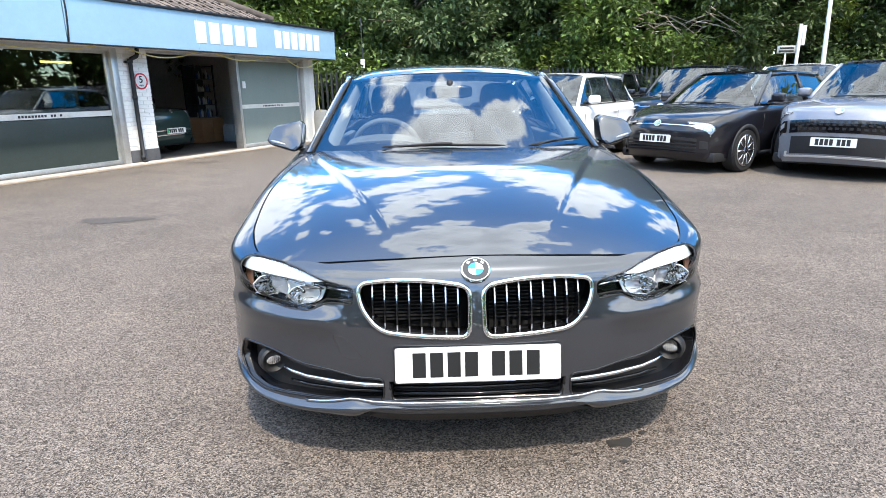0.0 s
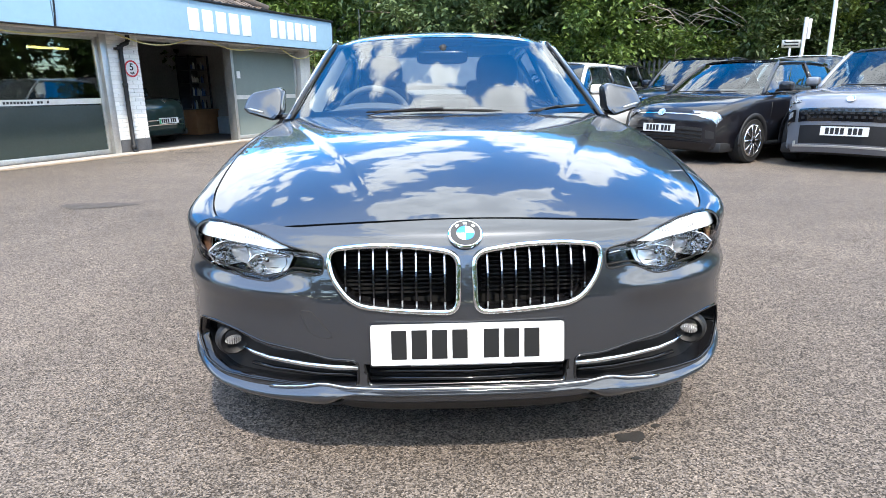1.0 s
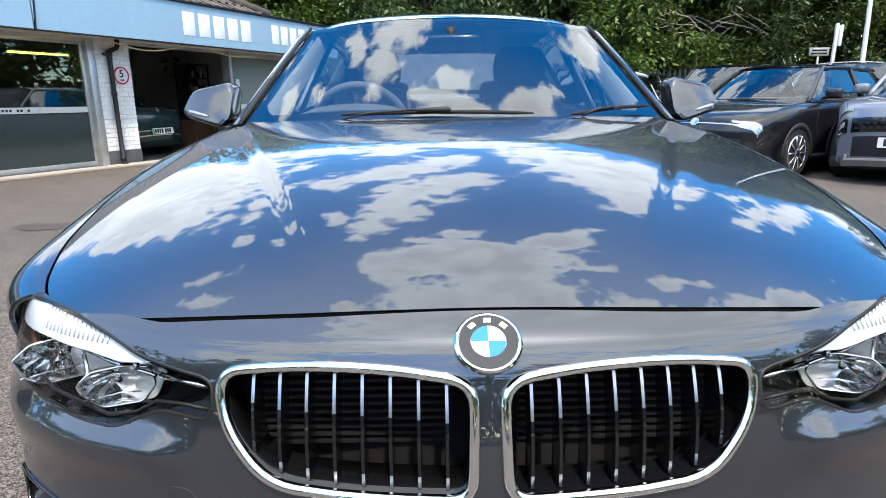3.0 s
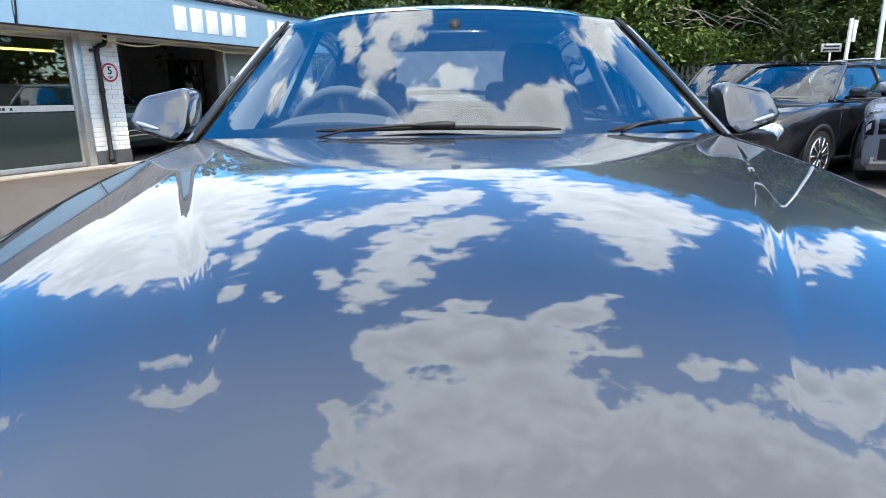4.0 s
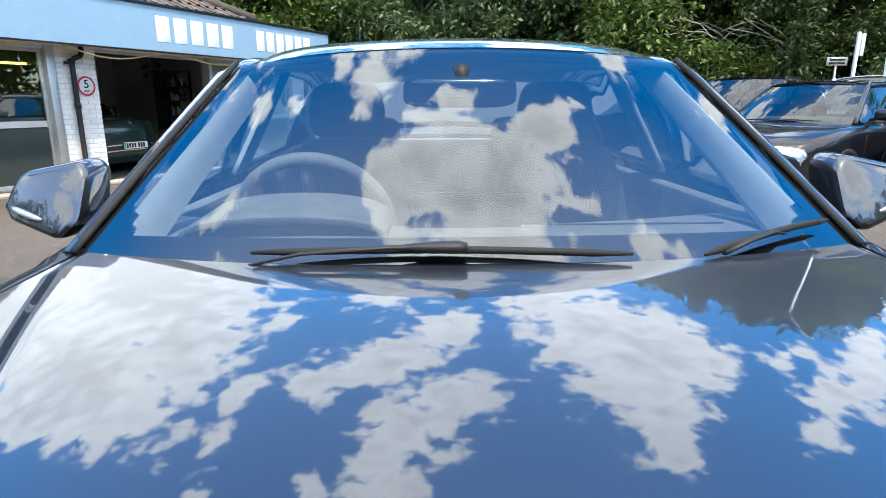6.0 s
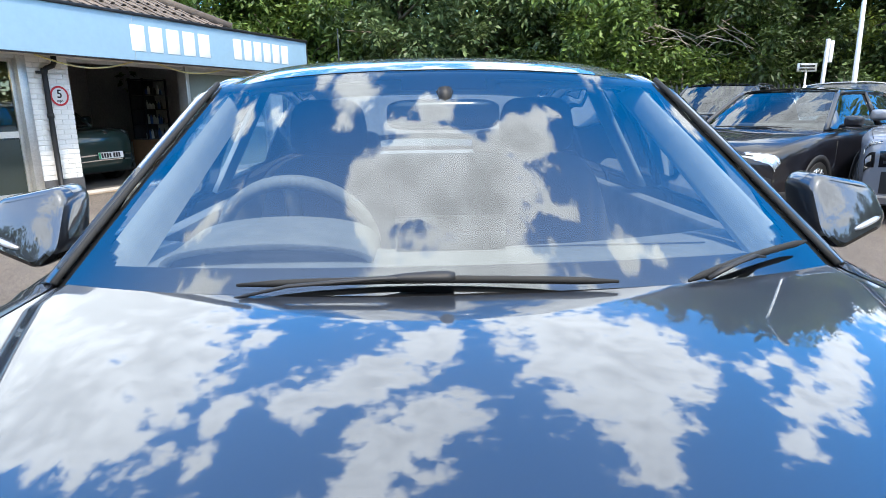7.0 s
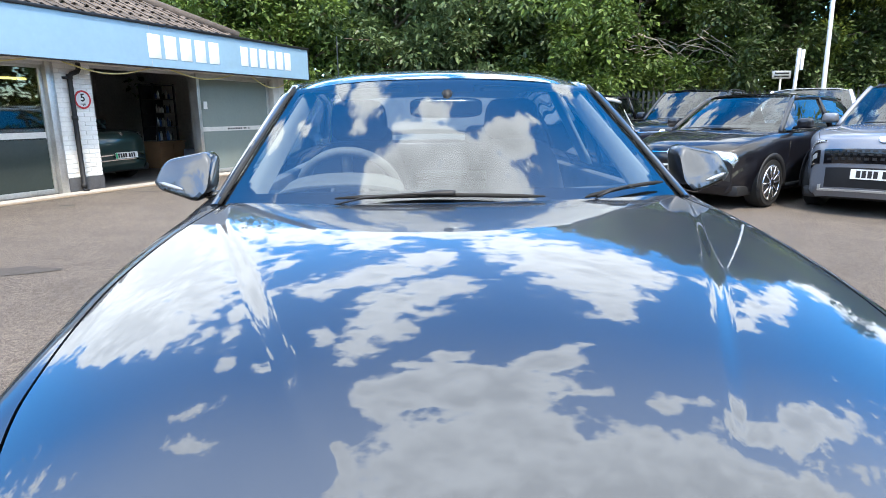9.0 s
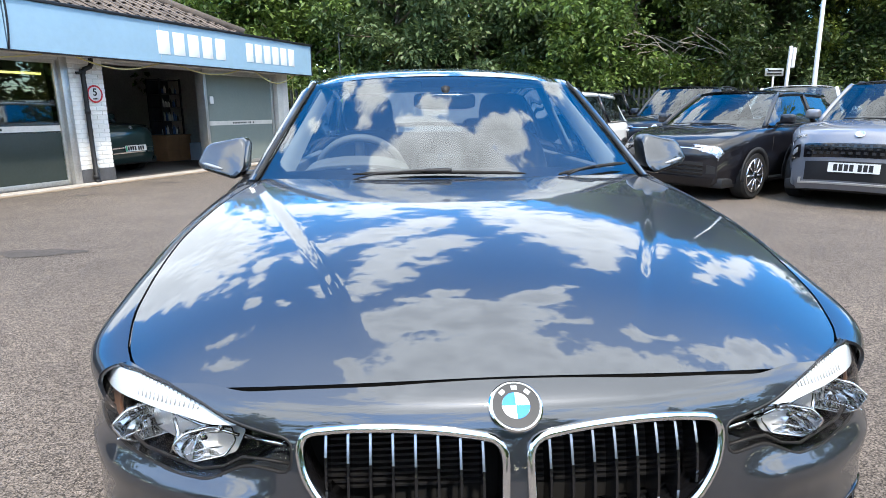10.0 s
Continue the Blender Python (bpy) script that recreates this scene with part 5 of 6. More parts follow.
        part("belt_trim", tube([beltp(y, s) + Vector((s * 0.014, 0, 0.0)) for y in (ya - 0.2, ya + 0.4, yb, yc + 0.3, yd)], 0.009, 6), BLACK_PLASTIC, car)
        if rails:
            part("roof_bar", tube([edge(t0 + 0.3 + (t1 - t0 - 0.5) * k / 8, s) + Vector((-s * 0.03, 0, 0.035 * (0 < k < 8) + 0.005)) for k in range(9)], 0.014, 6), BLACK_PLASTIC, car)
        # mirror
        mp = Vector((s * (hw + 0.05), b0 + 0.52, belt + 0.05))
        part("door_mirror", cushion(mp.x - 0.1, mp.x + 0.1, mp.z - 0.06, mp.z + 0.075, mp.y, 0.0, 0.13), paint, car)
        part("mirror_arm", tube([mp + Vector((-s * 0.16, 0.02, -0.06)), mp + Vector((-s * 0.06, 0.02, -0.03))], 0.022, 8), BLACK_PLASTIC, car)
        # doors: seams, handles, sill
        for y in (b0 + 0.28, yb + 0.06, yd + 0.05):
            part("door_seam", tube([Vector((s * (wf(y) + 0.001 - 0.05 * k**3), y, belt - 0.16 - (belt - 0.42) * k)) for k in (0, 0.25, 0.5, 0.75, 0.95)], 0.003, 5), BLACK_PLASTIC, car)
        for y in (yb - 0.08, yd - 0.1):
            part("door_handle", cushion(0, 0.022, belt - 0.185, belt - 0.155, 0, 0, 0.2), paint, car).matrix_local = pose(s * (wf(y) + 0.002) - (0.011 if s > 0 else 0.011), y, 0)
        part("sill", tube([Vector((s * (hw - 0.035), y, 0.25)) for y in (axles[0] + 0.4, 2.0, axles[1] - 0.4)], 0.03, 8), BLACK_PLASTIC, car)
        # wheels
        for ya_ in axles:
            x = s * (wf(ya_) - 0.105)
            arch = bmesh.new()
            n = 28
            for k in range(n):
                q0, q1 = math.pi * 1.12 * k / n - 0.19, math.pi * 1.12 * (k + 1) / n - 0.19
                r0, r1 = tyre - 0.02, tyre + 0.055
                vs = [arch.verts.new((s * (wf(ya_) + dx), ya_ + r * math.cos(q), tyre + r * math.sin(q))) for q, r, dx in ((q0, r0, 0.001), (q1, r0, 0.001), (q1, r1, 0.004), (q0, r1, 0.004))]
                arch.faces.new(vs if s > 0 else list(reversed(vs)))
            bmesh.ops.remove_doubles(arch, verts=arch.verts, dist=1e-5)
            part("wheel_arch", backed(arch, 0.006), BLACK_PLASTIC, car)
            wh = part("wheel", spun([(-0.1, tyre * 0.66), (-0.105, tyre * 0.9), (-0.08, tyre * 0.985), (0, tyre), (0.08, tyre * 0.985), (0.112, tyre * 0.9), (0.105, tyre * 0.66)], 32, "x", at=(x, ya_, tyre)), RUBBER, car)
            part("rim_well", spun([(s * 0.1, tyre * 0.66), (s * 0.05, tyre * 0.62), (s * 0.03, 0.03), (s * 0.03, 0.0)], 28, "x", at=(x, ya_, tyre)), BLACK_PLASTIC, wh)
            for k in range(10):
                q = 2 * math.pi * k / 10
                part("spoke", tube([Vector((x + s * 0.112, ya_ + 0.03 * math.cos(q), tyre + 0.03 * math.sin(q))), Vector((x + s * 0.112, ya_ + tyre * 0.68 * math.cos(q), tyre + tyre * 0.68 * math.sin(q)))], [0.014, 0.018], 6, flat=0.6), SATIN, wh)
            part("rim", tube([Vector((x + s * 0.108, ya_ + tyre * 0.68 * math.cos(2 * math.pi * k / 28), tyre + tyre * 0.68 * math.sin(2 * math.pi * k / 28))) for k in range(28)], 0.014, 6, closed=True, up=(1, 0, 0)), SATIN, wh)
            part("hub_cap", spun([(s * 0.10, 0.05), (s * 0.125, 0.045), (s * 0.13, 0.0)], 16, "x", at=(x, ya_, tyre)), SATIN, wh)
        # lamps
        (la, lb), (pa, pb) = lamp
        hl = patch("headlamp", pa, pb, s * la, s * lb, LAMP_SHELL, 0.003, 12, 6, lbl="clear headlamp", taper=0.55)
        patch("lamp_brow", pa + (pb - pa) * 0.74, pa + (pb - pa) * 0.9, s * (la + 0.02), s * (lb - 0.02), REFLECTOR, 0.009, 10, 2, parent=hl)
        for k in range(2):
            qa = la + (lb - la) * (0.36 + 0.3 * k)
            patch("lamp_unit", pa + (pb - pa) * 0.28, pa + (pb - pa) * 0.66, s * qa, s * (qa + 0.05), LAMP_MIRROR, 0.008, 4, 4, parent=hl)
        patch("lens", pa - 0.003, pb + 0.003, s * (la - 0.004), s * (lb + 0.004), GLASS_LAMP, 0.014, 12, 6, parent=hl, taper=0.55).visible_shadow = False
        patch("tail_lamp", 0.9, 0.945, s * 0.38, s * 0.6, mat("red_lamp", (0.3, 0.01, 0.01), 0.2, coat=0.8), 0.006)
        patch("shut_line", 0.36, 0.5, s * 0.545, s * 0.552, BLACK_PLASTIC, 0.002, 1, 14)
    # front face
    if grille == "bars":
        patch("upper_grille", 0.285, 0.315, -0.44, 0.44, BLACK_GLOSS, 0.004, 20, 3)
        patch("chrome_strip", 0.278, 0.286, -0.46, 0.46, CHROME, 0.008, 20, 1)
        lowg = patch("lower_grille", 0.07, 0.17, -0.5, 0.5, BLACK_PLASTIC, 0.004, 20, 4)
        for k in range(3):
            patch("grille_bar", 0.085 + 0.027 * k, 0.094 + 0.027 * k, -0.5, 0.5, BLACK_GLOSS, 0.012, 20, 1, parent=lowg)
        patch("bumper_strip", 0.055, 0.064, -0.56, 0.56, paint, 0.02, 24, 1)
        roundel(0.29, 0.055)
        for s in (-1, 1):
            patch("fog_surround", 0.1, 0.155, s * 0.53, s * 0.63, BLACK_PLASTIC, 0.006)
    elif grille == "suv":
        patch("upper_grille", 0.165, 0.25, -0.5, 0.5, BLACK_GLOSS, 0.004, 20, 5)
        for r in range(3):
            for k in range(14):
                q = -0.46 + 0.066 * k + 0.033 * (r % 2)
                patch("grille_stud", 0.178 + 0.024 * r, 0.19 + 0.024 * r, q, q + 0.035, BLACK_PLASTIC, 0.012, 1, 1)
        patch("lower_grille", 0.07, 0.15, -0.47, 0.47, BLACK_PLASTIC, 0.004, 20, 4)
        patch("skid_trim", 0.048, 0.06, -0.52, 0.52, TRIM_SILVER, 0.016, 24, 2, "pale silver lower trim")
        for s in (-1, 1):
            patch("trim_hook", 0.05, 0.085, s * 0.5, s * 0.525, TRIM_SILVER, 0.016, 2, 6)
            lo = patch("low_lamp", 0.165, 0.245, s * 0.54, s * 0.66, BLACK_GLOSS, 0.012, lbl="dark lower lamp pod")
            patch("lamp_eye", 0.19, 0.225, s * 0.57, s * 0.63, REFLECTOR, 0.018, parent=lo)
        roundel(0.335, 0.05)
    elif grille == "smooth":
        for k in range(2):
            patch("chrome_strip", 0.1 + 0.03 * k, 0.107 + 0.03 * k, -0.5, 0.5, CHROME, 0.008, 20, 1)
        roundel(0.335, 0.04)
    if plate:
        pz = min((k / 200 for k in range(10, 70)), key=lambda q: abs(cz(q) - 0.495))
        c = body(pz, 0, 0.012)
        number_plate(car, pose(0, c.y - 0.012, 0.495, -4, 0, 0), green=green)
    for x in (-0.25, 0.25):
        w0 = ws(0.5 + x / 2, 0.02)
        part("wiper", tube([w0 + Vector((0.3, 0.0, 0.01)), w0 + Vector((0, 0.01, 0.02)), w0 + Vector((-0.25, -0.02, 0.012))], 0.008, 6), BLACK_PLASTIC, car)
    part("shelf", box(-0.3, 0.0, b0 + 0.45, b0 + 0.47, hood + 0.05, hood + 0.2), BLACK_GLOSS, car)
    return car


def facing(x, y, deg):
    """A car whose front's foot stands at (x, y), facing deg (from +x towards +y)."""
    return pose(x, y, 0, 0, 0, deg + 90)


parked_car("hatchback", "gloss black five-door hatchback parked beside a grey crossover", facing(3.24, 7.15, 213), PAINT_BLACK)
parked_car("crossover", "lavender-grey compact crossover with a silver lower bumper trim", facing(5.04, 5.87, 220), PAINT_SILVER, L=4.2, W=1.8, H=1.57, hood=1.03, nose=0.86, belt=1.04, cab=(1.16, 1.86, 3.5, 4.0), tyre=0.335, grille="suv", lamp=((0.48, 0.66), (0.30, 0.335)), rails=True, axles=(0.86, 3.46))
parked_car("white_hatchback", "glossy white five-door hatchback with dark windows", facing(0.97, 7.75, 233), PAINT_WHITE, L=4.32, W=1.82, H=1.5, axles=(0.9, 3.55), cab=(1.02, 1.8, 3.8, 4.22))
parked_car("dark_estate", "black tall car parked in the back row by the fence", facing(3.1, 12.3, 232), PAINT_BLACK, H=1.62, belt=1.05, hood=1.02, nose=0.85)
parked_car("dark_suv", "dark blue sport-utility car with roof bars in the back row", facing(4.55, 10.5, 228), PAINT_NAVY, L=4.5, W=1.86, H=1.66, hood=1.06, nose=0.88, belt=1.08, rails=True, tyre=0.345, cab=(1.05, 1.8, 3.7, 4.2))
parked_car("white_suv", "white sport-utility car parked in the back row", facing(6.3, 9.25, 232), PAINT_WHITE, L=4.4, W=1.85, H=1.63, hood=1.05, nose=0.88, belt=1.08, tyre=0.345, grille="suv", cab=(1.05, 1.75, 3.6, 4.1))
parked_car("far_hatchback", "black hatchback standing far back near the fence", facing(0.6, 13.4, 240), PAINT_BLACK, H=1.6, belt=1.03, hood=1.0)

# ---- building: along its front, s runs away from the forecourt's mouth ----
BA = radians(25.5)
BU, BN = Vector((math.sin(BA), math.cos(BA), 0)), Vector((math.cos(BA), -math.sin(BA), 0))
B0 = Vector((-5.54, 9.62, 0))
BM = Matrix(((BU.x, -BN.x, 0, B0.x), (BU.y, -BN.y, 0, B0.y), (0, 0, 1, 0), (0, 0, 0, 1)))   # local x = s, local y = depth into the building
PAINTED_BRICK = mat("white_painted_brick", (0.74, 0.73, 0.70), 0.7, vary=0.08, scale=6, bump=0.35, bscale=80, rand=0.25)
MORTAR = mat("painted_mortar", (0.66, 0.65, 0.62), 0.9, vary=0.1, scale=12, bump=0.4)
PLINTH = mat("dark_grey_plinth_paint", (0.075, 0.075, 0.078), 0.75, vary=0.25, scale=7, bump=0.3)
FASCIA = mat("light_blue_fascia", (0.27, 0.415, 0.53), 0.28, vary=0.05, scale=1.2, coat=0.25, bump=0.03, bscale=3)
ALU = mat("weathered_aluminium", (0.52, 0.52, 0.5), 0.42, 0.75, vary=0.18, scale=5)
WHITE_TRIM = mat("white_painted_timber", (0.56, 0.55, 0.51), 0.55, vary=0.14, scale=5, bump=0.15)
CONCRETE = mat("pale_concrete_sill", (0.4, 0.37, 0.33), 0.9, vary=0.25, scale=4, bump=0.4, bscale=50)
INNER_WALL = mat("dingy_white_wall", (0.66, 0.64, 0.60), 0.85, vary=0.15, scale=2, bump=0.1)
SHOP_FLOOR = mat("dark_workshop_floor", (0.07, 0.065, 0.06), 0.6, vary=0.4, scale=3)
SHOP_GLASS = glass("shop_glass", (0.42, 0.5, 0.48), ior=1.7)
FROST = mat("frosted_film", (0.032, 0.044, 0.04), 0.22, vary=0.06, scale=3, coat=0.6)
FROST_PALE = mat("pale_frosted_film", (0.19, 0.225, 0.21), 0.25, vary=0.06, scale=3, coat=0.6)
DARK_TRIM = mat("black_edge_trim", (0.015, 0.015, 0.017), 0.45, vary=0.3, scale=10)
YELLOW = mat("faded_yellow_cable", (0.62, 0.56, 0.25), 0.6, vary=0.15, scale=12)
TILE = mat("brown_concrete_tile", (0.115, 0.092, 0.076), 0.85, vary=0.3, scale=9, bump=0.5, bscale=60, rand=0.5)


def put(ob):
    ob.matrix_world = BM @ ob.matrix_world
    return ob


def setting(name, bm, material, label, smooth=False):
    return put(solid(name, bm, material, label, "building", kind="structure", smooth=smooth))


pier = setting("wall_front", box(0.012, 0.638, 0.012, 0.34, 0.25, 2.05), MORTAR, "white painted brick pier with a dark plinth")
part("plinth", box(-0.004, 0.654, -0.006, 0.35, 0, 0.25, 0.006), PLINTH, pier)
brick_me = mesh_of("brick", box(-0.104, 0.104, -0.02, 0.02, -0.032, 0.032, 0.005, seg=1), PAINTED_BRICK)
brick_half = mesh_of("brick", box(-0.05, 0.05, -0.02, 0.02, -0.032, 0.032, 0.005, seg=1), PAINTED_BRICK)
rb = random.Random(4)
for c in range(24):
    z = 0.286 + c * 0.0745
    cells = [(0.106, 0), (0.325, 0), (0.544, 0)] if c % 2 else [(0.052, 1), (0.215, 0), (0.434, 0), (0.596, 1)]
    for s, half in cells:
        b = new("brick", brick_half if half else brick_me)
        b.parent = pier
        b.location = (s, 0.024 + rb.uniform(-0.0025, 0.0025), z)
    b = new("brick", brick_me)
    b.parent = pier
    b.matrix_local = pose(0.632, 0.12 + 0.05 * (c % 2), z, 0, 0, 90)
setting("wall_end", box(5.62, 5.86, 0.0, 7.0, 0, 2.6), INNER_WALL, "white rendered end wall of the workshop")
setting("wall_back", box(-9, 5.62, 6.0, 6.2, 0, 2.6), INNER_WALL, "dingy white back wall of the workshop")
setting("wall_left", box(-9.2, -9, 0.0, 6.2, 0, 2.6), INNER_WALL, "dingy white side wall of the showroom")
setting("wall_inner", box(0.1, 0.25, 0.35, 6.0, 0, 2.6), INNER_WALL, "dingy white dividing wall of the workshop")
setting("wall_lintel", box(-9, 5.86, 0.0, 0.25, 2.05, 2.72), INNER_WALL, "painted lintel above the doors")
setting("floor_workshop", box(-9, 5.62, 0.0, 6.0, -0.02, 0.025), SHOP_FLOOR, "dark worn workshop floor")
setting("ceiling", box(-9, 5.86, 0.0, 6.2, 2.6, 2.72), INNER_WALL, "plain dingy white workshop ceiling")
setting("threshold", box(-9, 5.9, -0.28, 0.0, 0.0, 0.03, 0.006), CONCRETE, "pale worn concrete threshold along the doors")
setting("threshold_edge", box(-9, 5.9, -0.36, -0.284, 0.0, 0.018, 0.004), mat("weathered_timber", (0.3, 0.23, 0.16), 0.85, vary=0.35, scale=6), "weathered edging strip along the threshold")

# fascia and its lettering, as plain bars
fascia = setting("fascia", box(-1.21, 6.2, -0.5, -0.45, 2.05, 2.74, 0.004), FASCIA, "light blue sign fascia above the doors")
fas2 = setting("fascia", box(-9.2, -1.235, -0.51, -0.46, 2.05, 2.76, 0.004), FASCIA, "light blue sign fascia with a lifted joint")
part("joint", sheet(lambda u, v: Vector((-1.222 + 0.02 * u + 0.035 * math.sin(2.2 * v), -0.515, 2.05 + 0.70 * v)), 2, 10, 0.02), DARK_TRIM, fascia)
part("seam", box(1.472, 1.478, -0.5025, -0.498, 2.06, 2.73), ALU, fascia, smooth=False)
part("top_edge", box(-9.2, 6.23, -0.53, -0.40, 2.74, 2.785, 0.006), DARK_TRIM, fascia)
part("bottom_edge", box(-9.2, 6.21, -0.515, -0.44, 2.035, 2.055, 0.004), DARK_TRIM, fascia)
part("end_cap", box(6.2, 6.225, -0.51, 0.0, 2.05, 2.74, 0.004), DARK_TRIM, fascia)
part("soffit", box(-9.2, 6.2, -0.45, 0.0, 2.06, 2.075), WHITE_TRIM, fascia)
part("flat_roof", box(-9.2, 6.2, -0.45, 6.2, 2.725, 2.745), DARK_TRIM, fascia)
LETTER = mat("white_sign_letters", (0.8, 0.82, 0.82), 0.35, coat=0.2)
for k in range(5):
    part("bar", box(1.42 + 0.362 * k, 1.69 + 0.362 * k, -0.506, -0.5, 2.20, 2.60, 0.002), LETTER, fascia)
for k in range(6):
    part("bar", box(3.78 + 0.298 * k, 4.0 + 0.298 * k, -0.506, -0.5, 2.22, 2.60, 0.002), LETTER, fascia)

# doors and glazing


def glazed(name, s0, s1, label, frosted, depth=0.10, bars=True):
    w = thing(name, BM @ pose(s0, depth, 0), label, "door", kind="structure")
    n = s1 - s0
    for a, b, c, d in ((0, 0.06, 0.03, 2.02), (n - 0.06, n, 0.03, 2.02), (0.06, n - 0.06, 0.03, 0.11), (0.06, n - 0.06, 1.95, 2.02)):
        part("frame", box(a, b, -0.03, 0.03, c, d, 0.004), ALU, w)
    part("pane", box(0.06, n - 0.06, -0.004, 0.004, 0.11, 1.95), SHOP_GLASS, w, "large glass pane", smooth=False).visible_shadow = False
    part("film", box(0.06, n - 0.06, -0.0075, -0.0045, 0.11, 0.88 if not frosted else 1.95), FROST if not frosted else FROST_PALE, w, "grey frosted film", smooth=False)
    band = part("band", box(0.06, n - 0.06, -0.011, -0.0076, 0.90, 0.99), WHITE_TRIM, w, "white band across the glass", smooth=False)
    for k in range(14):
        if k not in (9, 12):
            a = n * (0.30 if not frosted else 0.36) + k * 0.052
            part("bar", box(a, a + 0.036, -0.013, -0.011, 0.925, 0.962), INK, band, smooth=False)
    return w


glazed("door_1", -2.55, -0.13, "sliding glass door with a white band and dark reflections", False)
glazed("door_2", -5.0, -2.55, "sliding glass door with a white band and dark reflections", False, 0.16)
glazed("door_3", 3.06, 5.34, "sliding door of frosted grey glass with a white band", True)
setting("window_1", box(-9, -5.0, 0.1, 0.13, 0.05, 2.03), SHOP_GLASS, "plain shop window of dark glass")
for a, b in ((-0.13, 0.0), (2.97, 3.05), (5.42, 5.64)):
    setting("trim", box(a, b, -0.015, 0.2, 0.0, 2.05, 0.006), WHITE_TRIM if a > 4 else ALU, "pale weathered door post", True)
setting("trim", box(2.935, 2.965, -0.05, -0.016, 0.02, 2.04, 0.003), ALU, "aluminium door track on the post", True)
setting("trim", box(-9, 5.64, 0.02, 0.18, 2.0, 2.06, 0.004), ALU, "aluminium head track over the doors", True)
lamp_strip = put(thing("strip_light", pose(-0.62, 0.42, 1.80), "yellow-lit strip light hanging in the showroom", "light"))
part("tray", box(-0.5, 0.5, -0.05, 0.05, 0.02, 0.06, 0.005), WHITE_TRIM, lamp_strip)
part("tube", tube([(-0.47, 0, 0.0), (0.47, 0, 0.0)], 0.018, 10), mat("glowing_tube", (0.9, 0.8, 0.4), 0.4, emit=(1.0, 0.72, 0.22), estr=5.0), lamp_strip)
part("rod", tube([(0.4, 0, 0.06), (0.4, 0, 0.80)], 0.006, 6), ALU, lamp_strip)
part("rod", tube([(-0.4, 0, 0.06), (-0.4, 0, 0.80)], 0.006, 6), ALU, lamp_strip)

# drain pipe, sign, cables
pipe = put(thing("drainpipe", pose(0.22, -0.06, 0), "black plastic drainpipe with an elbow on the pier", "drainpipe"))
part("pipe", tube([(0.16, -0.02, 2.06), (0.16, -0.02, 1.97), (0.13, -0.02, 1.92), (0.03, -0.01, 1.88), (0.0, 0, 1.83), (0, 0, 1.4), (0, 0, 0.7), (0, 0, 0.06), (0.01, -0.06, 0.03)], 0.038, 12, up=(0, 1, 0)), BLACK_PLASTIC, pipe)
for z in (1.84, 1.2, 0.12):
    part("collar", tube([(0, 0, z - 0.035), (0, 0, z + 0.035)], 0.047, 12, up=(0, 1, 0)), BLACK_PLASTIC, pipe)
part("bracket", box(-0.09, 0.02, -0.02, 0.06, 1.80, 1.84, 0.004), BLACK_PLASTIC, pipe)
sign = put(thing("speed_sign", pose(0.43, -0.02, 1.49), "round white speed sign with a red ring and the figure 5", "sign"))
part("disc", spun([(0.0, 0.0), (0.0, 0.15), (0.012, 0.15), (0.012, 0.0)], 40, "y"), PLATE_WHITE, sign)
part("ring", spun([(-0.002, 0.118), (-0.002, 0.147), (0.0, 0.147), (0.0, 0.118)], 40, "y", caps=False), mat("red_sign_ring", (0.5, 0.03, 0.04), 0.4), sign)


def lettering(text, size, material, parent, m):
    cu = bpy.data.curves.new("lettering", "FONT")
    cu.body, cu.size, cu.extrude, cu.align_x, cu.align_y = text, size, 0.0008, "CENTER", "CENTER"
    cu.offset = size * 0.02
    tmp = bpy.data.objects.new("lettering", cu)
    me = bpy.data.meshes.new_from_object(tmp)
    bpy.data.objects.remove(tmp)
    me.materials.clear()
    me.materials.append(material)
    ob = new("lettering", me)
    ob.parent = parent
    ob.matrix_local = m
    return ob


lettering("5", 0.17, INK, sign, pose(0, -0.003, 0.025, 90, 0, 0))
lettering("mph", 0.055, INK, sign, pose(0, -0.003, -0.072, 90, 0, 0))
for s0, s1, za, zb, sag in ((-2.4, -0.6, 2.0, 2.02, 0.09), (-0.05, 1.6, 2.02, 2.03, 0.14), (2.05, 3.75, 2.03, 2.03, 0.13), (4.3, 5.75, 2.03, 2.02, 0.22)):
    put(solid("cable", tube([(s0 + (s1 - s0) * k / 14, -0.3, za + (zb - za) * k / 14 - sag * math.sin(math.pi * k / 14) + 0.02) for k in range(15)], 0.013, 6), YELLOW, "slack yellow cable looped under the fascia", "cable", "looped cables"))
put(solid("cable", tube([(5.78, -0.2, 2.03), (5.80, -0.2, 1.5), (5.74, -0.18, 1.0), (5.85, -0.18, 0.5), (5.8, -0.2, 0.05)], 0.011, 6), YELLOW, "yellow cable hanging down at the building's end", "cable", "looped cables"))

# what stands in the workshop
ev = parked_car("electric_hatchback", "dark green electric car standing in the workshop opening", BM @ pose(1.62, 0.55, 0.02, 0, 0, 4), PAINT_GREEN, L=4.18, W=1.8, H=1.57, hood=1.0, nose=0.86, belt=1.03, grille="smooth", lamp=((0.4, 0.6), (0.30, 0.38)), green=True, group="")
WOODBOX = mat("brown_board", (0.32, 0.17, 0.08), 0.7, vary=0.2, scale=6)
RACKM = mat("dark_grey_rack_steel", (0.05, 0.055, 0.065), 0.45, 0.4, vary=0.2, scale=10)
rack = put(thing("storage_rack", pose(4.05, 2.3, 0.645), "tall dark steel rack filled with small bottles and tools", "rack"))
for x in (0, 0.62):
    for y in (0, 0.4):
        part("upright", box(x, x + 0.035, y, y + 0.035, 0, 1.32), RACKM, rack, smooth=False)
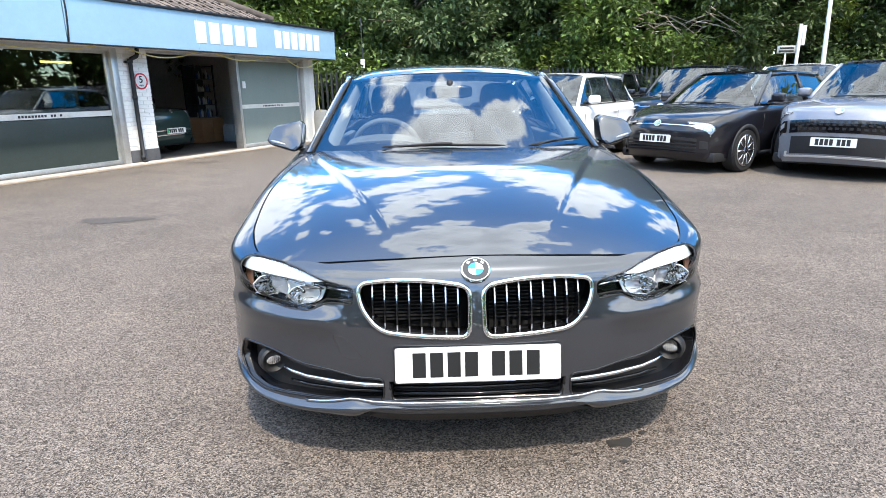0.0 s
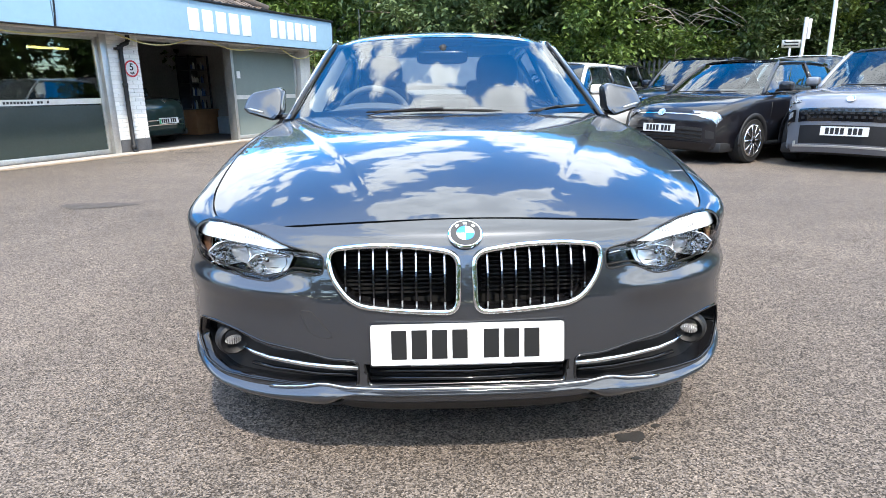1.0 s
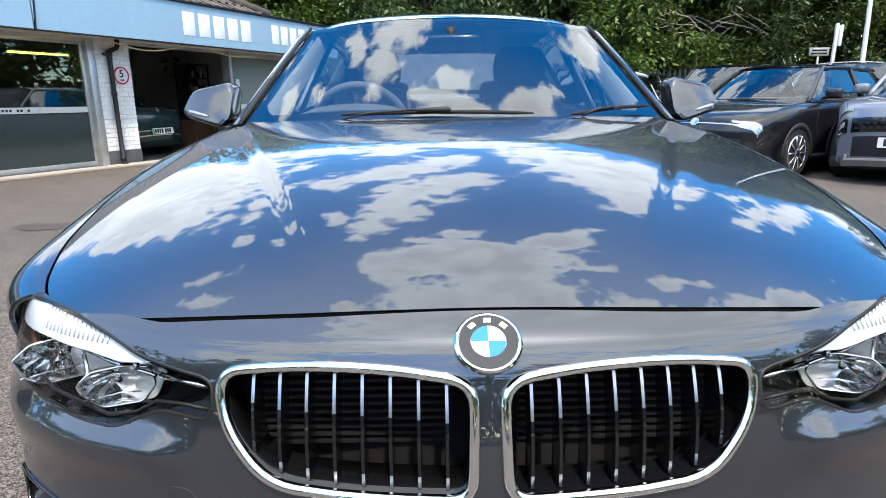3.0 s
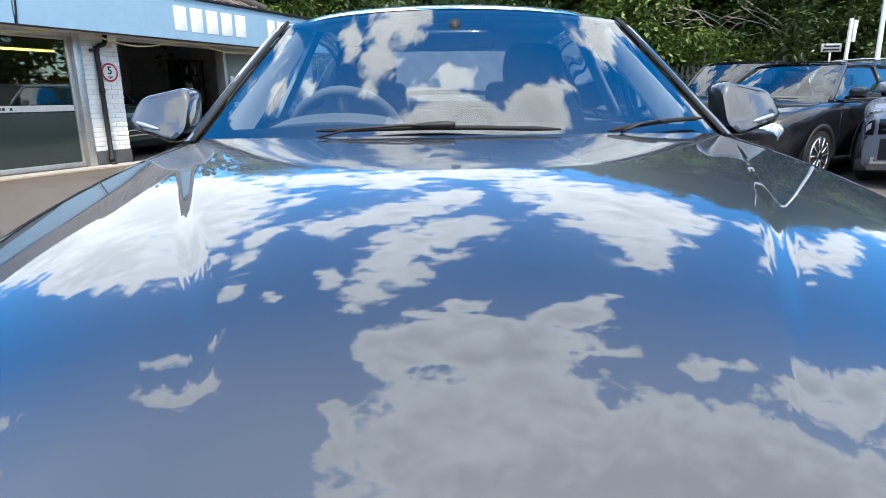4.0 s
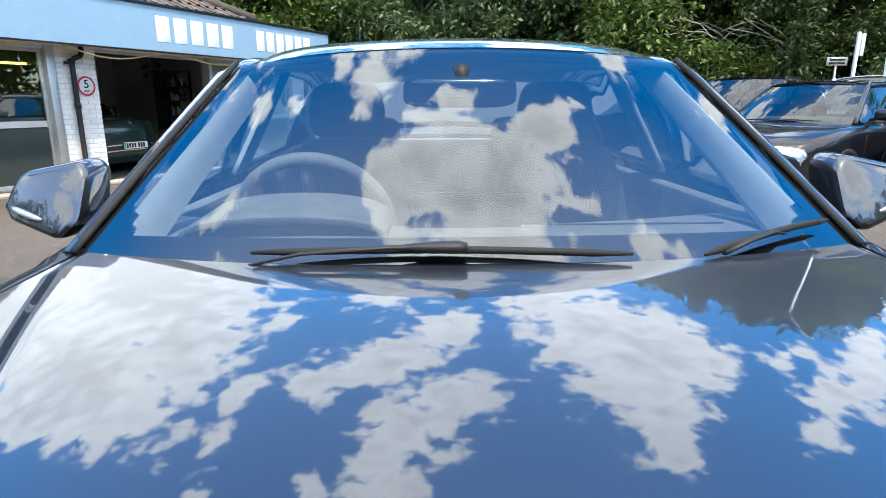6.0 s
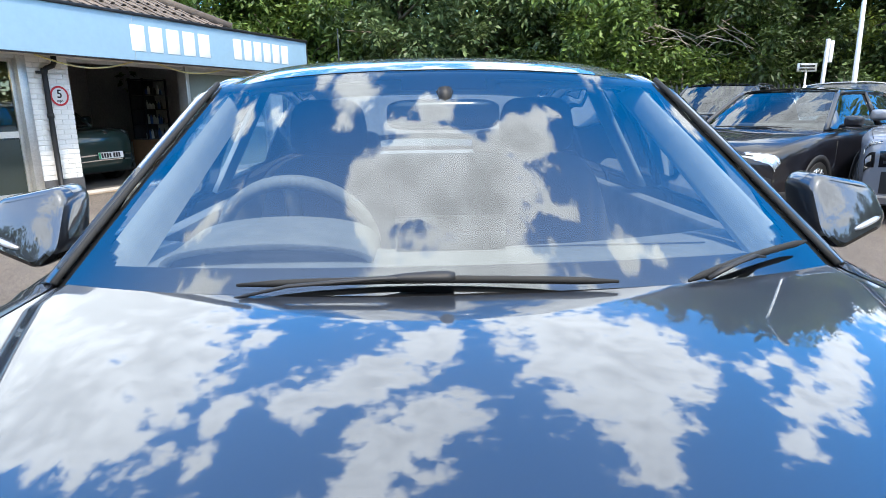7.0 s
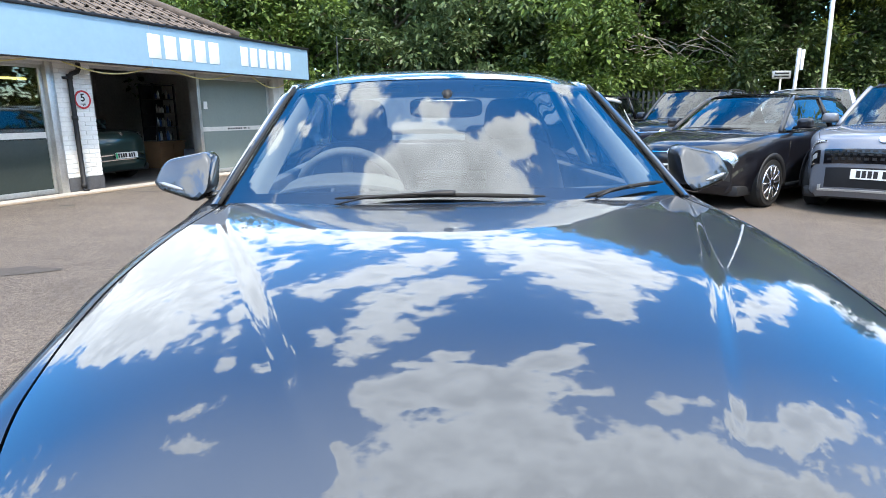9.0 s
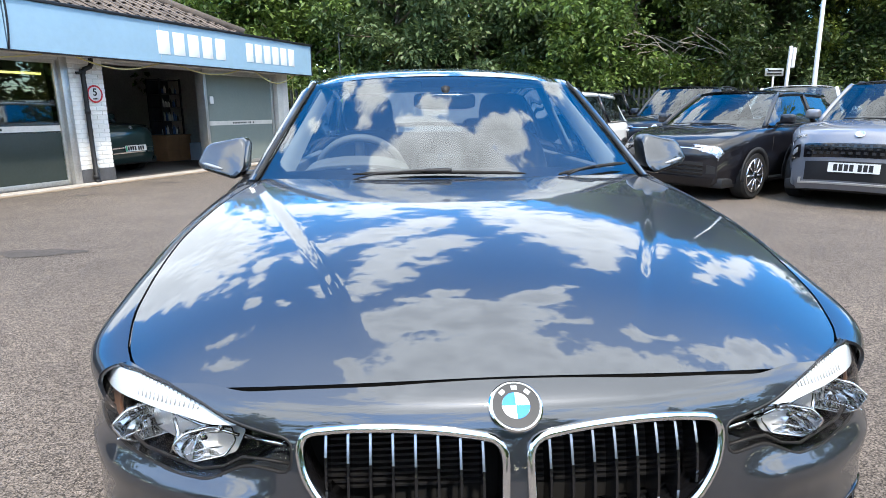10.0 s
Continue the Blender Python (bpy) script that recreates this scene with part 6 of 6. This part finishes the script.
for z in (0.0, 0.32, 0.64, 0.96, 1.28):
    part("shelf", box(0, 0.655, 0, 0.435, z, z + 0.018), RACKM, rack, smooth=False)
part("back", box(0.01, 0.64, 0.41, 0.43, 0, 1.3), RACKM, rack, smooth=False)
rr = random.Random(9)
for z in (0.018, 0.338, 0.658, 0.978):
    x = 0.05
    while x < 0.56:
        w, h = rr.uniform(0.04, 0.075), rr.uniform(0.12, 0.22)
        b = put(solid("bottle", spun([(0, 0.0), (0, w / 2), (h * 0.7, w / 2), (h * 0.85, w / 5), (h, w / 5), (h, 0)], 10, "z"), [mat("bottle_pale", (0.6, 0.62, 0.6), 0.4), mat("bottle_blue", (0.05, 0.12, 0.3), 0.4), mat("bottle_dark", (0.04, 0.04, 0.04), 0.4)][rr.randrange(3)], "small plastic bottle standing on the steel rack", "bottle", "bottles on the rack"))
        b.matrix_world = BM @ pose(4.05 + x + w / 2, 2.3 + 0.1, 0.645 + z)
        x += w + 0.015
cab_ = put(thing("workbench_cabinet", pose(3.9, 2.2, 0.025), "brown board cabinet carrying the steel rack", "cabinet"))
part("body", box(0.1, 0.86, 0, 0.55, 0, 0.585, 0.006), WOODBOX, cab_)
part("worktop", box(0.08, 0.88, -0.02, 0.57, 0.585, 0.62, 0.005), WOODBOX, cab_)
for k in range(2):
    part("door", box(0.12 + 0.37 * k, 0.47 + 0.37 * k, -0.014, -0.001, 0.05, 0.56, 0.003), WOODBOX, cab_)
put(solid("storage_box", box(4.55, 4.9, 1.7, 2.05, 0.025, 0.45, 0.008), mat("pale_blue_carton", (0.35, 0.42, 0.5), 0.7, vary=0.2, scale=8), "pale blue carton on the workshop floor", "box"))
washer = put(thing("pressure_washer", pose(4.05, 0.75, 0.025), "grey and green pressure washer with a looped hose", "cleaner"))
WASH = mat("pale_green_plastic", (0.5, 0.58, 0.45), 0.45)
part("body", box(0, 0.3, 0, 0.3, 0.1, 0.55, 0.05), WASH, washer)
for x in (-0.04, 0.3):
    part("wheel", spun([(x, 0.0), (x, 0.1), (x + 0.05, 0.1), (x + 0.05, 0.0)], 20, "x", at=(0, 0.2, 0.1)), RUBBER, washer)
part("handle", tube([(0.03, 0.25, 0.5), (0.0, 0.33, 1.0), (0.3, 0.33, 1.0), (0.27, 0.25, 0.5)], 0.013, 8), BLACK_PLASTIC, washer)
part("hose", tube([(0.15 + 0.16 * math.cos(q * 0.4), -0.04 - 0.006 * q, 0.32 + 0.17 * math.sin(q * 0.4)) for q in range(32)], 0.014, 6), mat("grey_hose", (0.45, 0.47, 0.45), 0.5), washer)
door = put(thing("door_inner", pose(2.2, 5.97, 0.025), "white panelled inner door in the back wall", "door", kind="structure"))
part("leaf", box(0, 0.85, -0.03, 0, 0, 2.03, 0.004), WHITE_TRIM, door)
for x in (0.1, 0.47):
    for z0, z1 in ((0.15, 0.85), (1.0, 1.6), (1.7, 1.9)):
        part("panel", box(x, x + 0.28, -0.042, -0.03, z0, z1, 0.006), WHITE_TRIM, door)
put(solid("switch_box", box(3.12, 3.22, -0.02, 0.0, 1.35, 1.5, 0.006), PLATE_WHITE, "small white notice box on the door post", "notice"))
put(solid("water_butt", spun([(0, 0.0), (0, 0.2), (0.1, 0.22), (0.6, 0.23), (0.75, 0.2), (0.78, 0.1), (0.78, 0.0)], 24, "z", at=(5.95, -0.1, 0)), mat("grey_barrel_plastic", (0.2, 0.2, 0.19), 0.6, vary=0.2), "grey plastic barrel at the building's end", "barrel"))

# tiled hip roof: eaves along the fascia
EAVE_Z, RISE = 2.80, 0.5


def roof_pt(s, d):
    return Vector((s, d - 0.30, EAVE_Z + d * RISE))


roof_ob = setting("roof", sheet(lambda u, v: (lambda d: roof_pt(-9 + (13.0 - d * 1.0) * u, d) + Vector((0, 0, -0.03)))(3.6 * v), 20, 10, 0.03), DARK_TRIM, "roof boarding under the tiles")
setting("roof_hip", sheet(lambda u, v: Vector((4.0 - 3.6 * v, 3.3 + (2 * u - 1) * (3.6 - 3.6 * v), EAVE_Z - 0.03 + 3.6 * RISE * v)), 10, 10, 0.03), TILE, "brown tiled hip end of the roof")


def tile_mesh():
    def at(u, v):
        x = (u - 0.5) * 0.235
        return Vector((x, v * 0.40 * 0.894, v * 0.40 * 0.447 + 0.022 * math.sin(2 * math.pi * u + 0.6) + 0.018 * (1 - v)))
    return mesh_of("tile", sheet(at, 6, 1, 0.016), TILE)


tile_me = tile_mesh()
rt = random.Random(2)
rest = bmesh.new()
for r in range(12):
    d = 0.02 + r * 0.29
    s, n = 3.9 - d * 1.0, 0
    while s > -8.8:
        if s > -1.2 and r < 11:
            t = new("tile", tile_me)
            t.parent = roof_ob
            t.matrix_local = Matrix.Translation(roof_pt(s + rt.uniform(-0.006, 0.006), d) + Vector((0, 0, rt.uniform(0, 0.008))))
        else:
            k = len(rest.verts)
            rest.from_mesh(tile_me)
            rest.verts.ensure_lookup_table()
            for v in rest.verts[k:]:
                v.co += roof_pt(s, d)
        s -= 0.212
tiles_far = part("tiles_beyond", rest, TILE, roof_ob)
tiles_far["kind"] = "stuff"
part("hip_ridge", tube([roof_pt(4.0 - d, d) + Vector((0.0, 0, 0.035)) for d in (0, 0.9, 1.8, 2.7, 3.6)], 0.09, 8), TILE, roof_ob)

# ---- fence, posts and signs ----
FENCE_PAINT = mat("dark_fence_paint", (0.028, 0.032, 0.034), 0.45, 0.3, vary=0.3, scale=12)
fence = thing("palisade_fence", pose(0, 17.0, 0), "dark steel palisade fence with pointed pales", "fence")
pale = bmesh.new()
pr = [(-0.034, 0), (0.034, 0), (0.034, 1.70), (0.030, 1.80), (0.012, 1.74), (0.0, 1.86), (-0.012, 1.74), (-0.030, 1.80), (-0.034, 1.70)]
slab(pr, 0.004, lambda c: Vector((c.x, c.y + 0.012 * math.cos(c.x * 46), c.z)), pale)
pale_me = mesh_of("pale", pale, FENCE_PAINT, smooth=False)
for k in range(236):
    p = new("pale", pale_me)
    p.parent = fence
    p.location = (-7.5 + 0.15 * k, 0, 0)
for z in (0.35, 1.45):
    part("rail", box(-7.6, 28, 0.02, 0.07, z, z + 0.05), FENCE_PAINT, fence, smooth=False)
for k in range(13):
    part("post", box(-7.5 + 2.75 * k, -7.42 + 2.75 * k, 0.07, 0.15, 0, 1.75), FENCE_PAINT, fence, smooth=False)
GALV = mat("pale_painted_steel", (0.72, 0.72, 0.70), 0.4, 0.2, vary=0.1, scale=4)
lp = thing("lamp_column", pose(10.36, 14.5, 0), "tall pale painted steel lamp column", "lamp column")
part("column", tube([(0, 0, 0), (0, 0, 1.0), (-0.03, 0, 3.5), (-0.08, 0, 7.6)], [0.07, 0.06, 0.05, 0.04], 14, up=(0, 1, 0)), GALV, lp)
part("arm", tube([(-0.08, 0, 7.55), (-0.1, -0.3, 7.75), (-0.1, -0.9, 7.8)], 0.03, 8), GALV, lp)
part("lantern", cushion(-0.22, 0.02, 7.74, 7.86, -1.1, 0, 0.5), GALV, lp)
sp = thing("sign_post", pose(9.95, 15.1, 0, 0, 1.2, 0), "pale square sign post carrying an edge-on plate", "post")
part("post", box(-0.035, 0.035, -0.035, 0.035, 0, 2.76, 0.006), GALV, sp)
part("plate", box(0.05, 0.13, -0.06, 0.06, 2.22, 2.72, 0.004), PLATE_WHITE, sp)
ns = thing("notice", pose(10.73, 16.9, 1.2), "small grey notice board with dark lines above the fence", "sign")
part("board", box(-0.28, 0.28, -0.01, 0.01, 0.9, 1.12, 0.004), ALU, ns)
part("stake", box(-0.025, 0.025, 0.01, 0.04, -1.2, 1.1), GALV, ns)
for k in range(2):
    part("bar", box(-0.22 + 0.02 * k, 0.22, -0.013, -0.01, 0.94 + 0.085 * k, 0.985 + 0.085 * k), INK, ns, smooth=False)
tag_ = thing("fence_tag", pose(-1.9, 16.95, 0), "small white tag on a thin stake by the fence", "tag")
part("stake", box(-0.015, 0.015, 0, 0.03, 0, 3.3), FENCE_PAINT, tag_)
part("plate", box(-0.06, 0.06, -0.01, 0.0, 1.9, 2.15), PLATE_WHITE, tag_)

# ---- stains on the tarmac ----
OIL = mat("oil_stain", (0.03, 0.028, 0.026), 0.55, vary=0.4, scale=20)
PATCH = mat("dark_tarmac_patch", (0.062, 0.053, 0.046), 0.9, vary=0.35, scale=14, bump=0.4, bscale=130)


def stain(x, y, rx, ry, material, label, seed, z=0.004):
    rs = random.Random(seed)
    bm = bmesh.new()
    ph = [rs.uniform(0, 6.28) for _ in range(5)]
    ring = []
    for k in range(48):
        q = 2 * math.pi * k / 48
        r = 1 + sum(0.16 / (i + 1) ** 0.6 * math.sin((i + 2) * q + ph[i]) for i in range(5))
        ring.append(bm.verts.new((x + rx * r * math.cos(q), y + ry * r * math.sin(q), z)))
    bm.faces.new(ring)
    solid("ground_stain", bm, material, label, "stain", kind="structure", smooth=False)


stain(0.52, 0.16, 0.045, 0.03, OIL, "dark oil spot on the tarmac", 1)
stain(0.62, 0.22, 0.015, 0.01, OIL, "dark oil spot on the tarmac", 2)
stain(0.50, 0.05, 0.012, 0.008, OIL, "dark oil spot on the tarmac", 3)
stain(-3.35, 4.45, 0.30, 0.17, PATCH, "dark damp patch on the tarmac", 4)
stain(-4.9, 8.3, 0.12, 0.04, OIL, "dark oil spot on the tarmac", 5)
stain(-4.3, 9.8, 0.35, 0.06, PATCH, "dark damp patch on the tarmac", 6)
stain(-0.28, -0.35, 0.02, 0.012, OIL, "dark oil spot on the tarmac", 7)



def crack(points, seed):
    """A hairline crack: a thin sunken-looking ribbon of dark grit that wanders between points."""
    rs = random.Random(seed)
    line = [Vector((a[0] + (b[0] - a[0]) * k / 12, a[1] + (b[1] - a[1]) * k / 12, 0)) for a, b in zip(points, points[1:]) for k in range(12)]
    bm = bmesh.new()
    last = None
    for p in line:
        w = rs.uniform(0.004, 0.010)
        c = p + Vector((rs.uniform(-0.03, 0.03), rs.uniform(-0.03, 0.03), 0.004))
        pair = (bm.verts.new(c + Vector((0, w, 0))), bm.verts.new(c - Vector((0, w, 0))))
        if last:
            bm.faces.new((last[0], last[1], pair[1], pair[0]))
        last = pair
    solid("ground_crack", bm, PATCH, "fine dark crack running across the tarmac", "crack", kind="structure", smooth=False)


crack([(2.3, 4.9), (2.9, 4.1), (3.3, 3.2), (3.5, 2.2)], 3)
crack([(3.3, 3.2), (4.2, 2.9), (5.0, 2.4)], 4)

# ---- trees and shrubs behind the fence ----


def leaf_mat(name, dark, light):
    m = bpy.data.materials.new(name)
    m.use_nodes = True
    t = m.node_tree
    b, o = t.nodes["Principled BSDF"], t.nodes["Material Output"]
    g, r = t.nodes.new("ShaderNodeNewGeometry"), t.nodes.new("ShaderNodeValToRGB")
    r.color_ramp.elements[0].color, r.color_ramp.elements[1].color = (*dark, 1), (*light, 1)
    t.links.new(g.outputs["Random Per Island"], r.inputs[0])
    t.links.new(r.outputs[0], b.inputs["Base Color"])
    b.inputs["Roughness"].default_value = 0.5
    tr, mx = t.nodes.new("ShaderNodeBsdfTranslucent"), t.nodes.new("ShaderNodeMixShader")
    t.links.new(r.outputs[0], tr.inputs["Color"])
    mx.inputs[0].default_value = 0.3
    t.links.new(b.outputs[0], mx.inputs[1])
    t.links.new(tr.outputs[0], mx.inputs[2])
    t.links.new(mx.outputs[0], o.inputs["Surface"])
    return m


LEAVES = [leaf_mat("leaf_deep_green", (0.03, 0.06, 0.013), (0.175, 0.26, 0.05)), leaf_mat("leaf_fresh_green", (0.06, 0.10, 0.016), (0.26, 0.32, 0.06)), leaf_mat("leaf_grey_green", (0.03, 0.06, 0.024), (0.14, 0.20, 0.07)), leaf_mat("leaf_dark", (0.016, 0.032, 0.009), (0.078, 0.12, 0.03))]
BARK = mat("grey_brown_bark", (0.13, 0.1, 0.075), 0.9, vary=0.35, scale=8, bump=0.8, bscale=30)
TWIG = mat("pale_dead_twig", (0.32, 0.28, 0.23), 0.9, vary=0.2, scale=10)


def leaves(spots, n, size, rs, droop=0.35):
    """n leaves, each a folded kite, scattered round the clump centres (centre, radius)."""
    g = np.random.default_rng(rs.randrange(10**6))
    unit = lambda a: a / (np.linalg.norm(a, axis=1, keepdims=True) + 1e-9)
    pick = g.integers(0, len(spots), n)
    c, r = np.array([p for p, _ in spots])[pick], np.array([q for _, q in spots])[pick][:, None]
    d = unit(g.normal(size=(n, 3)))
    p = c + d * r * g.random((n, 1)) ** 0.45 * np.array((1, 1, 0.75))
    a = unit(d * 0.7 + g.normal(size=(n, 3)) * (0.6, 0.6, 0.4) + (0, 0, -droop))
    s = unit(np.cross(a, np.array((0, 0, 1.0)) + 0.4 * g.normal(size=(n, 3)) * (1, 1, 0)))
    nrm = np.cross(s, a)
    ln = size * g.uniform(0.6, 1.35, (n, 1))
    w = ln * g.uniform(0.22, 0.34, (n, 1))
    V = np.stack([p, p + a * ln * 0.45 + s * w + nrm * w * 0.35, p + a * ln, p + a * ln * 0.45 - s * w + nrm * w * 0.35], 1).reshape(-1, 3)
    k = 4 * np.arange(n)[:, None]
    F = np.concatenate([k + (0, 1, 2), k + (0, 2, 3)])
    me = bpy.data.meshes.new("crown")
    me.from_pydata(V.tolist(), [], F.tolist())
    return me


def tree(x, y, h, spread, seed, leaf, n=5200, size=0.2, base=1.2, label="broadleaved tree with a dense green crown behind the fence"):
    rs = random.Random(seed)
    t = thing("tree", pose(x, y, 0), label, "tree", "trees behind the fence")
    top = Vector((rs.uniform(-0.4, 0.4), rs.uniform(-0.4, 0.4), h * 0.85))
    pts = [Vector((0, 0, 0)).lerp(top, k / 6) + Vector((rs.uniform(-0.12, 0.12), rs.uniform(-0.12, 0.12), 0)) * (k > 0) for k in range(7)]
    r0 = 0.035 * h * 0.55
    bm = tube(pts, [r0 * (1 - 0.13 * k) for k in range(7)], 10)
    spots = []
    for i in range(15):
        z = base + (h - base) * (i + 0.5) / 15 * 0.9
        q = i * 2.4 + rs.uniform(-0.4, 0.4)
        reach = spread * math.sin(math.pi * min(0.93, 0.22 + 0.7 * (z - base) / (h - base))) * rs.uniform(0.7, 1.1)
        a = Vector((0, 0, 0)).lerp(top, min(0.95, z / h * 0.9))
        e = a + Vector((math.cos(q) * reach, math.sin(q) * reach, rs.uniform(0.1, 0.9)))
        mid_ = a.lerp(e, 0.5) + Vector((0, 0, rs.uniform(-0.1, 0.35)))
        tube([a, mid_, e], [r0 * 0.4, r0 * 0.25, r0 * 0.08], 6, bm=bm)
        for f in (0.45, 0.75, 1.0):
            c = a.lerp(mid_, f * 2) if f < 0.5 else mid_.lerp(e, f * 2 - 1)
            for _ in range(3):
                spots.append((tuple(c + Vector((rs.gauss(0, 0.45), rs.gauss(0, 0.45), rs.gauss(0, 0.35)))), rs.uniform(0.35, 0.75)))
    for _ in range(10):
        spots.append((tuple(top + Vector((rs.gauss(0, 0.6), rs.gauss(0, 0.6), rs.uniform(-0.5, h * 0.14)))), rs.uniform(0.4, 0.8)))
    part("trunk", bm, BARK, t)
    me = leaves(spots, n, size, rs)
    me.materials.append(leaf)
    c = new("crown", me)
    c.parent = t
    return t


# the wood's skyline: how high it stands, in degrees, by bearing from the saloon
skyline = curve1([(-60, 12), (-32, 12), (-26, 15), (-19, 19), (-12, 20), (5, 20.6), (14, 20.8), (21, 23), (27, 24), (36, 25), (41, 22.4), (46, 16), (60, 13)])


def crown_top(x, y):
    return 0.94 + math.hypot(x, y - 1) * math.tan(radians(skyline(math.degrees(math.atan2(x, y - 1)))))


rt = random.Random(11)
# front row just behind the fence, then a taller row
for k, (x, y, sp_, lf) in enumerate((
        (-9.5, 20.5, 2.6, 3), (-6.2, 19.6, 2.5, 0), (-3.4, 20.2, 2.5, 0), (-0.6, 19.4, 2.5, 2), (2.2, 19.8, 2.6, 2), (5.0, 19.3, 2.8, 0),
        (7.6, 19.8, 3.0, 0), (10.4, 19.6, 3.1, 3), (13.4, 20.0, 3.1, 3), (16.6, 20.2, 3.2, 1), (20.0, 20.0, 3.2, 0), (24.0, 20.5, 3.2, 0))):
    tree(x, y, crown_top(x, y) - 0.55, sp_, 100 + k, LEAVES[lf], n=17000 if x < 4 else 24000, size=0.18, base=0.9)
for k in range(11):
    x = -12 + 4.0 * k
    x, y = x + rt.uniform(-0.6, 0.6), 24.0 + rt.uniform(-0.8, 0.8)
    tree(x, y, crown_top(x, y) - rt.uniform(0.5, 1.2), 3.2, 200 + k, LEAVES[3 if k % 2 else 0], n=5200 if x < 5 else 10000, size=0.34, base=0.5, label="tall dark tree in the second row behind the fence")


def shrub(x, y, h, w, seed, leaf, n=1500, label="leafy green shrub growing behind the fence"):
    rs = random.Random(seed)
    t = thing("shrub", pose(x, y, 0), label, "shrub", "shrubs behind the fence")
    bm = bmesh.new()
    spots = []
    for i in range(9):
        q = i * 2.4
        e = Vector((math.cos(q) * w * rs.uniform(0.2, 0.8), math.sin(q) * w * rs.uniform(0.2, 0.8), h * rs.uniform(0.45, 0.95)))
        tube([(0, 0, 0), (e.x * 0.4, e.y * 0.4, e.z * 0.6), e], [0.03, 0.02, 0.006], 5, bm=bm)
        spots += [(tuple(e), 0.4), (tuple(e * 0.7), 0.4)]
    part("woody_stem", bm, BARK, t)
    me = leaves(spots, n, 0.15, rs, 0.2)
    me.materials.append(leaf)
    c = new("foliage", me)
    c.parent = t


for k in range(22):
    shrub(-8 + 1.45 * k + rt.uniform(-0.3, 0.3), 17.9 + rt.uniform(-0.2, 0.5), rt.uniform(1.9, 2.9), 0.9, 300 + k, LEAVES[(1, 0, 2, 0)[k % 4]])
# dead, pale, arching twigs in front of the dark wood
bm = bmesh.new()
rs = random.Random(77)
for i in range(34):
    a = Vector((rs.uniform(6.2, 9.2), 18.2 + rs.uniform(-0.3, 0.5), rs.uniform(2.2, 3.6)))
    q = rs.uniform(-0.6, 0.9)
    ln = rs.uniform(0.7, 2.0)
    sgn = rs.choice((-1, 1))
    pts = [a + Vector((sgn * ln * t, -0.3 * t, ln * (q * t - 0.5 * t * t) + 0.05 * math.sin(9 * t + i))) for t in (0, 0.25, 0.5, 0.75, 1.0)]
    tube(pts, [0.02, 0.016, 0.012, 0.009, 0.004], 5, bm=bm)
solid("dead_branches", bm, TWIG, "pale dead arching branches tangled before the wood", "branches", kind="stuff")
# far wood: one deep mass of foliage and its floor
rs = random.Random(5)
spots = []
for i in range(560):
    x, y = rs.uniform(-26, 40), rs.uniform(26, 31)
    spots.append(((x, y, rs.uniform(0, crown_top(x, y) - 1.6)), rs.uniform(0.8, 1.6)))
for i in range(300):
    x, y = rs.uniform(3.5, 20), rs.uniform(21.5, 25)
    spots.append(((x, y, crown_top(x, y) * rs.uniform(0.55, 0.86)), rs.uniform(0.7, 1.2)))
far_n = len(spots)
for i in range(420):   # the woods run on round the forecourt, behind the camera and beside it
    q = radians(rs.uniform(150, 375))
    spots.append(((5 + 32 * math.cos(q), 4 + 27 * math.sin(q), rs.uniform(0, 7.5)), rs.uniform(0.9, 1.9)))
me = leaves(spots[:far_n], 62000, 0.6, rs, 0.2)
me.materials.append(LEAVES[3])
ring_me = leaves(spots[far_n:], 16000, 0.9, rs, 0.2)
ring_me.materials.append(LEAVES[0])
tagged(new("woods_round_about", ring_me), "dense green woodland round the other sides of the forecourt", "woodland", kind="stuff")
for k in range(7):
    tree(21 + rt.uniform(-1, 1) + 1.2 * (k % 2), -9 + 4.2 * k, 8.5 + rt.uniform(-0.6, 1.0), 3.0, 400 + k, LEAVES[k % 2], n=3200, size=0.5, base=0.6, label="broadleaved tree along the forecourt's open side")
for k in range(7):
    tree(-20 + 6.0 * k, -17 + rt.uniform(-1, 1), 8.0 + rt.uniform(-0.6, 1.0), 3.2, 420 + k, LEAVES[k % 2], n=3000, size=0.55, base=0.6, label="broadleaved tree along the forecourt's far edge")
wood = tagged(new("far_woods", me), "dense dark mass of far woodland foliage", "woodland", kind="stuff")
bank = sheet(lambda u, v: Vector((-60 + 120 * u, 18.3 + 20 * v, 0.02 + 1.4 * smooth01(v * 1.2) + 0.15 * math.sin(u * 40) * v)), 60, 10)
solid("bank", bank, mat("leaf_litter_soil", (0.05, 0.04, 0.028), 0.95, vary=0.4, scale=3, bump=0.5), "dark wooded bank covered with leaf litter", "ground", kind="structure")
